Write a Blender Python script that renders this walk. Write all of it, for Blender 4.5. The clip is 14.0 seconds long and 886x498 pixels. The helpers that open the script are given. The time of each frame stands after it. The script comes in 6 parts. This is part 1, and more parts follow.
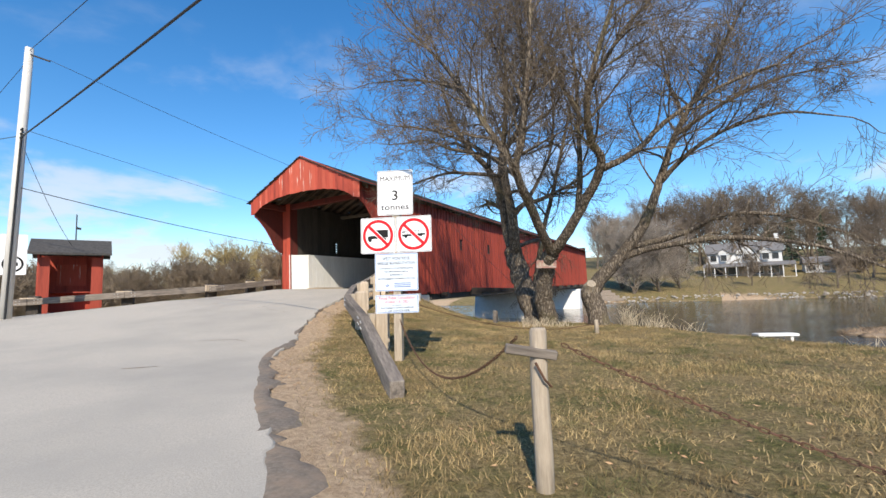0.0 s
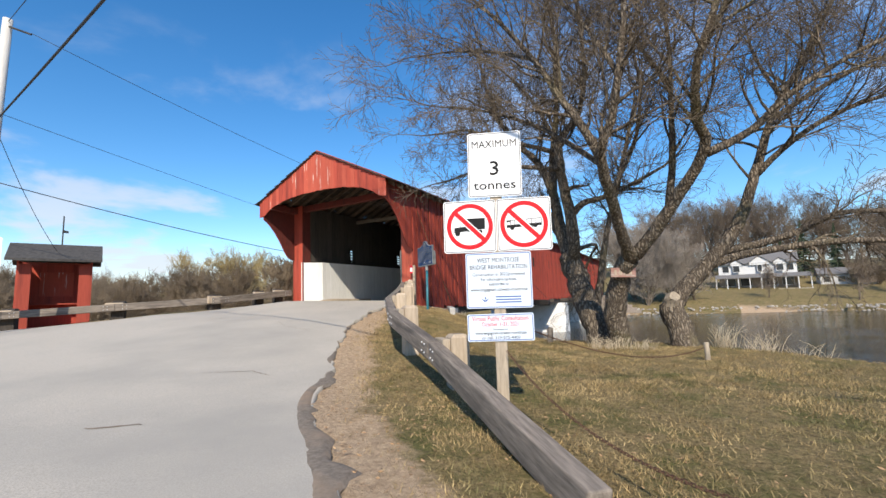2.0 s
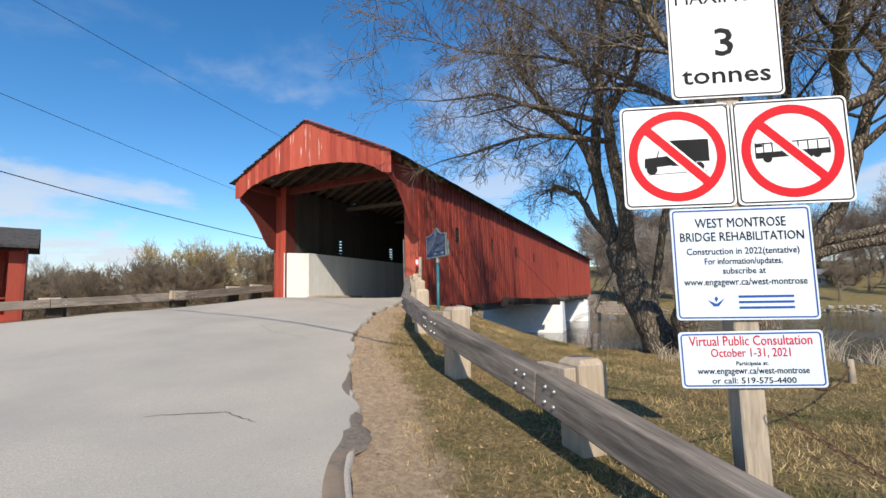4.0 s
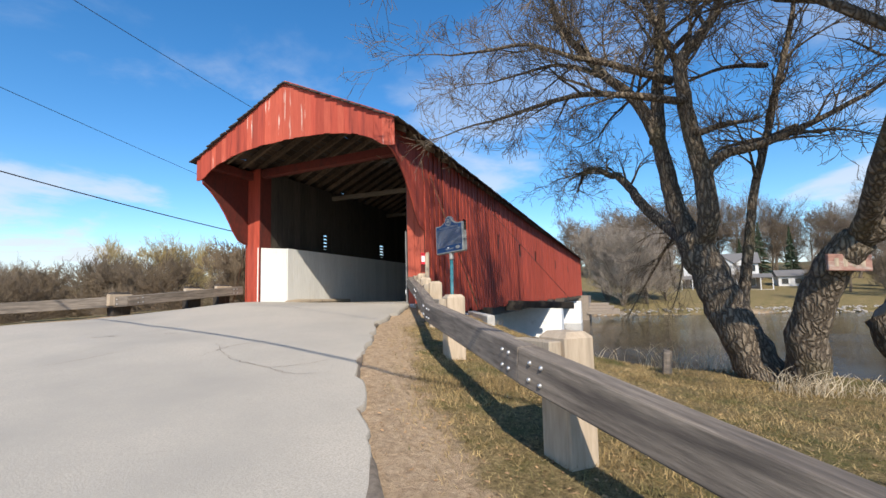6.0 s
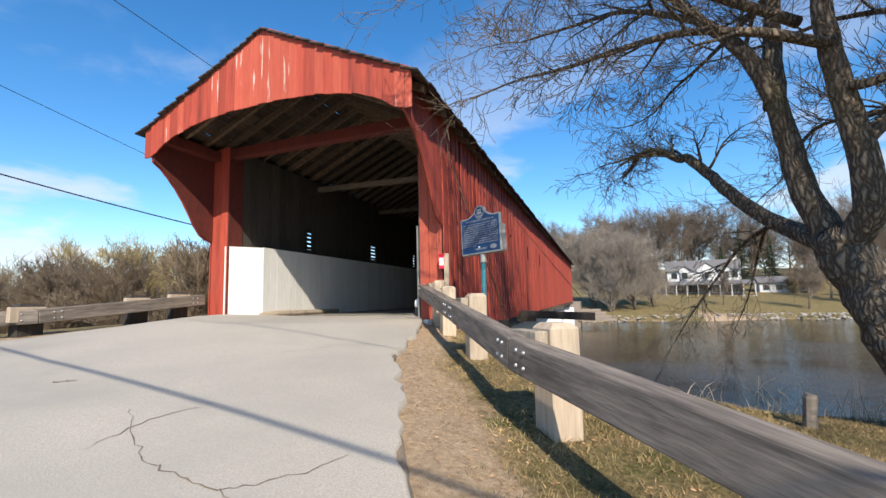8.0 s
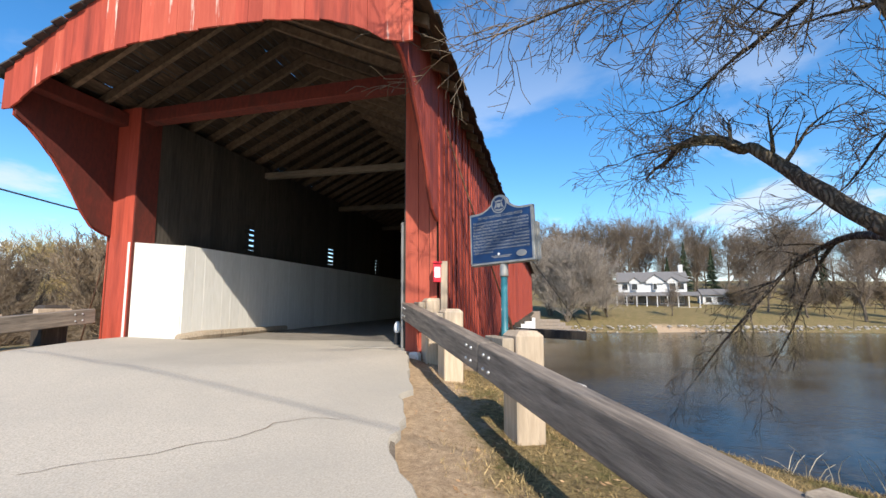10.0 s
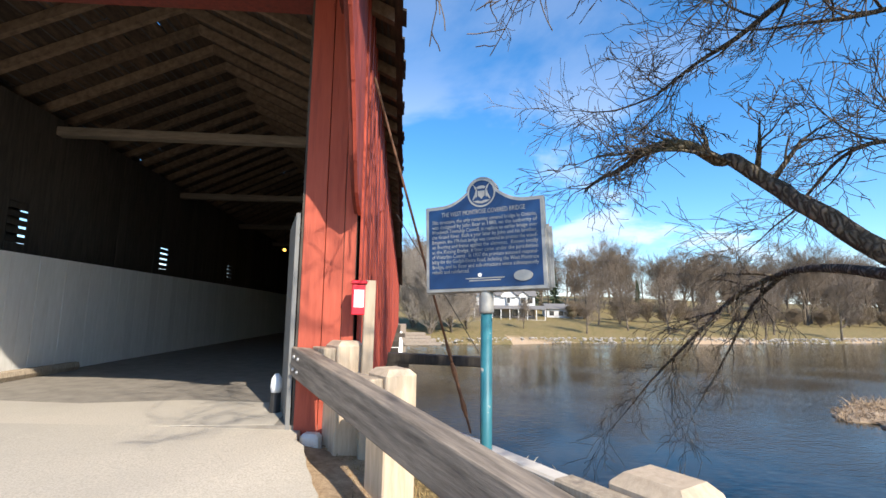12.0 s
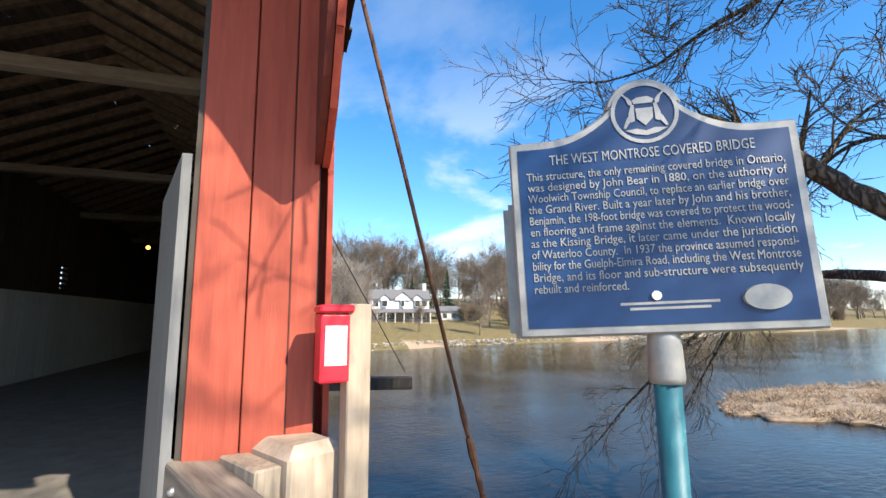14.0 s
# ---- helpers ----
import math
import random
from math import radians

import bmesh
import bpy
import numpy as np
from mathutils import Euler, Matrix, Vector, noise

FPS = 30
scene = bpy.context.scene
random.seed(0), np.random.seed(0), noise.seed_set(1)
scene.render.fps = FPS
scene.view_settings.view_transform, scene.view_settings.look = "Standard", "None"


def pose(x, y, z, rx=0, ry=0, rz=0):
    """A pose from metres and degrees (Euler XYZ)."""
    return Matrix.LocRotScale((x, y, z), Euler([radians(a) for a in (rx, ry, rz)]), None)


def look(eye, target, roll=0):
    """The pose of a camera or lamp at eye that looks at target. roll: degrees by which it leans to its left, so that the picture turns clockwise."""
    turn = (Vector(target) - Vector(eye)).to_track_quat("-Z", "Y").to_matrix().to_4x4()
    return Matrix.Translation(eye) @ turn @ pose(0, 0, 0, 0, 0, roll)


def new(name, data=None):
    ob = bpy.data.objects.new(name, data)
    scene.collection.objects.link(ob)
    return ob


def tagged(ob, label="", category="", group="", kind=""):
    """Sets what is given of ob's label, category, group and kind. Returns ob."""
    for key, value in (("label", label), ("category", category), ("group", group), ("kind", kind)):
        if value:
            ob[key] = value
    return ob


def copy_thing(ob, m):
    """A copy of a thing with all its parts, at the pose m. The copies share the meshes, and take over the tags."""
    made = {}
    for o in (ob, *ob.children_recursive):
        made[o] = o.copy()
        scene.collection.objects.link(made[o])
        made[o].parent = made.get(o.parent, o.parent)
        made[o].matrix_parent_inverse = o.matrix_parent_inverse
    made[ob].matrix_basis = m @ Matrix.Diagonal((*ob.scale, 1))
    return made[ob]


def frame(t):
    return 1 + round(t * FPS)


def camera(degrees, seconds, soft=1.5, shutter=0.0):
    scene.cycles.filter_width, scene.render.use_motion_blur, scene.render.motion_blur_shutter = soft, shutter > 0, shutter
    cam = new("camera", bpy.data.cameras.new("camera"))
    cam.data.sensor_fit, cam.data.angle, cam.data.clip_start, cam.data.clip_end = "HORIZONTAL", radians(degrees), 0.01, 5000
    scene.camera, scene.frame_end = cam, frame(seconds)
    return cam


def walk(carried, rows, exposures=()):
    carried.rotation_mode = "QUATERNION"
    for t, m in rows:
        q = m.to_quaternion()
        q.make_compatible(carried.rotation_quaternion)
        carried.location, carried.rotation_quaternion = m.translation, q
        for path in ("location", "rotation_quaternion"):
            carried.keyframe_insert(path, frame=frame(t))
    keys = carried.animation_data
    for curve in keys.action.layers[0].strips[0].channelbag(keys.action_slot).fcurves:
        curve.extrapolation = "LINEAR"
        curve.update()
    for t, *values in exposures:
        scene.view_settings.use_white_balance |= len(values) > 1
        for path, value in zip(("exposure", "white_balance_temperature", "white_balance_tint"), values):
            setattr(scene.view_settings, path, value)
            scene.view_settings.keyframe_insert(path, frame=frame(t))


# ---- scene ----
cam = camera(88.9, 14.0)
METRES, EYE, TILT, LEAN, TURN = 19.5, 1.5, -1.7, 0.0, 27.0
ROWS = [
    (0.0, 0.0, 0.0, 0.0, 0.19, 6.92, 1.6),
    (0.5, -0.0211, 0.0288, 0.002, 0.65, 7.97, 1.6),
    (1.0, -0.0389, 0.0602, 0.0047, 0.64, 8.23, 1.48),
    (1.5, -0.0551, 0.0913, 0.0066, 0.68, 8.45, 1.59),
    (2.0, -0.0717, 0.1229, 0.009, 0.13, 8.27, 1.45),
    (2.5, -0.0886, 0.1541, 0.0107, -0.3, 8.54, 1.63),
    (3.0, -0.1028, 0.1877, 0.0123, -1.42, 7.81, 1.35),
    (3.5, -0.1189, 0.2231, 0.0127, -2.1, 7.77, 1.2),
    (4.0, -0.131, 0.2589, 0.0156, -2.87, 7.88, 1.0),
    (6.5, -0.176, 0.4426, 0.0301, -6.16, 8.0, 1.13),
    (7.0, -0.1841, 0.4802, 0.0338, -6.82, 8.37, 1.02),
    (7.5, -0.1968, 0.5147, 0.0389, -7.1, 8.37, 1.1),
    (8.0, -0.2035, 0.5509, 0.0434, -8.16, 8.3, 0.99),
    (10.5, -0.2221, 0.7241, 0.0695, -16.64, 9.02, 0.09),
    (11.0, -0.2252, 0.7586, 0.0751, -19.96, 8.93, -0.01),
    (11.5, -0.2219, 0.7945, 0.0802, -25.88, 9.22, -0.24),
    (12.0, -0.2153, 0.8287, 0.0864, -32.18, 10.02, -0.08),
    (12.5, -0.2044, 0.8582, 0.0922, -38.41, 10.11, 0.08),
    (13.0, -0.1976, 0.888, 0.0971, -43.86, 10.28, 0.87),
    (13.5, -0.1914, 0.9174, 0.0997, -47.08, 10.38, 1.12),
    (14.0, -0.1893, 0.9462, 0.1029, -45.93, 10.18, 1.56),
]
EXPO = [(0.0, 0.26), (2.0, 0.20), (4.0, 0.06), (6.5, 0.27), (8.0, 0.33), (10.5, 0.50), (12.0, 0.74), (14.0, 0.86)]
walk(cam, [(t, pose(0, 0, EYE, TILT, LEAN, TURN) @ pose(METRES * x, METRES * y, METRES * z, 90 + pitch, roll, yaw)) for t, x, y, z, yaw, pitch, roll in ROWS], EXPO)

# ---- world, sun, exposure ----
SUN_TO = Vector((0.42 * 0.80, -0.905 * 0.80, 0.60)).normalized()
world = bpy.data.worlds.new("sky")
scene.world = world
world.use_nodes = True
wn, wl = world.node_tree.nodes, world.node_tree.links
wn.clear()
w_out = wn.new("ShaderNodeOutputWorld")
w_bg = wn.new("ShaderNodeBackground")
w_sky = wn.new("ShaderNodeTexSky")
w_sky.sky_type, w_sky.sun_disc = "NISHITA", False
w_sky.sun_elevation = math.asin(SUN_TO.z)
w_sky.sun_rotation = math.atan2(SUN_TO.x, SUN_TO.y)
w_sky.air_density, w_sky.dust_density, w_sky.ozone_density = 1.0, 0.2, 3.0
w_bg.inputs["Strength"].default_value = 0.15
w_geo = wn.new("ShaderNodeTexCoord")
w_sep = wn.new("ShaderNodeSeparateXYZ")
wl.new(w_geo.outputs["Generated"], w_sep.inputs[0])
# clouds lie on a flat layer: direction divided by its height
w_h = wn.new("ShaderNodeMath"); w_h.operation = "MAXIMUM"; w_h.inputs[1].default_value = 0.0
wl.new(w_sep.outputs["Z"], w_h.inputs[0])
w_add = wn.new("ShaderNodeMath"); w_add.operation = "ADD"; w_add.inputs[1].default_value = 0.16
wl.new(w_h.outputs[0], w_add.inputs[0])
w_div = wn.new("ShaderNodeVectorMath"); w_div.operation = "DIVIDE"
w_comb = wn.new("ShaderNodeCombineXYZ")
for i in range(3):
    wl.new(w_add.outputs[0], w_comb.inputs[i])
wl.new(w_geo.outputs["Generated"], w_div.inputs[0]); wl.new(w_comb.outputs[0], w_div.inputs[1])
w_n1 = wn.new("ShaderNodeTexNoise"); w_n1.inputs["Scale"].default_value = 1.15; w_n1.inputs["Detail"].default_value = 7; w_n1.inputs["Roughness"].default_value = 0.55
w_n1.inputs["Distortion"].default_value = 0.25
wl.new(w_div.outputs[0], w_n1.inputs["Vector"])
w_r1 = wn.new("ShaderNodeMapRange"); w_r1.inputs["From Min"].default_value = 0.52; w_r1.inputs["From Max"].default_value = 0.65; w_r1.interpolation_type = "SMOOTHSTEP"
wl.new(w_n1.outputs["Fac"], w_r1.inputs["Value"])
# more cloud towards the horizon, thin veils above
w_low = wn.new("ShaderNodeMapRange"); w_low.inputs["From Min"].default_value = 0.02; w_low.inputs["From Max"].default_value = 0.50
w_low.inputs["To Min"].default_value = 0.95; w_low.inputs["To Max"].default_value = 0.14
wl.new(w_h.outputs[0], w_low.inputs["Value"])
w_mul = wn.new("ShaderNodeMath"); w_mul.operation = "MULTIPLY"
wl.new(w_r1.outputs[0], w_mul.inputs[0]); wl.new(w_low.outputs[0], w_mul.inputs[1])
# a long bank of cloud just over the horizon
w_n2 = wn.new("ShaderNodeTexNoise"); w_n2.inputs["Scale"].default_value = 3.0; w_n2.inputs["Detail"].default_value = 6
w_map2 = wn.new("ShaderNodeMapping"); w_map2.inputs["Scale"].default_value = (1, 1, 3.5)
wl.new(w_geo.outputs["Generated"], w_map2.inputs[0]); wl.new(w_map2.outputs[0], w_n2.inputs["Vector"])
w_bank = wn.new("ShaderNodeMath"); w_bank.operation = "MULTIPLY_ADD"; w_bank.inputs[1].default_value = 0.19; 
wl.new(w_n2.outputs["Fac"], w_bank.inputs[0])
w_neg = wn.new("ShaderNodeMath"); w_neg.operation = "MULTIPLY"; w_neg.inputs[1].default_value = -1.0
wl.new(w_h.outputs[0], w_neg.inputs[0]); wl.new(w_neg.outputs[0], w_bank.inputs[2])
w_r2 = wn.new("ShaderNodeMapRange"); w_r2.inputs["From Min"].default_value = -0.02; w_r2.inputs["From Max"].default_value = 0.035; w_r2.inputs["To Max"].default_value = 0.62
w_r2.interpolation_type = "SMOOTHSTEP"
wl.new(w_bank.outputs[0], w_r2.inputs["Value"])
w_max = wn.new("ShaderNodeMath"); w_max.operation = "MAXIMUM"
wl.new(w_mul.outputs[0], w_max.inputs[0]); wl.new(w_r2.outputs[0], w_max.inputs[1])
w_mix = wn.new("ShaderNodeMix"); w_mix.data_type = "RGBA"
wl.new(w_max.outputs[0], w_mix.inputs["Factor"])
w_sat = wn.new("ShaderNodeHueSaturation"); w_sat.inputs["Saturation"].default_value = 1.30; w_sat.inputs["Value"].default_value = 1.10
wl.new(w_sky.outputs[0], w_sat.inputs["Color"])
wl.new(w_sat.outputs[0], w_mix.inputs["A"])
w_mix.inputs["B"].default_value = (4.7, 4.9, 5.3, 1)
wl.new(w_mix.outputs["Result"], w_bg.inputs["Color"])
wl.new(w_bg.outputs[0], w_out.inputs[0])

sun = new("sun", bpy.data.lights.new("sun", "SUN"))
sun.data.energy, sun.data.angle, sun.data.color = 5.0, radians(0.55), (1.0, 0.90, 0.76)
sun.matrix_world = look(SUN_TO * 60, (0, 0, 0))


# ---- materials ----
def mat(name, c1, c2, scale=4.0, rough=0.8, bump=0.2, stretch=(1, 1, 1), c3=None, c3_scale=0.6, c3_lo=0.55, c3_hi=0.75, metal=0.0,
        tone=0.0, detail=6, bump_dist=0.01, island=False, spec=0.5):
    """A two-scale surface: grain between c1 and c2, larger patches of c3, relief, and a tone that differs from piece to piece."""
    m = bpy.data.materials.new(name)
    m.use_nodes = True
    nt = m.node_tree
    n, l = nt.nodes, nt.links
    p = n["Principled BSDF"]
    tc = n.new("ShaderNodeTexCoord")
    info = n.new("ShaderNodeObjectInfo")
    off = n.new("ShaderNodeVectorMath"); off.operation = "SCALE"
    off.inputs[0].default_value = (37, 53, 71)
    l.new(info.outputs["Random"], off.inputs["Scale"])
    add = n.new("ShaderNodeVectorMath"); add.operation = "ADD"
    l.new(tc.outputs["Object"], add.inputs[0]); l.new(off.outputs[0], add.inputs[1])
    mp = n.new("ShaderNodeMapping"); mp.inputs["Scale"].default_value = stretch
    l.new(add.outputs[0], mp.inputs[0])
    n1 = n.new("ShaderNodeTexNoise"); n1.inputs["Scale"].default_value = scale; n1.inputs["Detail"].default_value = detail; n1.inputs["Roughness"].default_value = 0.65
    l.new(mp.outputs[0], n1.inputs["Vector"])
    r1 = n.new("ShaderNodeMapRange"); r1.inputs["From Min"].default_value = 0.3; r1.inputs["From Max"].default_value = 0.7
    l.new(n1.outputs["Fac"], r1.inputs["Value"])
    mix = n.new("ShaderNodeMix"); mix.data_type = "RGBA"
    mix.inputs["A"].default_value, mix.inputs["B"].default_value = (*c1, 1), (*c2, 1)
    l.new(r1.outputs[0], mix.inputs["Factor"])
    col = mix.outputs["Result"]
    if c3:
        n2 = n.new("ShaderNodeTexNoise"); n2.inputs["Scale"].default_value = c3_scale; n2.inputs["Detail"].default_value = 7; n2.inputs["Roughness"].default_value = 0.6
        l.new(mp.outputs[0], n2.inputs["Vector"])
        r2 = n.new("ShaderNodeMapRange"); r2.inputs["From Min"].default_value = c3_lo; r2.inputs["From Max"].default_value = c3_hi
        l.new(n2.outputs["Fac"], r2.inputs["Value"])
        m2 = n.new("ShaderNodeMix"); m2.data_type = "RGBA"
        l.new(r2.outputs[0], m2.inputs["Factor"]); l.new(col, m2.inputs["A"])
        m2.inputs["B"].default_value = (*c3, 1)
        col = m2.outputs["Result"]
    if tone:
        r3 = n.new("ShaderNodeMapRange"); r3.inputs["To Min"].default_value = 1 - tone; r3.inputs["To Max"].default_value = 1 + tone
        if island:
            g = n.new("ShaderNodeNewGeometry")
            l.new(g.outputs["Random Per Island"], r3.inputs["Value"])
        else:
            l.new(info.outputs["Random"], r3.inputs["Value"])
        hs = n.new("ShaderNodeHueSaturation")
        l.new(r3.outputs[0], hs.inputs["Value"]); l.new(col, hs.inputs["Color"])
        col = hs.outputs[0]
    l.new(col, p.inputs["Base Color"])
    p.inputs["Roughness"].default_value, p.inputs["Metallic"].default_value = rough, metal
    p.inputs["Specular IOR Level"].default_value = spec
    if bump:
        b = n.new("ShaderNodeBump"); b.inputs["Strength"].default_value = bump; b.inputs["Distance"].default_value = bump_dist
        l.new(n1.outputs["Fac"], b.inputs["Height"]); l.new(b.outputs[0], p.inputs["Normal"])
    return m


# c3: dark wear streaks that also paint in branch shadows and board-gap shade.
M_RED = mat("red_barn_paint", (0.30, 0.042, 0.022), (0.41, 0.066, 0.036), 6, 0.75, 0.4, (4, 4, 0.35), (0.17, 0.024, 0.015), 1.3, 0.52, 0.72, tone=0.17)
M_RED_WORN = mat("worn_red_paint", (0.40, 0.065, 0.035), (0.50, 0.10, 0.055), 6, 0.75, 0.45, (4, 4, 0.35), (0.62, 0.47, 0.40), 2.6, 0.60, 0.67, tone=0.12)
M_RED_POST = mat("sun_bleached_red_paint", (0.37, 0.066, 0.037), (0.47, 0.098, 0.055), 6, 0.75, 0.45, (4, 4, 0.35), (0.27, 0.05, 0.032), 2.2, 0.56, 0.72, tone=0.10)
# The barn red lowered, with portal and overhang shade put into the colour.
M_RED_SHADE = mat("shade_dark_red_paint", (0.085, 0.015, 0.010), (0.15, 0.024, 0.015), 6, 0.85, 0.4, (3, 3, 1.2), (0.06, 0.016, 0.012), 1.1, 0.5, 0.75, tone=0.15)
M_WHITE = mat("white_board_paint", (0.80, 0.79, 0.76), (0.70, 0.69, 0.65), 5, 0.6, 0.2, (3, 3, 0.5), (0.45, 0.42, 0.38), 2.5, 0.68, 0.78, tone=0.05)
# Old dark wood, lowered further to put the bridge's interior shade into colour.
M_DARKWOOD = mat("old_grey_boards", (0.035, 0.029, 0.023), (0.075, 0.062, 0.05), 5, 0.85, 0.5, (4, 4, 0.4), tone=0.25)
M_RAFTER = mat("brown_roof_timber", (0.085, 0.056, 0.035), (0.20, 0.138, 0.088), 5, 0.85, 0.4, (2, 2, 2), tone=0.25)
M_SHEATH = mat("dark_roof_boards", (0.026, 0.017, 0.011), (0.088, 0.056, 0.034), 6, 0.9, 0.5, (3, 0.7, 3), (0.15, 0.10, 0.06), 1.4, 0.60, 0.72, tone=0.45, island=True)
M_SHINGLE = mat("dark_shingles", (0.035, 0.033, 0.032), (0.08, 0.075, 0.07), 9, 0.9, 0.6, tone=0.2)
M_TIMBER = mat("weathered_rail_timber", (0.095, 0.078, 0.064), (0.29, 0.242, 0.195), 5, 0.8, 0.5, (0.5, 5, 5), (0.07, 0.058, 0.05), 1.2, 0.50, 0.70, tone=0.12)
M_POSTWOOD = mat("fresh_post_timber", (0.40, 0.31, 0.22), (0.57, 0.46, 0.34), 5, 0.75, 0.4, (5, 5, 0.6), (0.33, 0.27, 0.20), 1.5, 0.55, 0.8, tone=0.15)
M_OLDPOST = mat("grey_post_wood", (0.26, 0.21, 0.155), (0.46, 0.38, 0.285), 7, 0.85, 0.6, (6, 6, 0.6), (0.16, 0.13, 0.11), 1.5, 0.6, 0.75, tone=0.1)
# Near-black post wood: the shade below the rail beam is in its colour.
M_SHADEPOST = mat("shade_dark_post_wood", (0.022, 0.018, 0.015), (0.060, 0.048, 0.038), 7, 0.85, 0.5, (6, 6, 0.6), (0.12, 0.10, 0.08), 1.5, 0.62, 0.75, tone=0.15)
M_CONCRETE = mat("pale_concrete", (0.50, 0.47, 0.43), (0.65, 0.62, 0.57), 3, 0.85, 0.4, (1, 1, 1), (0.30, 0.28, 0.25), 0.7, 0.55, 0.8)
M_STEEL = mat("galvanised_steel", (0.45, 0.46, 0.47), (0.6, 0.6, 0.6), 12, 0.45, 0.1, metal=0.8)
M_RUST = mat("rusted_steel", (0.075, 0.04, 0.025), (0.16, 0.08, 0.045), 18, 0.85, 0.5, metal=0.2)
M_DARKSTEEL = mat("dark_steel", (0.05, 0.05, 0.05), (0.10, 0.09, 0.08), 10, 0.6, 0.3, metal=0.5)


def bark_material():
    """Long crossing ridges with dark furrows between them, and patches of lichen."""
    m = bpy.data.materials.new("willow_bark")
    m.use_nodes = True
    n, l = m.node_tree.nodes, m.node_tree.links
    p = n["Principled BSDF"]; p.inputs["Roughness"].default_value = 0.95; p.inputs["Specular IOR Level"].default_value = 0.2
    tc = n.new("ShaderNodeTexCoord")
    def nz(scale, detail=6):
        t = n.new("ShaderNodeTexNoise"); t.inputs["Scale"].default_value = scale; t.inputs["Detail"].default_value = detail
        l.new(tc.outputs["Object"], t.inputs["Vector"]); return t
    warp = n.new("ShaderNodeVectorMath"); warp.operation = "SCALE"; warp.inputs["Scale"].default_value = 0.16
    l.new(nz(5).outputs["Color"], warp.inputs[0])
    add = n.new("ShaderNodeVectorMath"); l.new(tc.outputs["Object"], add.inputs[0]); l.new(warp.outputs[0], add.inputs[1])
    mp = n.new("ShaderNodeMapping"); mp.inputs["Scale"].default_value = (15, 15, 3.4); l.new(add.outputs[0], mp.inputs[0])
    vo = n.new("ShaderNodeTexVoronoi"); vo.feature = "DISTANCE_TO_EDGE"; vo.inputs["Scale"].default_value = 1.0
    l.new(mp.outputs[0], vo.inputs["Vector"])
    r = n.new("ShaderNodeMapRange"); r.inputs["From Min"].default_value = 0.02; r.inputs["From Max"].default_value = 0.30
    l.new(vo.outputs["Distance"], r.inputs["Value"])
    fine = nz(34, 8)
    hgt = n.new("ShaderNodeMath"); hgt.operation = "MULTIPLY_ADD"; hgt.inputs[1].default_value = 0.5
    l.new(fine.outputs["Fac"], hgt.inputs[0]); l.new(r.outputs[0], hgt.inputs[2])
    def mx(f, a, b):
        t = n.new("ShaderNodeMix"); t.data_type = "RGBA"; l.new(f, t.inputs["Factor"])
        for k, v in (("A", a), ("B", b)):
            if isinstance(v, tuple): t.inputs[k].default_value = (*v, 1)
            else: l.new(v, t.inputs[k])
        return t.outputs["Result"]
    ridge = mx(fine.outputs["Fac"], (0.17, 0.135, 0.10), (0.38, 0.315, 0.24))
    col = mx(r.outputs[0], (0.085, 0.066, 0.050), ridge)
    big = n.new("ShaderNodeMapRange"); big.inputs["From Min"].default_value = 0.55; big.inputs["From Max"].default_value = 0.75; big.inputs["To Max"].default_value = 0.5
    l.new(nz(0.9).outputs["Fac"], big.inputs["Value"])
    l.new(mx(big.outputs[0], col, (0.20, 0.175, 0.08)), p.inputs["Base Color"])
    b = n.new("ShaderNodeBump"); b.inputs["Strength"].default_value = 1.0; b.inputs["Distance"].default_value = 0.03
    l.new(hgt.outputs[0], b.inputs["Height"]); l.new(b.outputs[0], p.inputs["Normal"])
    return m


M_BARK = bark_material()
M_TWIG = mat("willow_twigs", (0.105, 0.078, 0.053), (0.205, 0.158, 0.108), 3, 0.8, 0.0, tone=0.3, island=True)
M_FARTWIG = mat("bare_crowns", (0.14, 0.108, 0.080), (0.25, 0.198, 0.152), 0.6, 0.9, 0.0, tone=0.3, island=True)
M_THICKET = mat("pale_grey_thicket", (0.22, 0.185, 0.15), (0.36, 0.31, 0.26), 0.6, 0.9, 0.0, tone=0.3, island=True)
M_FARTWIG_GOLD = mat("golden_crowns", (0.40, 0.30, 0.13), (0.52, 0.41, 0.20), 0.6, 0.9, 0.0, tone=0.25, island=True)
M_BRUSH = mat("brown_scrub", (0.145, 0.108, 0.072), (0.26, 0.20, 0.135), 0.6, 0.9, 0.0, (1, 1, 1), (0.27, 0.24, 0.12), 0.2, 0.6, 0.75, tone=0.3, island=True)
M_REED = mat("dry_reeds", (0.55, 0.44, 0.29), (0.72, 0.61, 0.44), 3, 0.85, 0.0, tone=0.3, island=True)
M_ISLETREED = mat("flattened_brown_reeds", (0.21, 0.14, 0.085), (0.48, 0.36, 0.235), 3, 0.9, 0.0, tone=0.4, island=True)
M_CONIFER = mat("dark_conifers", (0.03, 0.05, 0.025), (0.06, 0.08, 0.04), 2, 0.9, 0.0, tone=0.3, island=True)
M_SIGNWHITE = mat("white_sign_face", (0.82, 0.82, 0.82), (0.78, 0.78, 0.79), 3, 0.5, 0.0, spec=0.3)
M_NOTICE = mat("pale_blue_notice_face", (0.66, 0.73, 0.82), (0.60, 0.68, 0.78), 3, 0.5, 0.0, spec=0.3)
M_SIGNBLACK = mat("black_sign_ink", (0.012, 0.012, 0.013), (0.02, 0.02, 0.02), 5, 0.7, 0.0, spec=0.15)
M_SIGNRED = mat("red_sign_ink", (0.60, 0.010, 0.018), (0.54, 0.012, 0.02), 5, 0.6, 0.0, spec=0.2)
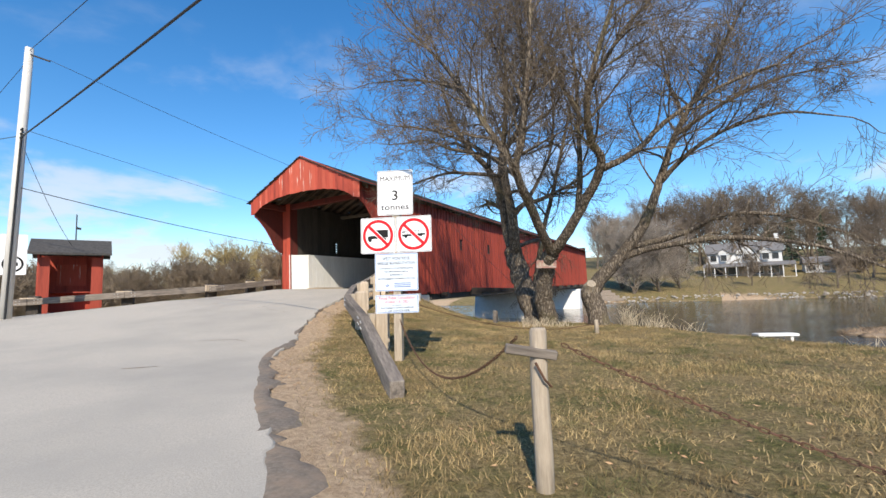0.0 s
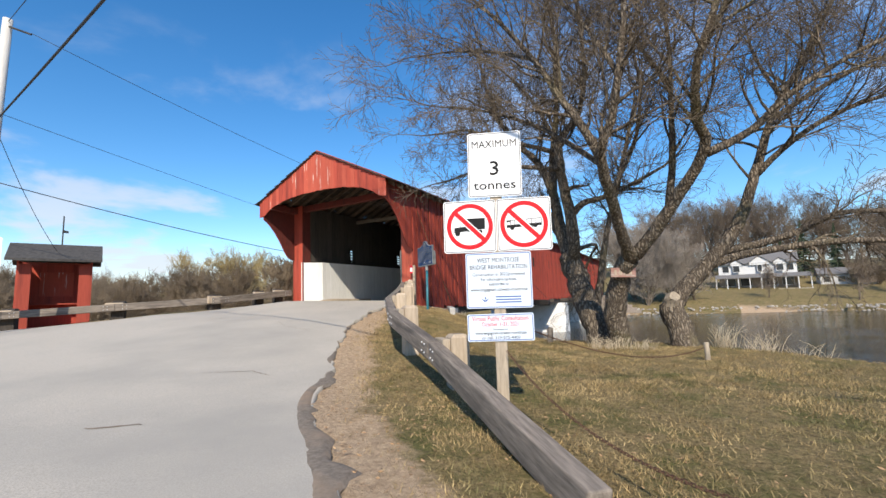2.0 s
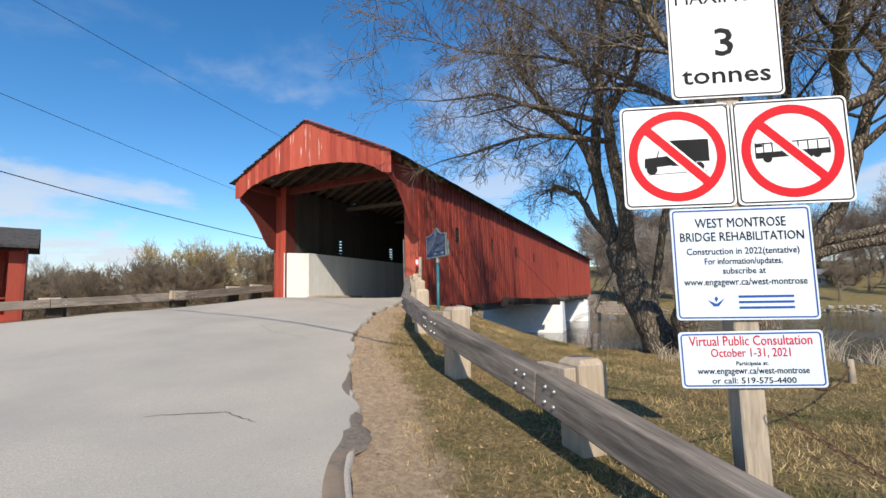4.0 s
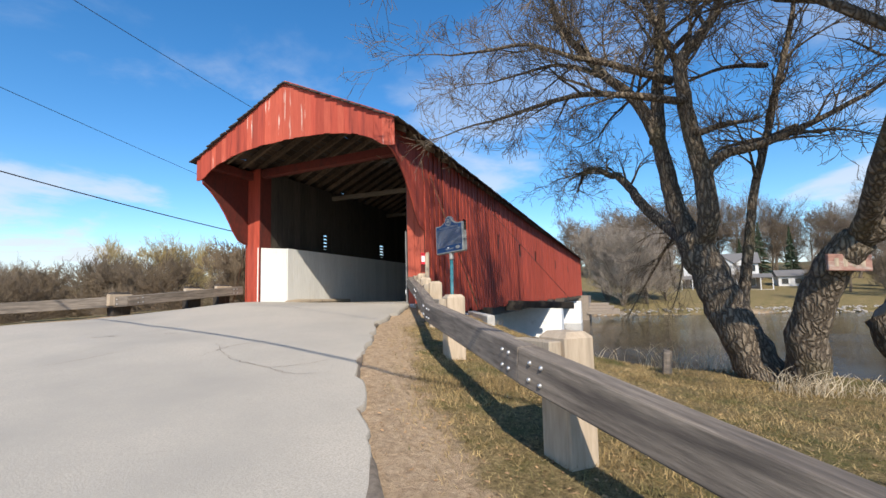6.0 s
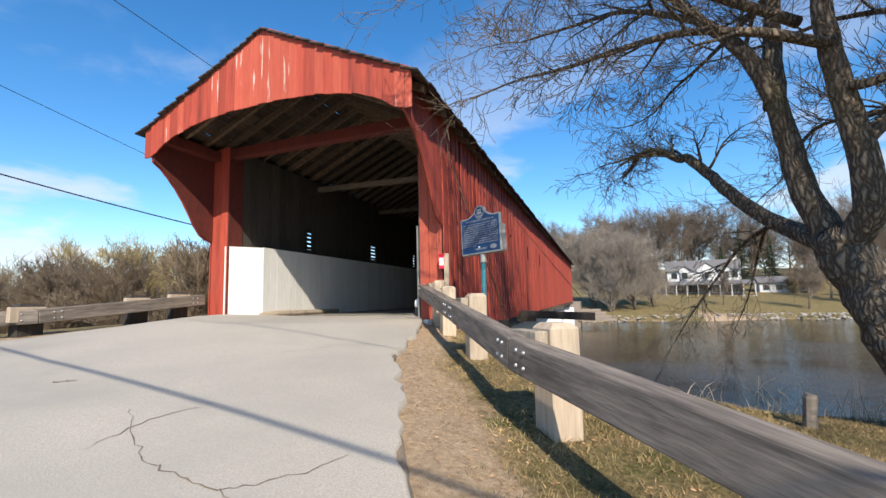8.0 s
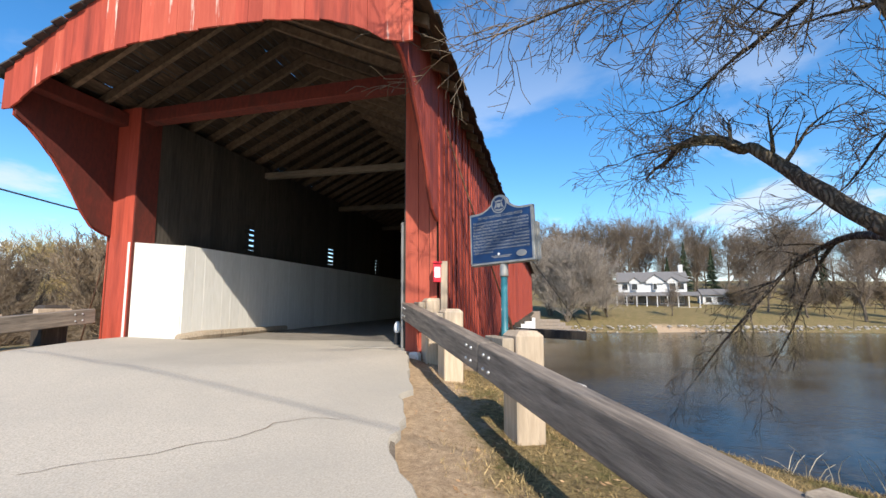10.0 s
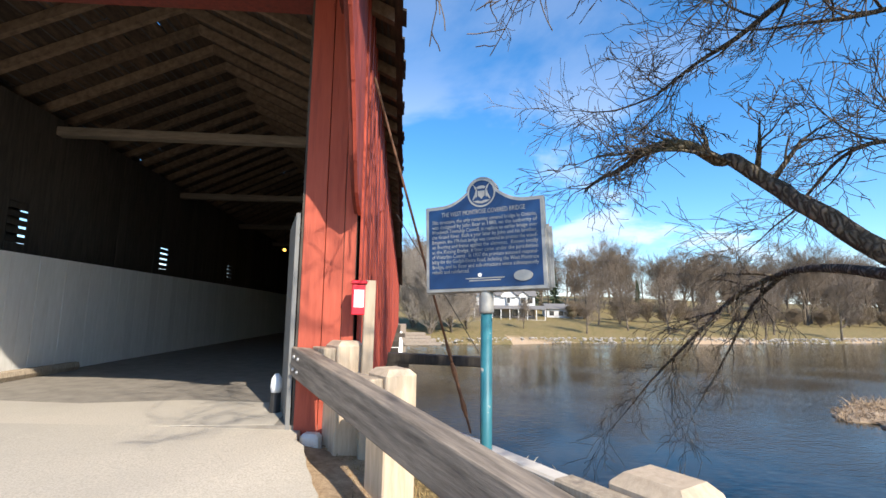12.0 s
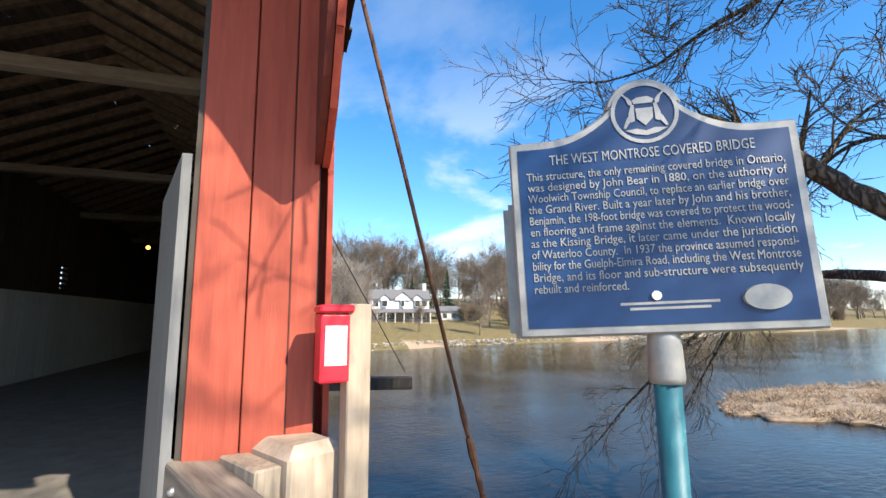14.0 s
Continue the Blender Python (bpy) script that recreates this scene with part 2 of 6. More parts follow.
M_SIGNBLUE = mat("blue_sign_ink", (0.02, 0.07, 0.30), (0.03, 0.09, 0.34), 5, 0.6, 0.0, spec=0.2)
M_SIGNBACK = mat("aluminium_sheet", (0.5, 0.5, 0.5), (0.58, 0.58, 0.58), 4, 0.4, 0.0, metal=0.7)
M_PLAQUE = mat("blue_enamel", (0.006, 0.032, 0.105), (0.009, 0.045, 0.145), 5, 0.38, 0.1, (1, 1, 1), (0.02, 0.035, 0.10), 1.5, 0.5, 0.8)
M_PLAQUE_RIM = mat("silver_painted_casting", (0.26, 0.26, 0.25), (0.42, 0.41, 0.385), 8, 0.5, 0.3, metal=0.3)
M_TEAL = mat("chipped_teal_paint", (0.02, 0.13, 0.17), (0.03, 0.17, 0.21), 7, 0.5, 0.3, (1, 1, 1), (0.45, 0.43, 0.38), 7, 0.66, 0.70)
M_REDBOX = mat("bright_red_plastic", (0.72, 0.02, 0.04), (0.65, 0.02, 0.04), 4, 0.4, 0.05)
M_POLE = mat("pale_pole_wood", (0.52, 0.50, 0.46), (0.66, 0.63, 0.58), 5, 0.8, 0.3, (4, 4, 0.3))
M_WIRE = mat("black_cable", (0.015, 0.015, 0.016), (0.03, 0.03, 0.03), 5, 0.6, 0.0)
M_STONE = mat("grey_field_stone", (0.27, 0.245, 0.21), (0.44, 0.40, 0.35), 6, 0.9, 0.6, tone=0.3, island=True)
M_HOUSEWHITE = mat("white_house_siding", (0.66, 0.66, 0.65), (0.58, 0.58, 0.58), 3, 0.7, 0.1, (0.4, 0.4, 8))
M_HOUSEROOF = mat("grey_house_roof", (0.13, 0.125, 0.12), (0.2, 0.19, 0.185), 6, 0.9, 0.4)
M_GLASS = mat("dark_window_glass", (0.02, 0.022, 0.025), (0.03, 0.03, 0.035), 2, 0.08, 0.0)
M_STONEWALL = mat("brown_house_stone", (0.22, 0.18, 0.145), (0.33, 0.28, 0.23), 5, 0.9, 0.5)
M_LEAFLITTER = mat("dead_leaves", (0.30, 0.17, 0.08), (0.48, 0.31, 0.16), 3, 0.9, 0.0, tone=0.35, island=True)
M_GRASS = mat("grass_blades", (0.165, 0.110, 0.043), (0.47, 0.345, 0.165), 1.1, 0.9, 0.0, (1, 1, 1), (0.110, 0.105, 0.036), 0.9, 0.52, 0.64, tone=0.6, island=True)


# ---- mesh tools ----
def box(bm, x0, x1, y0, y1, z0, z1, m=None):
    vs = [bm.verts.new((x, y, z)) for x in (x0, x1) for y in (y0, y1) for z in (z0, z1)]
    for f in ((0, 1, 3, 2), (4, 6, 7, 5), (0, 4, 5, 1), (2, 3, 7, 6), (0, 2, 6, 4), (1, 5, 7, 3)):
        bm.faces.new([vs[i] for i in f])
    if m is not None:
        bmesh.ops.transform(bm, matrix=m, verts=vs)
    return vs


def bevel(bm, width=0.01, segments=1):
    bmesh.ops.bevel(bm, geom=list(bm.edges), offset=width, segments=segments, affect="EDGES", profile=0.5)
    return bm


def prism(bm, outline, axis, a, b):
    """A polygon of (u, v) pushed from a to b along axis 'x' (u=y, v=z), 'y' (u=x, v=z) or 'z' (u=x, v=y)."""
    def at(u, v, w):
        return {"x": (w, u, v), "y": (u, w, v), "z": (u, v, w)}[axis]
    lo = [bm.verts.new(at(u, v, a)) for u, v in outline]
    hi = [bm.verts.new(at(u, v, b)) for u, v in outline]
    n = len(outline)
    bm.faces.new(lo); bm.faces.new(hi[::-1])
    for i in range(n):
        bm.faces.new((lo[i], hi[i], hi[(i + 1) % n], lo[(i + 1) % n]))
    bmesh.ops.recalc_face_normals(bm, faces=bm.faces)


def tube(bm, pts, radii, sides=8, wobble=0.0, rnd=random):
    """A tapered tube along points."""
    pts = [Vector(p) for p in pts]
    rings, ref = [], None
    for i, p in enumerate(pts):
        d = (pts[min(i + 1, len(pts) - 1)] - pts[max(i - 1, 0)]).normalized()
        if ref is None:
            ref = d.orthogonal().normalized()
        ref = (ref - d * ref.dot(d)).normalized()
        side = d.cross(ref)
        ring = []
        for k in range(sides):
            a = 2 * math.pi * k / sides
            r = radii[i] * (1 + (rnd.uniform(-wobble, wobble) if wobble else 0))
            ring.append(bm.verts.new(p + (ref * math.cos(a) + side * math.sin(a)) * r))
        rings.append(ring)
    for a, b in zip(rings, rings[1:]):
        for k in range(sides):
            bm.faces.new((a[k], a[(k + 1) % sides], b[(k + 1) % sides], b[k]))
    if sides > 3:
        bm.faces.new(rings[0][::-1]); bm.faces.new(rings[-1])
    return bm


def mesh_from(name, bm, material, smooth=False):
    me = bpy.data.meshes.new(name)
    bm.normal_update()
    bm.to_mesh(me)
    bm.free()
    me.materials.append(material)
    if smooth:
        me.polygons.foreach_set("use_smooth", [True] * len(me.polygons))
    return me


def part(name, bm, material, parent, label="", smooth=False):
    ob = new(name, mesh_from(name, bm, material, smooth))
    ob.parent = parent
    if label:
        ob["label"] = label
    return ob


def thing(name, label, category, group="", m=None):
    ob = new(name)
    ob.empty_display_size = 0.2
    if m is not None:
        ob.matrix_basis = m
    return tagged(ob, label, category, group)


def solid(name, bm, material, label, category, group="", kind="", m=None, smooth=False):
    ob = new(name, mesh_from(name, bm, material, smooth))
    if m is not None:
        ob.matrix_basis = m
    return tagged(ob, label, category, group, kind)


def lerp_list(x, xs, ys):
    return float(np.interp(x, xs, ys))


def sstep(a, b, x):
    t = min(1.0, max(0.0, (x - a) / (b - a)))
    return t * t * (3 - 2 * t)


# ---- the lie of the land ----
WATER = -1.35
PORTAL = (-14.7, 17.0)
DECK = 1.68
CREST = [(-400, 60), (-60, 32), (-30, 24), (-21, 21), (-18.5, 20), (-11.3, 20.0), (-10.3, 17.6), (-9.0, 16.6), (-7, 16.4), (-4, 16.0), (-1.5, 15.0), (3, 10.8), (10, 5), (30, -6), (300, -120)]
ROAD_R = [(10, -11), (2.0, -2.2), (-2.34, 2.17), (-3.2, 2.85), (-6.07, 5.44), (-7.03, 6.82), (-8.4, 8.69), (-9.3, 10.0), (-10.9, 13.1), (-11.5, 15.3), (-12.0, 17.0)]
ROAD_L = [(-40, -11), (-30, 2.5), (-22.7, 7.7), (-19.9, 10.2), (-18.0, 12.2), (-17.4, 14.2), (-17.4, 17.0)]


def seg_dist(px, py, line):
    """Distance to a polyline, positive on its left hand side (seen from its start)."""
    best, sign = 1e9, 1
    for (ax, ay), (bx, by) in zip(line, line[1:]):
        dx, dy = bx - ax, by - ay
        t = max(0, min(1, ((px - ax) * dx + (py - ay) * dy) / (dx * dx + dy * dy)))
        d = math.hypot(px - ax - t * dx, py - ay - t * dy)
        if d < best:
            best, sign = d, 1 if dx * (py - ay) - dy * (px - ax) > 0 else -1
    return best * sign


def road_height(x, y):
    r = math.hypot(x - PORTAL[0], y - PORTAL[1])
    z = lerp_list(r, [0, 2.7, 3.7, 5.2, 7.1, 8.4, 9.6, 10.7, 12, 14, 16, 20, 26, 60], [1.68, 1.64, 1.50, 1.33, 1.16, 0.98, 0.84, 0.71, 0.57, 0.44, 0.40, 0.31, 0.22, 0.1])
    return z + min(0.35, max(0.0, (-15 - x) * 0.05))


def land(x, y):
    z = road_height(x, y)
    if y > 17 and -18.3 < x < -11.4:
        z = min(z, 1.55 - 0.25 * (y - 17))
    dr = -seg_dist(x, y, ROAD_R)          # metres to the river side of the road's edge
    if dr > 0:
        lawn = 0.34 - 0.012 * max(0, x + 4)
        z += (min(z, lawn) - z) * sstep(1.2, 6.0, dr) - 0.05 * sstep(0, 0.5, dr)
    dl = seg_dist(x, y, ROAD_L)
    if dl > 0:
        z += (0.1 - z) * sstep(2.0, 14, dl)
    dc = seg_dist(x, y, CREST)            # metres past the top of the bank
    steep = 1.0 if -12 < x < -8 else 0.42
    if dc > 0:
        z = max(z - steep * dc - 0.02 * dc * dc, -2.6)
    # the far bank
    far = y - (81 + 0.25 * max(-20, x) + 1.5 * math.sin(x * 0.07))
    if x > -120 and far > 0:
        z = max(z, min(-2.0 + 0.45 * far, -0.65) + 0.12 * min(25, max(0, far - 3)) + 0.13 * min(90, max(0, far - 34)))
    z += 0.02 * noise.noise(Vector((x * 0.8, y * 0.8, 0))) + 0.12 * noise.noise(Vector((x * 0.05, y * 0.05, 3)))
    return z


# ---- ground, road, river ----
def spread(a, b, fine_a, fine_b, step, grow):
    out, s, x = [], step, fine_b
    n = int((fine_b - fine_a) / step)
    out = [fine_a + i * (fine_b - fine_a) / n for i in range(n + 1)]
    while x < b:
        s *= grow; x += s; out.append(min(x, b))
    x, s = fine_a, step
    while x > a:
        s *= grow; x -= s; out.insert(0, max(x, a))
    return out


def in_road(x, y):
    return seg_dist(x, y, ROAD_R) > 0 and seg_dist(x, y, ROAD_L) < 0 and y < 17.0


def grid_mesh(name, xs, ys, height, material):
    nx, ny = len(xs), len(ys)
    verts = [(x, y, height(x, y)) for y in ys for x in xs]
    faces = [(j * nx + i, j * nx + i + 1, (j + 1) * nx + i + 1, (j + 1) * nx + i) for j in range(ny - 1) for i in range(nx - 1)]
    me = bpy.data.meshes.new(name)
    me.from_pydata(verts, [], faces)
    me.materials.append(material)
    me.polygons.foreach_set("use_smooth", [True] * len(me.polygons))
    return new(name, me)


def ground_material():
    m = bpy.data.materials.new("dry_spring_turf")
    m.use_nodes = True
    n, l = m.node_tree.nodes, m.node_tree.links
    p = n["Principled BSDF"]; p.inputs["Roughness"].default_value = 0.95; p.inputs["Specular IOR Level"].default_value = 0.2
    tc = n.new("ShaderNodeTexCoord")
    def nz(scale, detail=6, rough=0.65):
        t = n.new("ShaderNodeTexNoise"); t.inputs["Scale"].default_value = scale; t.inputs["Detail"].default_value = detail; t.inputs["Roughness"].default_value = rough
        l.new(tc.outputs["Object"], t.inputs["Vector"]); return t.outputs["Fac"]
    def rng(v, a, b):
        r = n.new("ShaderNodeMapRange"); r.inputs["From Min"].default_value = a; r.inputs["From Max"].default_value = b
        l.new(v, r.inputs["Value"]); return r.outputs[0]
    def mx(f, a, b):
        t = n.new("ShaderNodeMix"); t.data_type = "RGBA"; l.new(f, t.inputs["Factor"])
        for s, v in (("A", a), ("B", b)):
            if isinstance(v, tuple): t.inputs[s].default_value = (*v, 1)
            else: l.new(v, t.inputs[s])
        return t.outputs["Result"]
    straw = mx(rng(nz(20, 9, 0.8), 0.36, 0.64), (0.065, 0.045, 0.020), (0.40, 0.30, 0.14))
    green = mx(rng(nz(26, 9, 0.8), 0.36, 0.64), (0.035, 0.040, 0.012), (0.20, 0.18, 0.06))
    turf = mx(rng(nz(1.3, 9, 0.75), 0.47, 0.62), straw, green)
    turf = mx(rng(nz(7.5, 5, 0.7), 0.60, 0.70), turf, (0.060, 0.046, 0.022))
    dirt = mx(rng(nz(14, 9, 0.75), 0.32, 0.68), (0.30, 0.205, 0.125), (0.62, 0.46, 0.30))
    at = n.new("ShaderNodeAttribute"); at.attribute_name = "bare"
    jig = n.new("ShaderNodeMath"); jig.operation = "MULTIPLY_ADD"; jig.inputs[1].default_value = 1.3; jig.inputs[2].default_value = -0.65
    l.new(nz(2.2, 8, 0.7), jig.inputs[0])
    sm = n.new("ShaderNodeMath"); sm.operation = "ADD"; l.new(at.outputs["Fac"], sm.inputs[0]); l.new(jig.outputs[0], sm.inputs[1])
    col = mx(rng(sm.outputs[0], 0.44, 0.74), turf, dirt)
    l.new(col, p.inputs["Base Color"])
    b = n.new("ShaderNodeBump"); b.inputs["Strength"].default_value = 0.9; b.inputs["Distance"].default_value = 0.045
    l.new(nz(22, 8, 0.75), b.inputs["Height"]); l.new(b.outputs[0], p.inputs["Normal"])
    return m


GX = spread(-1500, 1500, -26, 10, 0.3, 1.14)
GY = spread(-900, 1600, -4, 24, 0.3, 1.14)
ground = grid_mesh("ground", GX, GY, lambda x, y: land(x, y) - (0.06 if in_road(x, y) else 0.0), ground_material())
tagged(ground, "dry spring turf with worn dirt verge and river bank", "ground", kind="structure")
bare = ground.data.attributes.new("bare", "FLOAT", "POINT")
vals = []
for v in ground.data.vertices:
    x, y = v.co.x, v.co.y
    b = 0.0
    if -30 < x < 14 and -8 < y < 30:
        dr, dl, dc = -seg_dist(x, y, ROAD_R), seg_dist(x, y, ROAD_L), seg_dist(x, y, CREST)
        b = max(1.0 - sstep(0.25, 1.25, abs(dr)), (1.0 - sstep(0.4, 2.2, abs(dl))) * 0.7, sstep(0.3, 1.5, dc) * 0.9)
        if y > 17: b = 1.0
    elif v.co.z < -0.7:
        b = 1.0
    elif -45 < y - 81 < 14 and x > -60:
        b = 0.12
    vals.append(b)
bare.data.foreach_set("value", vals)

M_ROAD = mat("pale_dusty_asphalt", (0.33, 0.298, 0.25), (0.57, 0.515, 0.435), 75, 0.9, 0.5, (1, 1, 1), (0.36, 0.332, 0.287), 0.4, 0.42, 0.72, bump_dist=0.01, spec=0.2)
M_ROADEDGE = mat("dark_broken_asphalt", (0.11, 0.09, 0.07), (0.24, 0.195, 0.15), 24, 0.9, 0.6, (1, 1, 1), (0.26, 0.19, 0.13), 1.3, 0.5, 0.65)


def road_strip(t):
    """Left and right edge of the road at t, from its far start (0) to the portal (1)."""
    def along(line, t):
        d = [0.0]
        for a, b in zip(line, line[1:]):
            d.append(d[-1] + math.dist(a, b))
        s = t * d[-1]
        return lerp_list(s, d, [p[0] for p in line]), lerp_list(s, d, [p[1] for p in line])
    return along(ROAD_L, t), along(ROAD_R, t)


def build_road():
    rows, cols = 240, 60
    verts, faces = [], []
    rnd = random.Random(4)
    for i in range(rows + 1):
        (lx, ly), (rx, ry) = road_strip(i / rows)
        jr = 0.16 * noise.noise(Vector((rx * 1.3, ry * 1.3, 5))) + 0.10 * noise.noise(Vector((rx * 4, ry * 4, 9)))
        jl = 0.12 * noise.noise(Vector((lx * 1.3, ly * 1.3, 7)))
        for k in range(cols + 1):
            s = k / cols
            s = 0.5 - 0.5 * math.cos(math.pi * s)
            w = math.dist((lx, ly), (rx, ry))
            u = s + (jr * s - jl * (1 - s)) / w
            x, y = lx + (rx - lx) * u, ly + (ry - ly) * u
            z = road_height(x, y) + 0.012 + 0.03 * math.sin(math.pi * s)
            if k in (0, cols):
                z -= 0.10
            verts.append((x, y, z))
    for i in range(rows):
        for k in range(cols):
            a = i * (cols + 1) + k
            faces.append((a, a + 1, a + cols + 2, a + cols + 1))
    me = bpy.data.meshes.new("road")
    me.from_pydata(verts, [], faces)
    me.materials.append(M_ROAD)
    me.polygons.foreach_set("use_smooth", [True] * len(faces))
    me.flip_normals() if me.polygons[0].normal.z < 0 else None
    return tagged(new("road", me), "pale dusty cracked asphalt road up to bridge", "road", kind="structure")


build_road()


def water_material():
    m = bpy.data.materials.new("river_water")
    m.use_nodes = True
    n, l = m.node_tree.nodes, m.node_tree.links
    p = n["Principled BSDF"]
    p.inputs["Base Color"].default_value = (0.034, 0.026, 0.015, 1)
    p.inputs["Roughness"].default_value, p.inputs["IOR"].default_value = 0.10, 1.33
    p.inputs["Specular IOR Level"].default_value = 0.26
    tc = n.new("ShaderNodeTexCoord")
    mp = n.new("ShaderNodeMapping"); mp.inputs["Scale"].default_value = (1.0, 2.0, 1.0); mp.inputs["Rotation"].default_value = (0, 0, 0.3)
    l.new(tc.outputs["Object"], mp.inputs[0])
    n1 = n.new("ShaderNodeTexNoise"); n1.inputs["Scale"].default_value = 2.6; n1.inputs["Detail"].default_value = 5
    l.new(mp.outputs[0], n1.inputs["Vector"])
    n2 = n.new("ShaderNodeTexNoise"); n2.inputs["Scale"].default_value = 0.12; n2.inputs["Detail"].default_value = 4
    l.new(tc.outputs["Object"], n2.inputs["Vector"])
    rr = n.new("ShaderNodeMapRange"); rr.inputs["From Min"].default_value = 0.4; rr.inputs["From Max"].default_value = 0.65; rr.inputs["To Min"].default_value = 0.05; rr.inputs["To Max"].default_value = 0.16
    l.new(n2.outputs["Fac"], rr.inputs["Value"])
    b = n.new("ShaderNodeBump"); b.inputs["Distance"].default_value = 0.25
    l.new(rr.outputs[0], b.inputs["Strength"])
    l.new(n1.outputs["Fac"], b.inputs["Height"]); l.new(b.outputs[0], p.inputs["Normal"])
    return m


bm = bmesh.new()
vs = [bm.verts.new(v) for v in ((-600, -400, WATER), (900, -400, WATER), (900, 400, WATER), (-600, 400, WATER))]
bm.faces.new(vs)
solid("water", bm, water_material(), "brown rippled river reflecting the blue sky", "river", kind="structure")


# ---- the covered bridge ----
# local frame: x across (0 in the middle), y along from the portal posts, z from the deck
X0, LONG = -14.74, 52.0
EAVE, PEAK, HALF = 4.50, 6.15, 3.45
bridge = thing("covered_bridge", "long red covered timber bridge with shingle roof and white inner guards", "bridge", m=pose(X0, 17.0, DECK, 0.55, -0.5, 0))
SLOPE = (PEAK - EAVE) / HALF
WINDOWS = [3.45 + 4.65 * k for k in range(9)]
WZ0, WZ1, WW = 2.10, 2.78, 0.40


def arch(x):
    return lerp_list(abs(x), [0, 0.7, 1.3, 2.0, 2.45, 2.75, 2.95, 3.12, 3.2], [4.45, 4.44, 4.40, 4.29, 4.17, 4.05, 3.92, 3.79, 3.77])


def front(x):
    """The gable stands a little askew: its right end is further out than its left."""
    return -1.97 - 0.05 * x


def cheek(y):
    return lerp_list(y, [-2.05, -1.9, -1.5, -1.1, -0.8, -0.6, -0.38, -0.1, 0], [3.77, 3.75, 3.52, 3.12, 2.70, 2.36, 2.10, 1.98, 1.97])


def board_mesh(w, t, h):
    bm = bmesh.new()
    box(bm, -t / 2, t / 2, -w / 2, w / 2, 0, h)
    return bm


rnd = random.Random(11)
# gable front boards, each cut to the roof above and the arch below
gable = part("gable", bevel(board_mesh(0.10, 0.08, 1.5), 0.01), M_RED, bridge)
gable.matrix_basis = pose(0, front(0) + 0.10, 4.52)
x = -3.42
while x < 3.40:
    w = min(rnd.uniform(0.17, 0.24), 3.42 - x)
    a, b = x + 0.004, x + w - 0.004
    bm = bmesh.new()
    low = rnd.uniform(-0.012, 0.012)
    za, zb = (arch(a) if abs(a) < 3.2 else 3.77) + low, (arch(b) if abs(b) < 3.2 else 3.77) + low
    ta, tb = PEAK - SLOPE * abs(a) - 0.02, PEAK - SLOPE * abs(b) - 0.02
    outline = [(a, za), (b, zb), (b, tb)] + ([(0, PEAK - 0.02)] if a < 0 < b else []) + [(a, ta)]
    y = front(x) + rnd.uniform(-0.006, 0.006)
    prism(bm, outline, "y", y, y + 0.03)
    worn = -0.9 < x < 0.5 or x > 3.1 or rnd.random() < 0.15
    ob = part("gable_board", bm, M_RED_WORN if worn else M_RED, gable)
    ob.matrix_parent_inverse = gable.matrix_basis.inverted()
    x += w

# side walls: a thin dark lining with the siding boards nailed on it
board_cache = {}


def siding(wall, side, y_from, y_to, step_choice, material):
    y = y_from
    k = 0
    while y < y_to:
        w = step_choice(rnd)
        yc = y + w / 2
        z0 = cheek(yc) if yc < -0.02 else -0.38 + rnd.uniform(-0.05, 0.03)
        pieces = [(z0, EAVE + 0.08)]
        for wy in WINDOWS:
            if abs(yc - wy) < WW / 2 or (side < 0 and wy + 0.4 < yc < wy + 1.3):
                pieces = [(z0, WZ0), (WZ1, EAVE + 0.08)]
        if yc < -0.02:
            bm = bmesh.new()
            prism(bm, [(y + 0.004, cheek(y)), (y + w - 0.004, cheek(y + w)), (y + w - 0.004, EAVE + 0.08), (y + 0.004, EAVE + 0.08)], "x", *sorted((side * 3.20, side * 3.232)))
            part("cheek_board", bm, material, wall)
            pieces = []
        for p0, p1 in pieces:
            key = (round(w, 2), round(p1 - p0, 1))
            if key not in board_cache:
                board_cache[key] = mesh_from("siding_board", board_mesh(key[0] - 0.012, 0.026, key[1]), material)
            ob = new("siding_board", board_cache[key])
            ob.parent = wall
            proud = 0.028 if k % 2 else 0.0
            ob.matrix_basis = pose(side * (3.215 + proud + rnd.uniform(0, 0.008)), yc, p1 - key[1] + rnd.uniform(-0.01, 0.01), 0, rnd.uniform(-0.15, 0.15), rnd.uniform(-1.5, 1.5))
        k += 1
        y += w
    return y


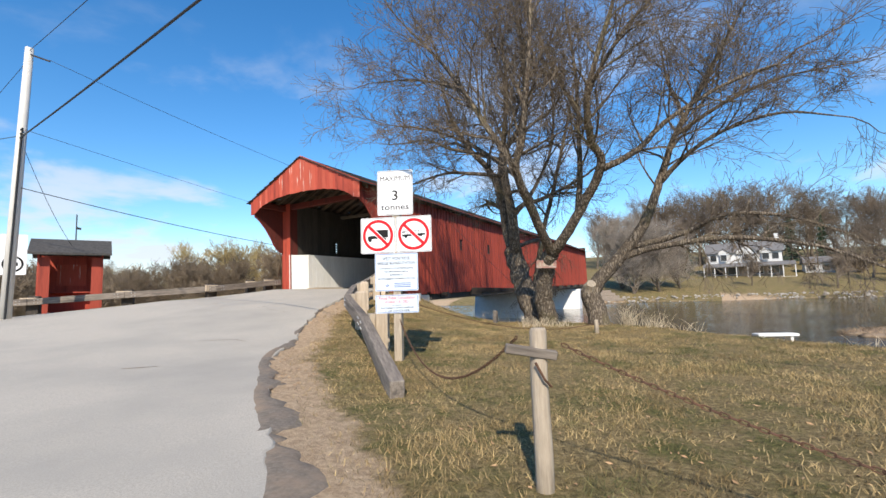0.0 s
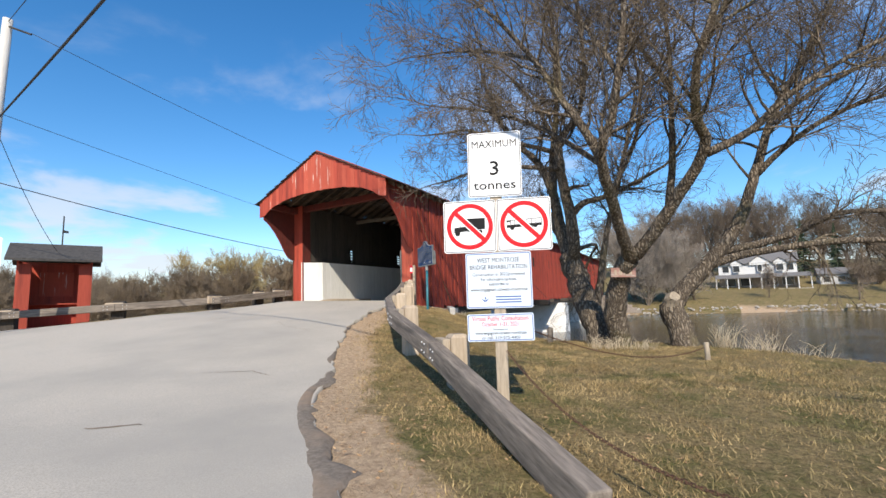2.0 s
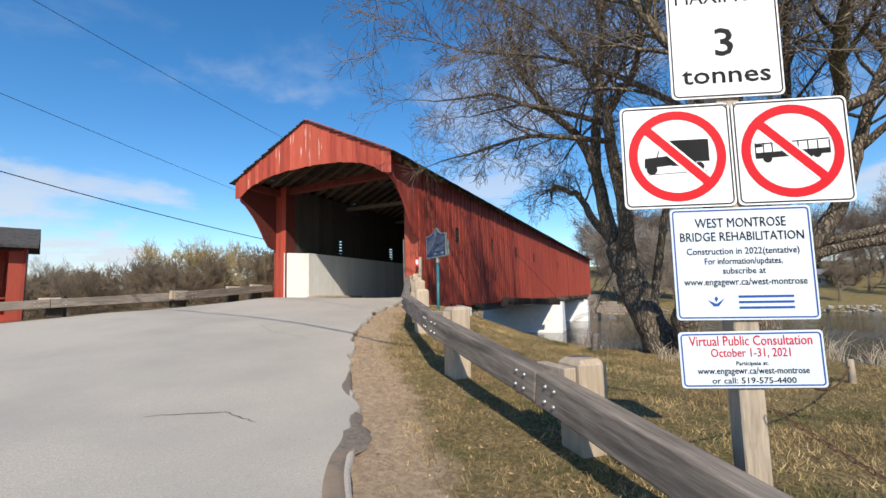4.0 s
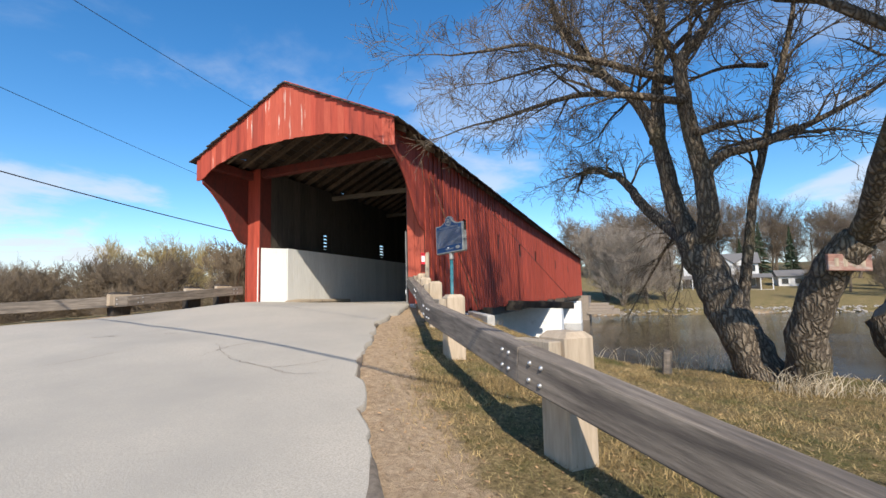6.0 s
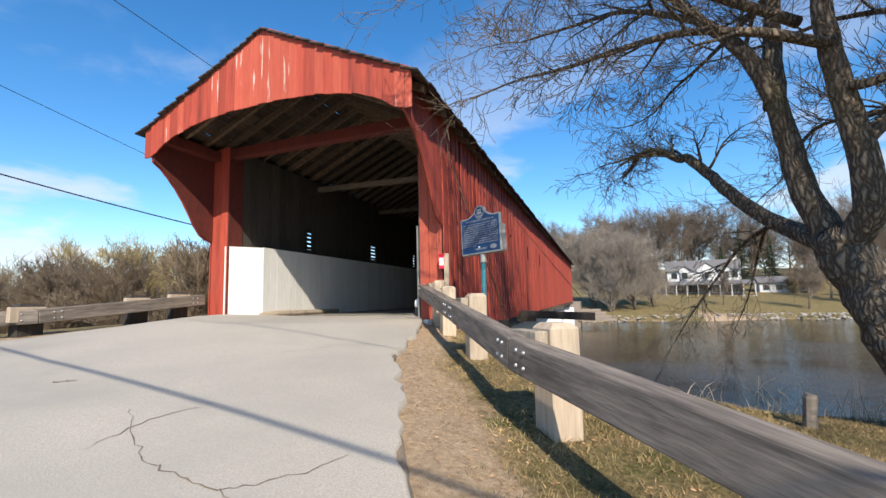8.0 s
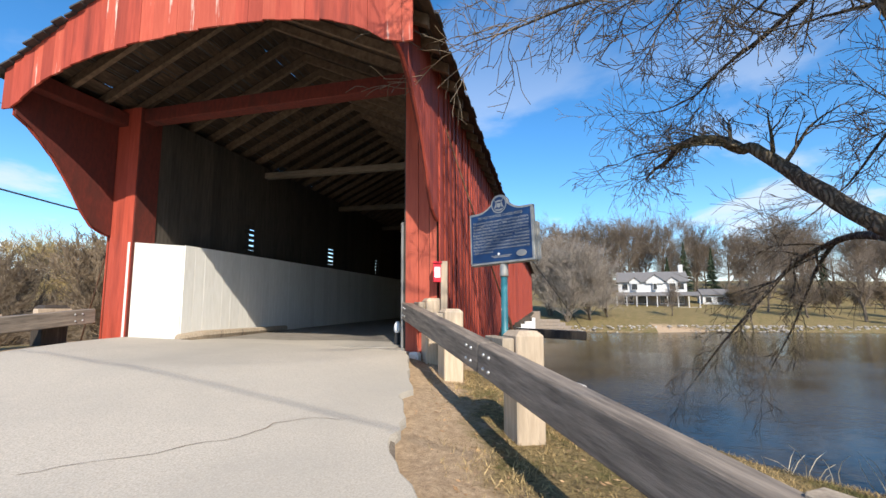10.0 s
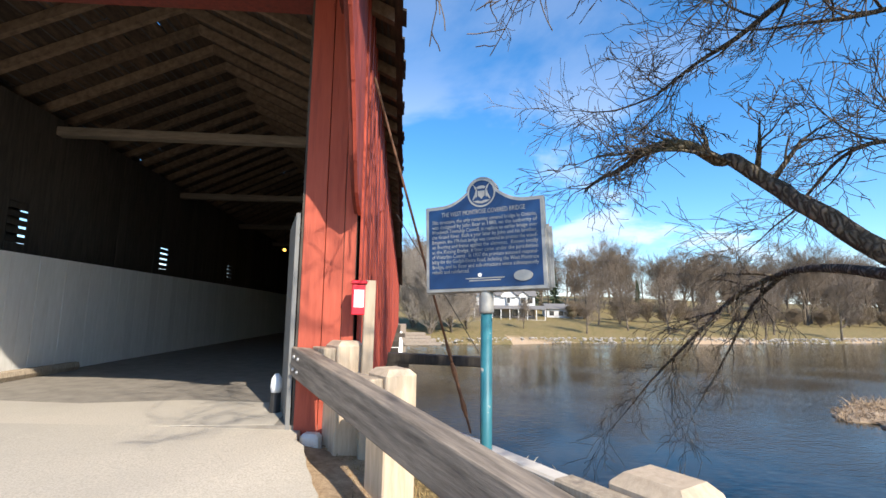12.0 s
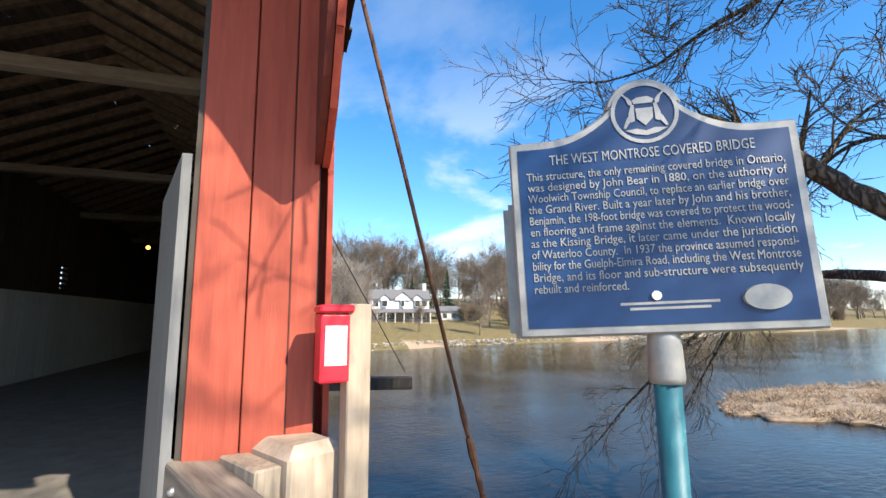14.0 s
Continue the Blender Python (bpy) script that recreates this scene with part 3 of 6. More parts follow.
for side, nm in ((1, "right_wall"), (-1, "left_wall")):
    bm = bmesh.new()
    edges = [0.0]
    for wy in WINDOWS:
        edges += [wy - WW / 2 + (0.70 if side < 0 else 0), wy + WW / 2 + (0.98 if side < 0 else 0)]
    edges.append(LONG)
    xa, xb = sorted((side * 3.06, side * 3.195))
    for i in range(0, len(edges) - 1):
        if i % 2 == 0:
            box(bm, xa, xb, edges[i], edges[i + 1], -0.3, EAVE)
        else:
            box(bm, xa, xb, edges[i], edges[i + 1], -0.3, WZ0)
            box(bm, xa, xb, edges[i], edges[i + 1], WZ1, EAVE)
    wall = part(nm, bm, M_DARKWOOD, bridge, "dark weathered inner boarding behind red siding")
    siding(wall, side, front(side * 3.2) + 0.05, LONG if side > 0 else 3.0, (lambda r: r.choice((0.17, 0.18, 0.19, 0.2))) if side > 0 else (lambda r: r.choice((0.19, 0.2))), M_RED)
    # louvred openings
    for wy in WINDOWS:
        for s in range(5):
            bm = bmesh.new()
            z = WZ0 + 0.06 + s * 0.14
            box(bm, *sorted((side * (3.08 if side > 0 else 2.69), side * (3.21 if side > 0 else 2.72))), wy - WW / 2 + 0.002, wy + WW / 2 - 0.002, z - 0.048, z + 0.048)
            part("louvre_slat", bm, M_DARKWOOD, wall)
# inside boards of the left wall, vertical, seen in the half light
lw = bridge.children[2]
inner_cache = {}


def inner_board(y0, y1, z0, z1):
    key = (round(y1 - y0, 2), round(z1 - z0, 2))
    if key not in inner_cache:
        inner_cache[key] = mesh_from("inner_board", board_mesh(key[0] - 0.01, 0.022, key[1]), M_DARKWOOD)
    ob = new("inner_board", inner_cache[key])
    ob.parent = lw
    ob.matrix_basis = pose(-2.70 + rnd.uniform(-0.003, 0.004), (y0 + y1) / 2, z0)


marks = [0.5] + [v for wy in WINDOWS for v in (wy - WW / 2, wy + WW / 2)] + [LONG]
for i in range(len(marks) - 1):
    a, b = marks[i], marks[i + 1]
    if i % 2:
        inner_board(a, b, 1.5, WZ0)
        inner_board(a, b, WZ1, 4.5)
    else:
        n = max(1, round((b - a) / 0.3))
        for k in range(n):
            inner_board(a + (b - a) * k / n, a + (b - a) * (k + 1) / n, 1.5, 4.5)

# posts of the portal, boarded in red, three planks each
for side in (-1, 1):
    bm = bmesh.new()
    box(bm, *sorted((side * 2.72, side * 3.05)), 0.03, 0.50 if side > 0 else 0.21, -0.35, EAVE)
    post = part("portal_post", bm, M_RED, bridge)
    for k, (a, b) in enumerate(((2.68, 2.89), (2.896, 3.07), (3.076, 3.19))):
        bm = bmesh.new()
        box(bm, *sorted((side * a, side * b)), -0.012 + 0.004 * k, 0.028, -0.36, EAVE)
        part("post_board", bevel(bm, 0.004), M_RED_POST if side > 0 else M_RED, post, "sun-bleached red board" if side > 0 else "")
    bm = bmesh.new()
    box(bm, *sorted((side * 2.655, side * 2.68)), 0.0, 0.48, -0.2, EAVE)
    part("post_lining", bm, M_RED_SHADE if side < 0 else M_DARKWOOD, post)
    # grey shield board on the inside of the post
    if side > 0:
        bm = bmesh.new()
        prism(bm, [(2.605, -0.01), (2.645, -0.01), (2.36, 1.0), (2.31, 0.98)], "z", -0.3, 1.99)
        part("shield_board", bm, mat("grey_board_paint", (0.15, 0.15, 0.147), (0.23, 0.23, 0.222), 5, 0.7, 0.3, (4, 4, 0.4), (0.20, 0.19, 0.18), 1.5, 0.58, 0.7), post, "grey painted guard board")

for side in (-1, 1):
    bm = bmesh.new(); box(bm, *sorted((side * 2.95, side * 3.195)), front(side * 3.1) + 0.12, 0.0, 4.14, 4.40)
    part("eave_plate", bevel(bm, 0.01), M_RED_SHADE, bridge, "red eave plate, darkened for shade under the overhang")
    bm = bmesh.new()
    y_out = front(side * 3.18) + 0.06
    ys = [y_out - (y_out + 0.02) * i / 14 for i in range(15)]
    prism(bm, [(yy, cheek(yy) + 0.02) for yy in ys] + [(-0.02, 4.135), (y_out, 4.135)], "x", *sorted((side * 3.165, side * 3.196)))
    part("cheek_lining", bm, M_RED_SHADE, bridge, "red inner lining, darkened for shade in the overhang")

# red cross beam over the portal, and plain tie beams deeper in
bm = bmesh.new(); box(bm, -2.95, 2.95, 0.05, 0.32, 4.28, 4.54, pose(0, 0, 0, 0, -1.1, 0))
part("portal_beam", bevel(bm, 0.012), M_RED_SHADE, bridge, "red painted cross beam")
for k in range(10):
    bm = bmesh.new(); y = 4.0 + 4.65 * k
    box(bm, -3.0, 3.0, y, y + 0.2, 4.18, 4.34)
    part("tie_beam", bevel(bm, 0.012), mat("pale_tie_timber", (0.14, 0.114, 0.086), (0.24, 0.20, 0.152), 5, 0.85, 0.4, (0.6, 4, 4)) if k == 0 else bpy.data.materials["pale_tie_timber"], bridge)

# white guard walls inside, with a splayed front panel and a log curb at the foot
for side in (-1, 1):
    bm = bmesh.new()
    if side < 0:
        prism(bm, [(-2.72, -0.04), (-2.17, 0.70), (-2.17, LONG - 1), (-3.18, LONG - 1), (-3.18, 0.52), (-2.74, 0.52)], "z", -0.05, 1.86)
    else:
        prism(bm, [(2.56, 0.55), (2.38, 1.05), (2.34, 1.3), (2.34, LONG - 1), (3.05, LONG - 1), (3.05, 0.55)], "z", -0.05, 1.86)
    gw = part("guard_wall", bm, M_WHITE, bridge, "white painted guard wall")
    if side < 0:
        y = 0.72
        while y < 16:
            bm = bmesh.new()
            w = rnd.uniform(0.26, 0.34)
            box(bm, -2.169, -2.148 + rnd.uniform(0, 0.004), y + 0.004, y + w - 0.004, -0.03, 1.87)
            part("guard_board", bm, M_WHITE, gw)
            y += w
        bm = bmesh.new()
        tube(bm, [(-2.11, 0.62, 0.04), (-2.04, 1.1, 0.07), (-2.02, 2.4, 0.06), (-2.03, 4.2, 0.05)], [0.09, 0.10, 0.09, 0.08], 8, 0.12, rnd)
        part("curb_log", bm, M_OLDPOST, gw, "weathered timber curb")

# rafters and roof
for k in range(40):
    y = -1.72 + 0.615 * k
    for side in (-1, 1):
        bm = bmesh.new()
        prism(bm, [(0, PEAK - 0.13), (side * 3.50, PEAK - 0.13 - SLOPE * 3.50), (side * 3.50, PEAK - 0.29 - SLOPE * 3.50), (0, PEAK - 0.30)], "y", y, y + 0.09)
        part("rafter", bm, M_RAFTER, bridge)
for side in (-1, 1):
    bm = bmesh.new()
    n_lath = 14
    for k in range(n_lath):
        a, b = 3.60 * k / n_lath + 0.012, 3.60 * (k + 1) / n_lath - 0.012
        yy = front(side * (a + b) / 2) + 0.03
        while yy < LONG:
            step = min(rnd.uniform(1.6, 3.2), LONG - yy)
            d = rnd.uniform(-0.008, 0.008)
            prism_pts = [(side * a, PEAK - 0.13 + 0.018 + d - SLOPE * a), (side * b, PEAK - 0.13 + 0.018 + d - SLOPE * b), (side * b, PEAK - 0.105 + d - SLOPE * b), (side * a, PEAK - 0.105 + d - SLOPE * a)]
            lo = [bm.verts.new((u, yy + 0.01, v)) for u, v in prism_pts]; hi = [bm.verts.new((u, yy + step - 0.01, v)) for u, v in prism_pts]
            bm.faces.new(lo); bm.faces.new(hi[::-1])
            for i in range(4):
                bm.faces.new((lo[i], hi[i], hi[(i + 1) % 4], lo[(i + 1) % 4]))
            yy += step
    bmesh.ops.recalc_face_normals(bm, faces=bm.faces)
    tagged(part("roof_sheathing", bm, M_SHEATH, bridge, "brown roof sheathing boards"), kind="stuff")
    # shingle courses on top, uneven at the eave and gable
    bm = bmesh.new()
    courses = 20
    for k in range(courses):
        a, b = 3.58 * k / courses, 3.58 * (k + 1.15) / courses
        yy = front(side * (a + b) / 2) - 0.09 + rnd.uniform(-0.03, 0.03)
        while yy < LONG:
            wdt = rnd.uniform(0.18, 0.32) if yy < 12 else 1.2
            e = rnd.uniform(-0.03, 0.03)
            za, zb = PEAK - 0.085 - SLOPE * a, PEAK - 0.05 - SLOPE * (b + e)
            q = [(side * a, yy, za), (side * (b + e), yy, zb), (side * (b + e), yy + wdt - 0.01, zb), (side * a, yy + wdt - 0.01, za)]
            top = [bm.verts.new(v) for v in q]
            bot = [bm.verts.new((v[0], v[1], v[2] - 0.028)) for v in q]
            bm.faces.new(top if side < 0 else top[::-1]); bm.faces.new(bot if side > 0 else bot[::-1])
            for i in range(4):
                bm.faces.new((top[i], bot[i], bot[(i + 1) % 4], top[(i + 1) % 4]))
            yy += wdt
    bmesh.ops.recalc_face_normals(bm, faces=bm.faces)
    tagged(part("shingle_roof", bm, M_SHINGLE, bridge, "dark weathered wooden shingles"), kind="stuff")
# deck, floor beams, far end closed by daylight beyond
bm = bmesh.new(); box(bm, -3.2, 3.2, 0.0, LONG, -0.28, -0.01)
part("deck", bm, mat("dusty_bridge_deck", (0.17, 0.152, 0.13), (0.26, 0.235, 0.20), 5, 0.9, 0.4, (1, 1, 1)), bridge, "dusty plank bridge deck")
# Pale dust sheet that also paints the sunlit strip inside the portal brighter.
bm = bmesh.new(); prism(bm, [(-2.2, 0.02), (2.5, 0.02), (2.45, 1.0), (1.2, 1.25), (0.1, 1.1), (-1.1, 1.35), (-2.05, 1.2)], "z", -0.012, -0.004)
part("dust_apron", bm, M_ROAD, bridge, "pale road dust over the first planks, brightening their sunlit strip")
for side in (-1, 1):
    bm = bmesh.new(); box(bm, *sorted((side * 2.5, side * 3.1)), 0.4, LONG, -0.75, -0.29)
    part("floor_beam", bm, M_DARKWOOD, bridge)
for k in range(12):
    bm = bmesh.new(); y = 1.2 + 4.1 * k
    box(bm, -3.0, 3.9 if k in (2, 6) else 3.55, y, y + 0.3, -0.62, -0.36)
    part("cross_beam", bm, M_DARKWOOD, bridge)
bm = bmesh.new(); box(bm, -3.3, 3.3, LONG - 0.12, LONG, 2.9, PEAK - 0.2 - SLOPE * 3.3 + 0.6)
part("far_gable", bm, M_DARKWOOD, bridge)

# abutment and piers
bm = bmesh.new(); box(bm, -3.9, 3.6, -0.6, 3.2, -3.6, -0.42)
solid("abutment", bm, M_CONCRETE, "concrete bridge abutment at the near bank", "abutment", m=pose(X0, 17.0, DECK + 0.02))
for i, y in enumerate((42.6, 60.5)):
    bm = bmesh.new()
    prism(bm, [(-1.0, -3.4), (-0.55, -0.75), (0.55, -0.75), (1.0, -3.4)], "x", -3.2, 3.75)
    solid("bridge_pier", bevel(bm, 0.05), mat("white_pier_concrete", (0.72, 0.71, 0.69), (0.82, 0.81, 0.79), 3, 0.85, 0.3, (1, 1, 1), (0.5, 0.48, 0.45), 0.8, 0.6, 0.8) if i == 0 else bpy.data.materials["white_pier_concrete"],
          "tapered whitewashed concrete pier standing in the river", "pier", "bridge piers", m=pose(X0, y, DECK + 0.25))
# a dark beam that sticks out from under the floor
bm = bmesh.new(); box(bm, 0, 3.2, 0, 0.34, -0.30, 0)
solid("projecting_beam", bevel(bm, 0.02), M_DARKWOOD, "dark weathered timber outrigger beam under the wall", "beam", m=pose(X0 + 3.0, 26.4, DECK - 0.05, 0, 2, 0))


# ---- timber guard rails ----
def spike_bolts(parent, at, along, up, out):
    for i in (-1, 1):
        for j in (-1, 1):
            bm = bmesh.new()
            bmesh.ops.create_uvsphere(bm, u_segments=8, v_segments=5, radius=0.017, matrix=Matrix.Translation(at + along * (0.062 * i) + up * (0.058 * j) + out * 0.004) @ Matrix.Diagonal((1, 1, 1, 1)))
            part("bolt", bm, M_STEEL, parent, "galvanised bolt head", smooth=True)


def rail_beam(a, b, h=0.26, t=0.17, bolts=(0.35,), group=""):
    """A square timber from a to b (top front edge)."""
    a, b = Vector(a), Vector(b)
    d = (b - a); ln = d.length; d.normalize()
    out = Vector((0, 0, 1)).cross(d).normalized()     # towards the road when the rail runs to the portal on its right hand side
    up = d.cross(out) * -1
    if up.z < 0: up.negate()
    m = Matrix((d, out, up)).transposed().to_4x4(); m.translation = a
    beam = thing("guard_rail_beam", "weathered grey square timber guard rail beam", "guard rail", group, m)
    bm = bmesh.new()
    box(bm, 0.004, ln - 0.004, -t, 0, -h, 0)
    part("timber", bevel(bm, 0.014, 2), M_TIMBER, beam)
    for s in bolts:
        at = Vector(((s if s > 0 else ln + s), 0.0, -h / 2))
        spike_bolts(beam, at, Vector((1, 0, 0)), Vector((0, 0, 1)), Vector((0, 1, 0)))
    return beam


def rail_post(x, y, top, size=0.30, turn=0.0, blocks=1, group="", old=False, deep=0.26):
    g = land(x, y) - 0.35
    post = thing("guard_rail_post", "squared timber guard rail post with chamfered top", "post", group, pose(x, y, g, 0, 0, turn))
    h = top - g
    bm = bmesh.new()
    box(bm, -size / 2, size / 2, -deep / 2, deep / 2, 0, h)
    topv = [e for e in bm.edges if all(v.co.z > h - 0.01 for v in e.verts)]
    bmesh.ops.bevel(bm, geom=topv, offset=0.045, segments=1, affect="EDGES")
    bmesh.ops.bevel(bm, geom=[e for e in bm.edges if abs(e.verts[0].co.z - e.verts[1].co.z) > 0.3], offset=0.012, segments=1, affect="EDGES")
    # old picks the upright whose colour holds the beam's shade
    part("upright", bm, M_SHADEPOST if old else M_POSTWOOD, post, "post coloured dark for the shade below the beam" if old else "")
    if blocks:
        bm = bmesh.new()
        box(bm, -size / 2 + 0.04, size / 2 + 0.17, deep / 2 + 0.002, deep / 2 + 0.11, h - 0.34, h - 0.06)
        part("spacer_block", bevel(bm, 0.008), M_POSTWOOD if old else M_OLDPOST, post, "pale spacer block behind the beam")
    return post


# the right rail climbs from the ground and runs up to the portal
RAIL_R = [(-2.85, 4.22, 0.52), (-5.42, 7.05, 1.05), (-7.23, 8.78, 1.44), (-9.12, 11.44, 1.735), (-10.49, 14.06, 2.03), (-12.14, 17.02, 2.41)]
for k, (a, b) in enumerate(zip(RAIL_R, RAIL_R[1:])):
    rail_beam(a, b, bolts=(0.22, -0.22) if k else (-0.22,), group="river side guard rail")


def along_rail(line, k, s):
    """A place on piece k of a rail at the share s, and its heading."""
    a, b = Vector(line[k]), Vector(line[k + 1])
    d = (b - a)
    return a.lerp(b, s), math.degrees(math.atan2(d.y, d.x))


for k, s, rise in ((0, 0.99, 0.10), (1, 0.99, 0.10), (2, 0.99, 0.11), (3, 0.99, 0.11), (4, 0.62, 0.05), (4, 0.90, 0.10)):
    p, head = along_rail(RAIL_R, k, s)
    q = p + Vector((math.cos(radians(head - 90)), math.sin(radians(head - 90)), 0)) * 0.41
    rail_post(q.x, q.y, p.z + rise, size=0.31, turn=head, group="river side rail posts")
# the left rail
RAIL_L = [(-17.95, 16.85, 2.28), (-18.12, 13.30, 1.98), (-20.4, 10.75, 1.80), (-22.9, 8.5, 1.62), (-26.5, 5.2, 1.42)]
for a, b in zip(RAIL_L[1:], RAIL_L):
    d = Vector(b) - Vector(a)
    rail_beam(b, a, h=0.26, bolts=(0.3, -0.3), group="field side guard rail")
for k, s in ((0, 0.13), (0, 0.42), (0, 0.99), (1, 0.99), (2, 0.99), (3, 0.5)):
    p, head = along_rail(RAIL_L, k, s)
    q = p + Vector((math.cos(radians(head - 90)), math.sin(radians(head - 90)), 0)) * 0.41
    rail_post(q.x, q.y, p.z + 0.10, size=0.42, turn=head, group="field side rail posts", old=True)


# ---- writing ----
def words(text, size, parent, material, x, y, z, align="CENTER", squeeze=1.0, bold=0.0, spacing=1.0, name="lettering"):
    cu = bpy.data.curves.new("text", "FONT")
    cu.body, cu.size, cu.align_x, cu.extrude, cu.space_character = text, size, align, 0.0012, spacing
    cu.offset = bold
    cu.resolution_u = 2
    tmp = bpy.data.objects.new("text", cu)
    scene.collection.objects.link(tmp)
    me = bpy.data.meshes.new_from_object(tmp.evaluated_get(bpy.context.evaluated_depsgraph_get()))
    bpy.data.objects.remove(tmp); bpy.data.curves.remove(cu)
    me.materials.clear(); me.materials.append(material)
    # letters are laid in the sign's own plane: x across, z up, facing -y
    me.transform(Matrix(((squeeze, 0, 0, x), (0, 0, -1, y), (0, 1, 0, z), (0, 0, 0, 1))))
    me.update()
    ob = new(name, me)
    ob.parent = parent
    tagged(ob, kind="stuff")
    return ob


def width_of(ob):
    xs = [v.co.x for v in ob.data.vertices]
    return max(xs) - min(xs)


def fit_words(text, width, size, parent, material, x, y, z, align="CENTER", bold=0.0, name="lettering"):
    ob = words(text, size, parent, material, 0, y, z, align, 1.0, bold, 1.0, name)
    k = width / max(1e-6, width_of(ob))
    ob.data.transform(Matrix.Translation((x, 0, 0)) @ Matrix.Diagonal((k, 1, 1, 1)))
    return ob


def rounded_plate(bm, w, h, r, y0, y1, z=0.0, x=0.0, n=5):
    pts = []
    for cx, cz, a0 in ((w / 2 - r, h / 2 - r, 0), (-w / 2 + r, h / 2 - r, 90), (-w / 2 + r, -h / 2 + r, 180), (w / 2 - r, -h / 2 + r, 270)):
        for k in range(n + 1):
            a = radians(a0 + 90 * k / n)
            pts.append((x + cx + r * math.cos(a), z + cz + r * math.sin(a)))
    prism(bm, pts, "y", y0, y1)


def rim(bm, w, h, r, t, y, z=0.0, x=0.0, n=5):
    """A flat line that follows a rounded rectangle."""
    def loop(w, h, r):
        out = []
        for cx, cz, a0 in ((w / 2 - r, h / 2 - r, 0), (-w / 2 + r, h / 2 - r, 90), (-w / 2 + r, -h / 2 + r, 180), (w / 2 - r, -h / 2 + r, 270)):
            for k in range(n + 1):
                a = radians(a0 + 90 * k / n)
                out.append(bm.verts.new((x + cx + r * math.cos(a), y, z + cz + r * math.sin(a))))
        return out
    a, b = loop(w, h, r), loop(w - 2 * t, h - 2 * t, max(0.002, r - t))
    for i in range(len(a)):
        j = (i + 1) % len(a)
        bm.faces.new((a[i], a[j], b[j], b[i]))


def flat(bm, pts, y):
    f = bm.faces.new([bm.verts.new((u, y, v)) for u, v in pts])
    return f


def ring(bm, r0, r1, y, n=40, x=0.0, z=0.0):
    a = [bm.verts.new((x + r0 * math.cos(2 * math.pi * k / n), y, z + r0 * math.sin(2 * math.pi * k / n))) for k in range(n)]
    b = [bm.verts.new((x + r1 * math.cos(2 * math.pi * k / n), y, z + r1 * math.sin(2 * math.pi * k / n))) for k in range(n)]
    for k in range(n):
        bm.faces.new((a[k], a[(k + 1) % n], b[(k + 1) % n], b[k]))


# ---- road signs on one post ----
# local frame: x across, z up from the ground, faces look along -y
SIGN_M = pose(-4.075, 6.285, 0.44, 0, 0, 17.4)


def plate(name, w, h, z, label, line=M_SIGNBLACK, x=0.0, r=0.03, cat="road sign", tilt=0.0, y=0.0, face=M_SIGNWHITE):
    ob = thing(name, label, cat, "signs on the wooden post", SIGN_M @ pose(x, y, z, 0, tilt, 0))
    bm = bmesh.new(); rounded_plate(bm, w, h, r, -0.006, 0.0)
    part("plate", bm, face, ob)
    bm = bmesh.new(); rim(bm, w - 0.02, h - 0.02, r, 0.007, -0.0085)
    part("border", bm, line, ob)
    return ob


s = plate("weight_limit_sign", 0.61, 0.76, 2.71, "white weight limit sign with black lettering", tilt=0.5)
fit_words("MAXIMUM", 0.51, 0.125, s, M_SIGNBLACK, 0, -0.0085, 0.20)
fit_words("3", 0.10, 0.235, s, M_SIGNBLACK, 0, -0.0085, -0.125, bold=0.002)
fit_words("tonnes", 0.48, 0.145, s, M_SIGNBLACK, 0.0, -0.0085, -0.29, bold=0.001)
s["label"] = "white weight limit sign reading maximum 3 tonnes"
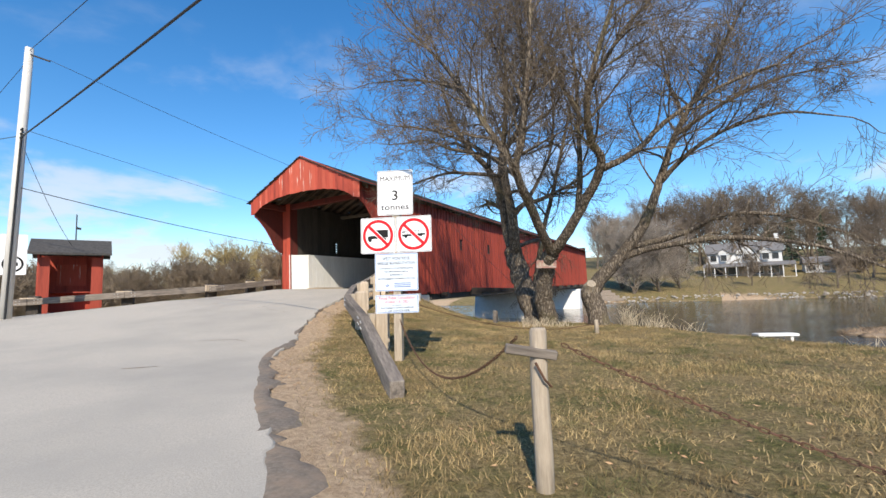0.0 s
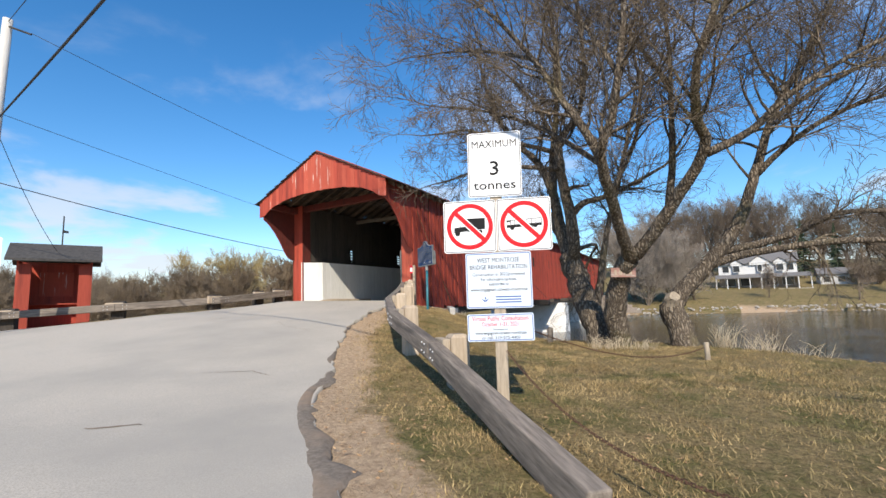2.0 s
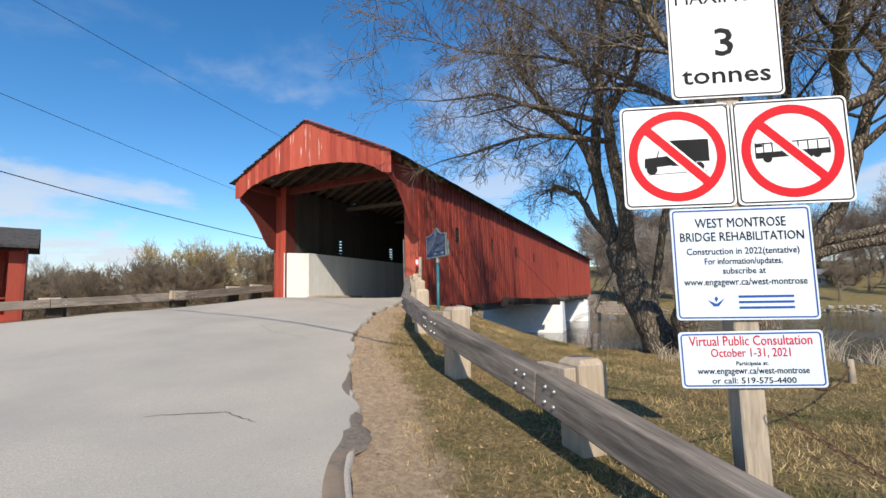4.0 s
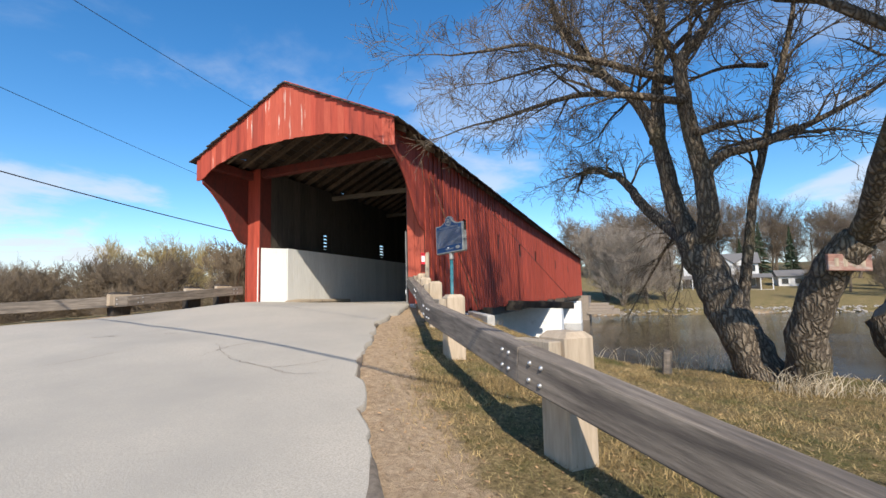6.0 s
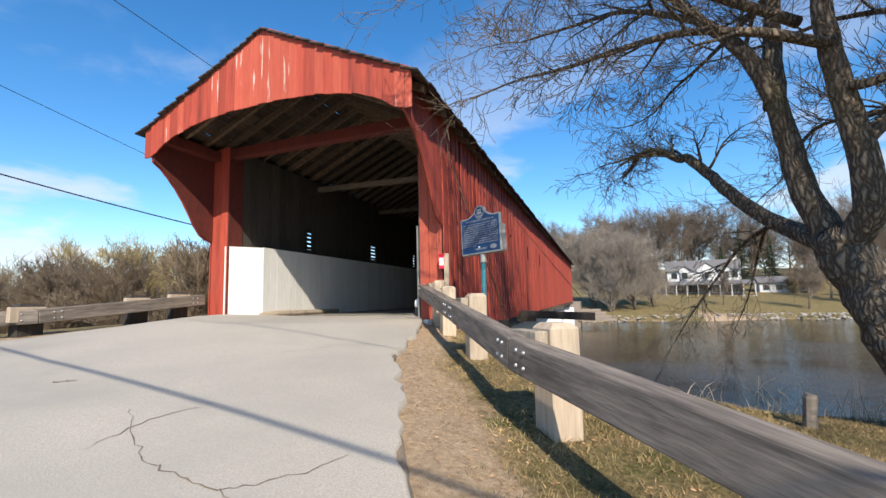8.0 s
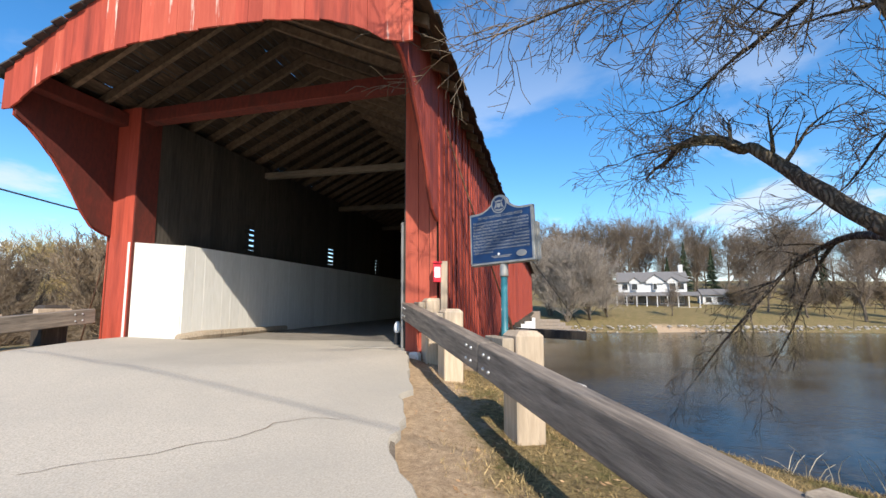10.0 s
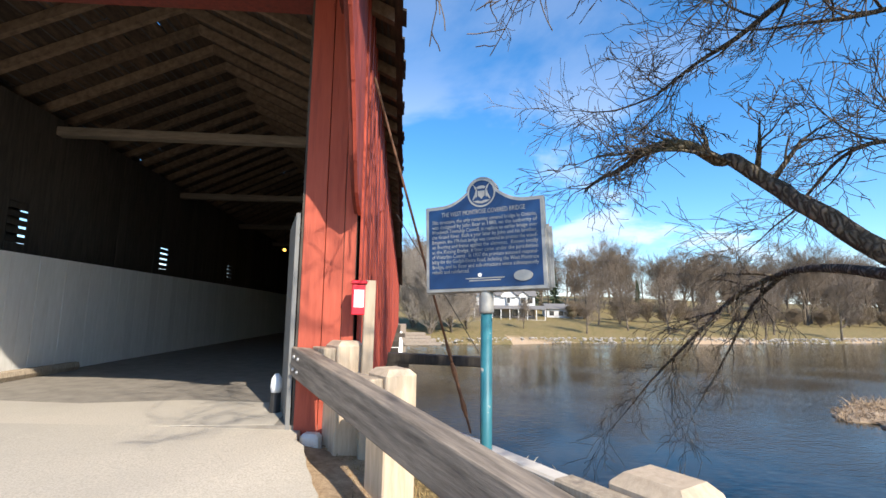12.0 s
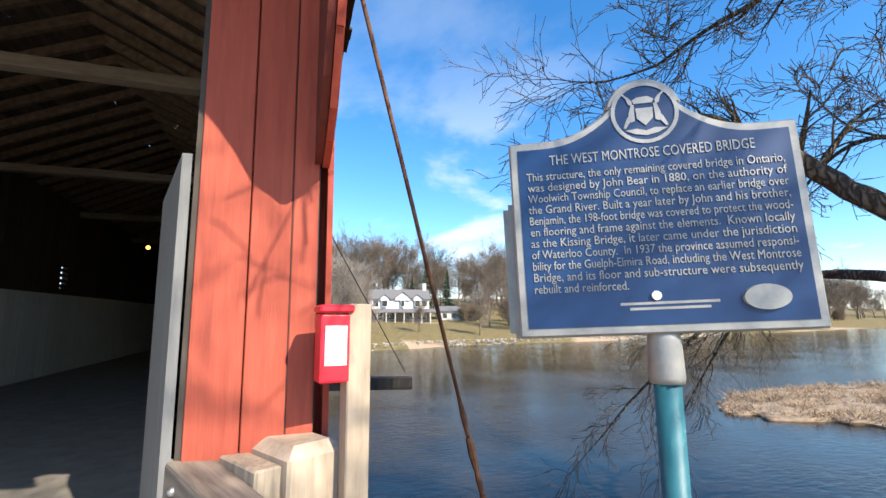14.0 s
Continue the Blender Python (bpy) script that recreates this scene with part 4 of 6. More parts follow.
for x, kind in ((-0.305, "truck"), (0.305, "bus")):
    s = plate("no_%s_sign" % kind, 0.60, 0.60, 2.0, "square white sign with red ring barring a %s" % kind, x=x)
    bm = bmesh.new(); ring(bm, 0.265, 0.215, -0.0085)
    part("red_ring", bm, M_SIGNRED, s)
    bm = bmesh.new()
    if kind == "truck":
        flat(bm, [(-0.055, -0.037), (0.174, -0.037), (0.174, 0.092), (-0.055, 0.092)], -0.0078)
        flat(bm, [(-0.03, -0.058), (0.10, -0.058), (0.10, -0.036), (-0.03, -0.036)], -0.0076)
        flat(bm, [(-0.18, -0.066), (-0.02, -0.052), (-0.02, 0.004), (-0.176, -0.008)], -0.0078)
        flat(bm, [(-0.112, -0.006), (-0.106, -0.006), (-0.094, 0.034), (-0.100, 0.034)], -0.0078)
        flat(bm, [(-0.165, -0.106), (0.16, -0.094), (0.16, -0.091), (-0.165, -0.103)], -0.0078)
        wheels = ((-0.14, -0.074, 0.030), (0.118, -0.066, 0.026))
    else:
        flat(bm, [(-0.192, -0.040), (0.196, -0.022), (0.196, 0.008), (-0.192, -0.006)], -0.0078)
        flat(bm, [(-0.192, 0.040), (0.196, 0.058), (0.196, 0.064), (-0.192, 0.047)], -0.0078)
        flat(bm, [(-0.185, 0.026), (-0.152, 0.028), (-0.152, 0.040), (-0.185, 0.040)], -0.0078)
        for u in (-0.192, -0.150, -0.105, -0.02, 0.03, 0.08, 0.13, 0.19):
            flat(bm, [(u, -0.010), (u + 0.006, -0.010), (u + 0.006, 0.052), (u, 0.052)], -0.0078)
        wheels = ((-0.13, -0.040, 0.024), (0.086, -0.026, 0.020), (0.126, -0.024, 0.022))
    for u, v, r in wheels:
        flat(bm, [(u + r * math.cos(a * math.pi / 8), v + r * math.sin(a * math.pi / 8)) for a in range(16)], -0.0074)
    part("vehicle_symbol", bm, M_SIGNBLACK, s, "black silhouette of a %s" % kind)
    bm = bmesh.new()
    d, w = 0.215 * math.cos(radians(45)) + 0.012, 0.052
    flat(bm, [(-d + 0.02 - w / 2, d - 0.02 - w / 2), (-d + 0.02 + w / 2, d - 0.02 + w / 2), (d - 0.02 + w / 2, -d + 0.02 + w / 2), (d - 0.02 - w / 2, -d + 0.02 - w / 2)], -0.0088)
    part("white_edging", bm, M_SIGNWHITE, s)
    bm = bmesh.new()
    w = 0.036
    flat(bm, [(-d - w / 2, d - w / 2), (-d + w / 2, d + w / 2), (d + w / 2, -d + w / 2), (d - w / 2, -d - w / 2)], -0.0092)
    part("red_bar", bm, M_SIGNRED, s)
    bm = bmesh.new(); bmesh.ops.create_uvsphere(bm, u_segments=8, v_segments=6, radius=0.012, matrix=Matrix.Translation((-x * 0.92, -0.008, 0.285)))
    part("bolt", bm, M_STEEL, s)
s = plate("notice_board", 0.73, 0.62, 1.38, "white notice with blue border about bridge repairs", M_SIGNBLUE, r=0.02, cat="notice", face=M_NOTICE)
for text, w, size, z in (("WEST MONTROSE", 0.47, 0.075, 0.20), ("BRIDGE REHABILITATION", 0.64, 0.07, 0.125), ("Construction in 2022(tentative)", 0.58, 0.052, 0.05), ("For information/updates,", 0.40, 0.05, -0.005),
                         ("subscribe at", 0.22, 0.05, -0.058), ("www.engagewr.ca/west-montrose", 0.63, 0.055, -0.12)):
    fit_words(text, w, size, s, M_SIGNBLACK, 0, -0.0085, z, bold=0.0)
bm = bmesh.new()
flat(bm, [(-0.20, -0.20), (-0.17, -0.235), (-0.145, -0.235), (-0.11, -0.19), (-0.155, -0.222)], -0.0085)
flat(bm, [(-0.165, -0.195), (-0.155, -0.18), (-0.145, -0.195), (-0.155, -0.212)], -0.0085)
part("emblem", bm, M_SIGNBLUE, s, "small blue emblem")
for k in range(3):
    bm = bmesh.new(); flat(bm, [(-0.04, -0.19 - 0.03 * k), (0.24, -0.19 - 0.03 * k), (0.24, -0.178 - 0.03 * k), (-0.04, -0.178 - 0.03 * k)], -0.0085)
    part("small_print", bm, M_SIGNBLUE, s)
s = plate("consultation_notice", 0.73, 0.30, 0.86, "low white notice with red and blue lettering", M_SIGNBLUE, r=0.02, cat="notice", tilt=-0.8, face=M_NOTICE)
fit_words("Virtual Public Consultation", 0.62, 0.075, s, M_SIGNRED, 0, -0.0085, 0.075)
fit_words("October 1-31, 2021", 0.40, 0.065, s, M_SIGNRED, 0, -0.0085, 0.015)
fit_words("Participate at:", 0.16, 0.03, s, M_SIGNBLACK, 0, -0.0085, -0.03)
fit_words("www.engagewr.ca/west-montrose", 0.56, 0.05, s, M_SIGNBLACK, 0, -0.0085, -0.075)
fit_words("or call: 519-575-4400", 0.42, 0.045, s, M_SIGNBLACK, 0, -0.0085, -0.125)
bm = bmesh.new(); box(bm, -0.065, 0.065, 0.012, 0.15, -0.4, 2.95)
solid("sign_post", bevel(bm, 0.008), M_OLDPOST, "weathered square wooden post carrying road signs", "post", m=SIGN_M)

# ---- historic plaque on its blue post ----
PLQ_M = pose(-10.445, 16.06, 1.25, 0, 0, -27.6)
plq = thing("historic_plaque", "dark blue cast plaque with silver rim and lettering", "plaque", m=PLQ_M @ pose(0, 0, 1.685, 0, -1.9, 0))


def plaque_outline(w, h, r, grow=0.0):
    """The shield: a rectangle whose top sweeps up to a round crest."""
    pts = [(w / 2 + grow, -grow), (w / 2 + grow, h + grow)]
    for k in range(9):
        t = k / 8
        x = w / 2 - 0.10 - (w / 2 - 0.10 - r * 1.05) * t
        pts.append((x, h + grow + 0.105 * t ** 2.2))
    zc = h + 0.098
    for k in range(1, 16):
        a = radians(0 + 180 * k / 16)
        pts.append(((r + grow) * math.cos(a), zc + (r + grow) * math.sin(a)))
    pts += [(-x, z) for x, z in pts[2:11][::-1]]
    pts += [(-w / 2 - grow, h + grow), (-w / 2 - grow, -grow)]
    return pts


PW, PH = 0.945, 0.672
bm = bmesh.new(); prism(bm, plaque_outline(PW, PH, 0.113, 0.024), "y", -0.035, 0.03)
part("casting", bevel(bm, 0.006), M_PLAQUE_RIM, plq, "silver painted cast frame")
bm = bmesh.new(); prism(bm, plaque_outline(PW, PH, 0.113, -0.006), "y", -0.0375, -0.02)
part("blue_field", bm, M_PLAQUE, plq)
bm = bmesh.new(); box(bm, -PW / 2 - 0.06, PW / 2 + 0.06, 0.031, 0.09, -0.03, PH * 0.72)
bmesh.ops.bevel(bm, geom=list(bm.edges), offset=0.02, segments=2, affect="EDGES")
part("back_shell", bm, M_PLAQUE_RIM, plq, "silver back half of the casting")
bm = bmesh.new(); ring(bm, 0.118, 0.104, -0.041, 36, 0, PH + 0.098)
part("crest_ring", bm, M_PLAQUE_RIM, plq)
bm = bmesh.new()
zc = PH + 0.098
flat(bm, [(-0.030, zc + 0.018), (-0.028, zc - 0.022), (0.0, zc - 0.050), (0.028, zc - 0.022), (0.030, zc + 0.018)], -0.041)
for sgn in (-1, 1):
    for poly in ([(0.036, -0.030), (0.050, -0.036), (0.056, -0.004), (0.046, 0.030), (0.034, 0.034)],                 # body
                 [(0.050, -0.030), (0.070, -0.058), (0.078, -0.054), (0.064, -0.020), (0.054, -0.008)],                # hind leg
                 [(0.040, 0.028), (0.054, 0.036), (0.060, 0.056), (0.050, 0.060), (0.040, 0.046)],                     # head
                 [(0.050, 0.060), (0.058, 0.056), (0.074, 0.074), (0.080, 0.088), (0.070, 0.078)]):                    # antlers
        flat(bm, [(sgn * u, zc + v) for u, v in poly][::sgn], -0.041)
flat(bm, [(-0.034, zc + 0.036), (0.030, zc + 0.036), (0.036, zc + 0.050), (0.016, zc + 0.062), (-0.022, zc + 0.060), (-0.040, zc + 0.050)], -0.041)
flat(bm, [(-0.074, zc - 0.064), (-0.03, zc - 0.060), (0.0, zc - 0.070), (0.03, zc - 0.060), (0.074, zc - 0.064), (0.04, zc - 0.080), (0.0, zc - 0.088), (-0.04, zc - 0.080)], -0.041)
part("crest_relief", bm, M_PLAQUE_RIM, plq, "raised silver coat of arms")
fit_words("THE WEST MONTROSE COVERED BRIDGE", 0.70, 0.054, plq, M_PLAQUE_RIM, 0, -0.0395, PH - 0.072)
LINES = ["This structure, the only remaining covered bridge in Ontario,", "was designed by John Bear in 1880, on the authority of", "Woolwich Township Council, to replace an earlier bridge over",
         "the Grand River. Built a year later by John and his brother,", "Benjamin, the 198-foot bridge was covered to protect the wood-", "en flooring and frame against the elements.  Known locally",
         "as the Kissing Bridge, it later came under the jurisdiction", "of Waterloo County.  In 1937 the province assumed responsi-", "bility for the Guelph-Elmira Road, including the West Montrose",
         "Bridge, and its floor and sub-structure were subsequently", "rebuilt and reinforced."]
for k, t in enumerate(LINES):
    fit_words(t, 0.875 if k < 10 else 0.32, 0.044, plq, M_PLAQUE_RIM, 0 if k < 10 else -0.277, -0.0395, PH - 0.128 - 0.0415 * k)
for k in range(2):
    bm = bmesh.new(); flat(bm, [(-0.15 + 0.03 * k, 0.075 - 0.018 * k), (0.17 - 0.03 * k, 0.075 - 0.018 * k), (0.17 - 0.03 * k, 0.084 - 0.018 * k), (-0.15 + 0.03 * k, 0.084 - 0.018 * k)], -0.0395)
    part("small_print", bm, M_PLAQUE_RIM, plq)
bm = bmesh.new()
bmesh.ops.create_cone(bm, cap_ends=True, segments=32, radius1=0.075, radius2=0.072, depth=0.012, matrix=Matrix.Translation((0.315, -0.042, 0.085)) @ Matrix.Diagonal((1, 1, 0.58, 1)) @ Matrix.Rotation(radians(90), 4, "X"))
part("oval_badge", bm, M_PLAQUE_RIM, plq, "oval silver badge")
bm = bmesh.new()
bmesh.ops.create_cone(bm, cap_ends=True, segments=16, radius1=0.016, radius2=0.016, depth=0.01, matrix=Matrix.Translation((-0.03, -0.041, 0.105)) @ Matrix.Rotation(radians(90), 4, "X"))
part("white_stud", bm, M_SIGNWHITE, plq)
pp = thing("plaque_post", "chipped teal steel post with pale cap under plaque", "post", m=PLQ_M)
bm = bmesh.new(); tube(bm, [(0, 0.03, -0.9), (0, 0.03, 1.53)], [0.045, 0.045], 16)
part("pipe", bm, M_TEAL, pp, smooth=True)
bm = bmesh.new(); tube(bm, [(0, 0.03, 1.49), (0, 0.03, 1.51), (0, 0.03, 1.64), (0, 0.025, 1.70), (0, 0.02, 1.73)], [0.056, 0.06, 0.056, 0.046, 0.02], 16)
part("cap", bm, M_PLAQUE_RIM, pp, "pale cast cap", smooth=True)

# ---- red leaflet box on a stake at the end of the rail ----
stake = land(-11.42, 16.95)
bm = bmesh.new(); box(bm, -0.05, 0.05, -0.05, 0.05, 0, 3.03 - stake + 0.3)
solid("box_stake", bevel(bm, 0.006), M_POSTWOOD, "pale wooden stake beside the red portal post", "post", m=pose(-11.40, 16.80, stake - 0.3, 0, 0, 10))
lb = thing("leaflet_box", "bright red lidded leaflet box on a stake", "leaflet box", m=pose(-11.50, 16.80, 2.74, 0, 0, 8))
bm = bmesh.new(); box(bm, -0.065, 0.065, -0.065, 0.045, -0.03, 0.25)
part("case", bevel(bm, 0.01, 2), M_REDBOX, lb)
bm = bmesh.new(); box(bm, -0.072, 0.072, -0.085, 0.05, 0.253, 0.285)
part("lid", bevel(bm, 0.008), M_REDBOX, lb)
bm = bmesh.new(); box(bm, -0.045, 0.045, -0.069, -0.0655, 0.04, 0.2)
part("label_sheet", bm, M_SIGNWHITE, lb, "small pale printed label")

# ---- chain fence posts on the lawn ----
def chain(name, a, b, sag, n):
    bm = bmesh.new()
    a, b = Vector(a), Vector(b)
    for k in range(n):
        t = (k + 0.5) / n
        p = a.lerp(b, t); p.z -= sag * 4 * t * (1 - t)
        q = a.lerp(b, t + 0.5 / n); q.z -= sag * 4 * (t + 0.5 / n) * (1 - t - 0.5 / n)
        d = (q - p).normalized()
        up = Vector((0, 0, 1)) if k % 2 else d.cross(Vector((0, 0, 1))).normalized()
        s = d.cross(up).normalized(); L = (b - a).length / n * 0.72
        pts = [p - d * L, p - d * L * 0.6 + s * 0.010, p + d * L * 0.6 + s * 0.010, p + d * L, p + d * L * 0.6 - s * 0.010, p - d * L * 0.6 - s * 0.010, p - d * L]
        tube(bm, pts, [0.0038] * 7, 4)
    return solid(name, bm, M_RUST, "rusty steel chain slung between fence posts", "chain", "chain fence")


def chain_post(x, y, h, r=0.075, cap=True, lean=(0, 0), plank=True):
    g = land(x, y)
    post = thing("chain_post", "weathered round wooden post with a plank nailed across", "post", "chain fence posts", pose(x, y, g - 0.3, lean[0], lean[1], 0))
    bm = bmesh.new(); tube(bm, [(0, 0, 0), (0.004, 0, 0.5), (-0.004, 0.004, h * 0.7 + 0.3), (0, 0, h + 0.28), (0, 0, h + 0.3)], [r * 1.05, r, r * 0.97, r * 0.95, r * 0.8], 12, 0.05)
    up = part("upright", bm, M_OLDPOST, post, smooth=True)
    if plank:
        bm = bmesh.new(); box(bm, -0.16, 0.16, -0.022, 0.022, -0.028, 0.028)
        pl = part("nailed_plank", bevel(bm, 0.006), M_TIMBER, post, "short dark grey plank")
        pl.matrix_basis = pose(-0.03, -r - 0.01, h + 0.16, 8, 10, 30)
        bm = bmesh.new(); tube(bm, [(0, -r - 0.03, h + 0.1), (0.05, -r - 0.02, h - 0.0), (0.075, -0.02, h - 0.05)], [0.008] * 3, 5)
        part("wire_loop", bm, M_RUST, post)
    return post


chain_post(-0.78, 2.80, 0.97, 0.055)
chain("chain", (-0.95, 2.90, land(-0.8, 2.8) + 0.90), (-4.0, 6.25, 1.05), 0.55, 130)
chain("chain", (-0.62, 2.74, land(-0.8, 2.8) + 0.88), (5.2, 2.2, 1.0), 0.62, 150)
chain("chain", (-4.0, 6.45, 1.35), (-1.9, 12.0, 0.55), 0.28, 140)
chain_post(5.3, 2.15, 0.95)
chain_post(-1.85, 12.1, 0.35, 0.05, plank=False)


# ---- trees ----
class Wood:
    """Gathers many thin tubes into one mesh, quickly."""
    def __init__(self):
        self.v, self.f = [], []

    def tube(self, pts, radii, sides):
        base = len(self.v)
        ref = None
        for i, p in enumerate(pts):
            d = (pts[min(i + 1, len(pts) - 1)] - pts[max(i - 1, 0)])
            if d.length < 1e-6: d = Vector((0, 0, 1))
            d.normalize()
            if ref is None: ref = d.orthogonal()
            ref = ref - d * ref.dot(d)
            ref.normalize()
            s = d.cross(ref)
            for k in range(sides):
                a = 2 * math.pi * k / sides
                self.v.append(p + (ref * math.cos(a) + s * math.sin(a)) * radii[i])
        for i in range(len(pts) - 1):
            for k in range(sides):
                a, b = base + i * sides + k, base + i * sides + (k + 1) % sides
                self.f.append((a, b, b + sides, a + sides))

    def mesh(self, name, material, smooth=True):
        me = bpy.data.meshes.new(name)
        me.from_pydata([tuple(v) for v in self.v], [], self.f)
        me.materials.append(material)
        if smooth: me.polygons.foreach_set("use_smooth", [True] * len(self.f))
        return me


def grow(wood, p, d, length, r, level, rnd, kids=(6, 6, 5), lift=0.05, droop=0.0, spread_a=(22, 55), shrink=(0.42, 0.68), fine=None, thin=0.0052):
    """A branch with its twigs. fine: where the last levels go."""
    n = 5 if level < 3 else 4
    pts, radii = [p.copy()], [r]
    d = d.normalized()
    for i in range(n):
        d = (d + Vector((rnd.uniform(-1, 1), rnd.uniform(-1, 1), rnd.uniform(-1, 1))) * 0.27 + Vector((0, 0, lift - droop * (i / n)))).normalized()
        pts.append(pts[-1] + d * (length / n))
        radii.append(max(thin, r * (1 - 0.8 * (i + 1) / n)))
    (fine if fine is not None and level >= 2 else wood).tube(pts, radii, 6 if r > 0.05 else (4 if r > 0.012 else 3))
    if level >= 1 + len(kids):
        return
    count = kids[level - 1]
    for k in range(count):
        t = 0.22 + 0.78 * (k + rnd.random()) / count
        i = min(n - 1, int(t * n)); u = t * n - i
        q = pts[i].lerp(pts[i + 1], u)
        dd = (pts[i + 1] - pts[i]).normalized()
        side = dd.orthogonal().normalized()
        side.rotate(Matrix.Rotation(rnd.uniform(0, 2 * math.pi), 3, dd))
        a = radians(rnd.uniform(*spread_a))
        nd = dd * math.cos(a) + side * math.sin(a)
        grow(wood, q, nd, length * rnd.uniform(*shrink), max(thin, radii[i] * rnd.uniform(0.35, 0.6)), level + 1, rnd, kids, lift, droop, spread_a, shrink, fine, thin)


def smooth_path(pts, per=4):
    """Catmull-Rom through the given points."""
    P = [Vector(p) for p in pts]
    out = []
    for i in range(len(P) - 1):
        a, b, c, d = P[max(i - 1, 0)], P[i], P[i + 1], P[min(i + 2, len(P) - 1)]
        for k in range(per):
            t = k / per
            out.append(0.5 * ((2 * b) + (c - a) * t + (2 * a - 5 * b + 4 * c - d) * t * t + (3 * b - a - 3 * c + d) * t ** 3))
    out.append(P[-1])
    return out


def limb(tree, name, pts, r0, r1, rnd, sides=12, rough=0.05):
    path = smooth_path(pts)
    n = len(path)
    radii = [r0 + (r1 - r0) * (i / (n - 1)) ** 0.8 for i in range(n)]
    for i, p in enumerate(path[1:-1], 1):
        p += Vector((rnd.uniform(-1, 1), rnd.uniform(-1, 1), rnd.uniform(-0.5, 0.5))) * radii[i] * 0.12
    bm = bmesh.new()
    tube(bm, path, radii, sides, rough, rnd)
    part(name, bm, M_BARK, tree, smooth=True)
    return path, radii


def clothe(path, radii, rnd, wood, fine, start=0.3, gap=0.42, length=(1.3, 2.6), kids=(6, 6), lift=0.05, droop=0.05, up=0.35):
    """Side branches along a limb, from the share start of its length on, and its tip."""
    total = sum((b - a).length for a, b in zip(path, path[1:]))
    run, nxt = 0.0, total * start
    for i in range(len(path) - 1):
        seg = (path[i + 1] - path[i]); run += seg.length
        while run > nxt:
            dd = seg.normalized()
            side = dd.orthogonal().normalized(); side.rotate(Matrix.Rotation(rnd.uniform(0, 2 * math.pi), 3, dd))
            a = radians(rnd.uniform(30, 70))
            nd = dd * math.cos(a) + side * math.sin(a) + Vector((0, 0, up))
            share = 1 - 0.35 * nxt / total
            grow(wood, path[i], nd, rnd.uniform(*length) * share, min(radii[i] * 0.55, 0.045), 1, rnd, kids, lift, droop, fine=fine)
            nxt += gap * rnd.uniform(0.6, 1.4)
    grow(wood, path[-1], path[-1] - path[-2], length[1] * 0.9, radii[-1], 1, rnd, (8, *kids[1:]), lift, droop, fine=fine)


def finish_tree(tree, wood, fine):
    ob = new("branch", wood.mesh("branch", M_BARK)); ob.parent = tree
    tagged(ob, "rough dark side branch", kind="stuff")
    ob = new("twig", fine.mesh("twig", M_TWIG)); ob.parent = tree
    tagged(ob, "fine bare brown twigs", kind="stuff")


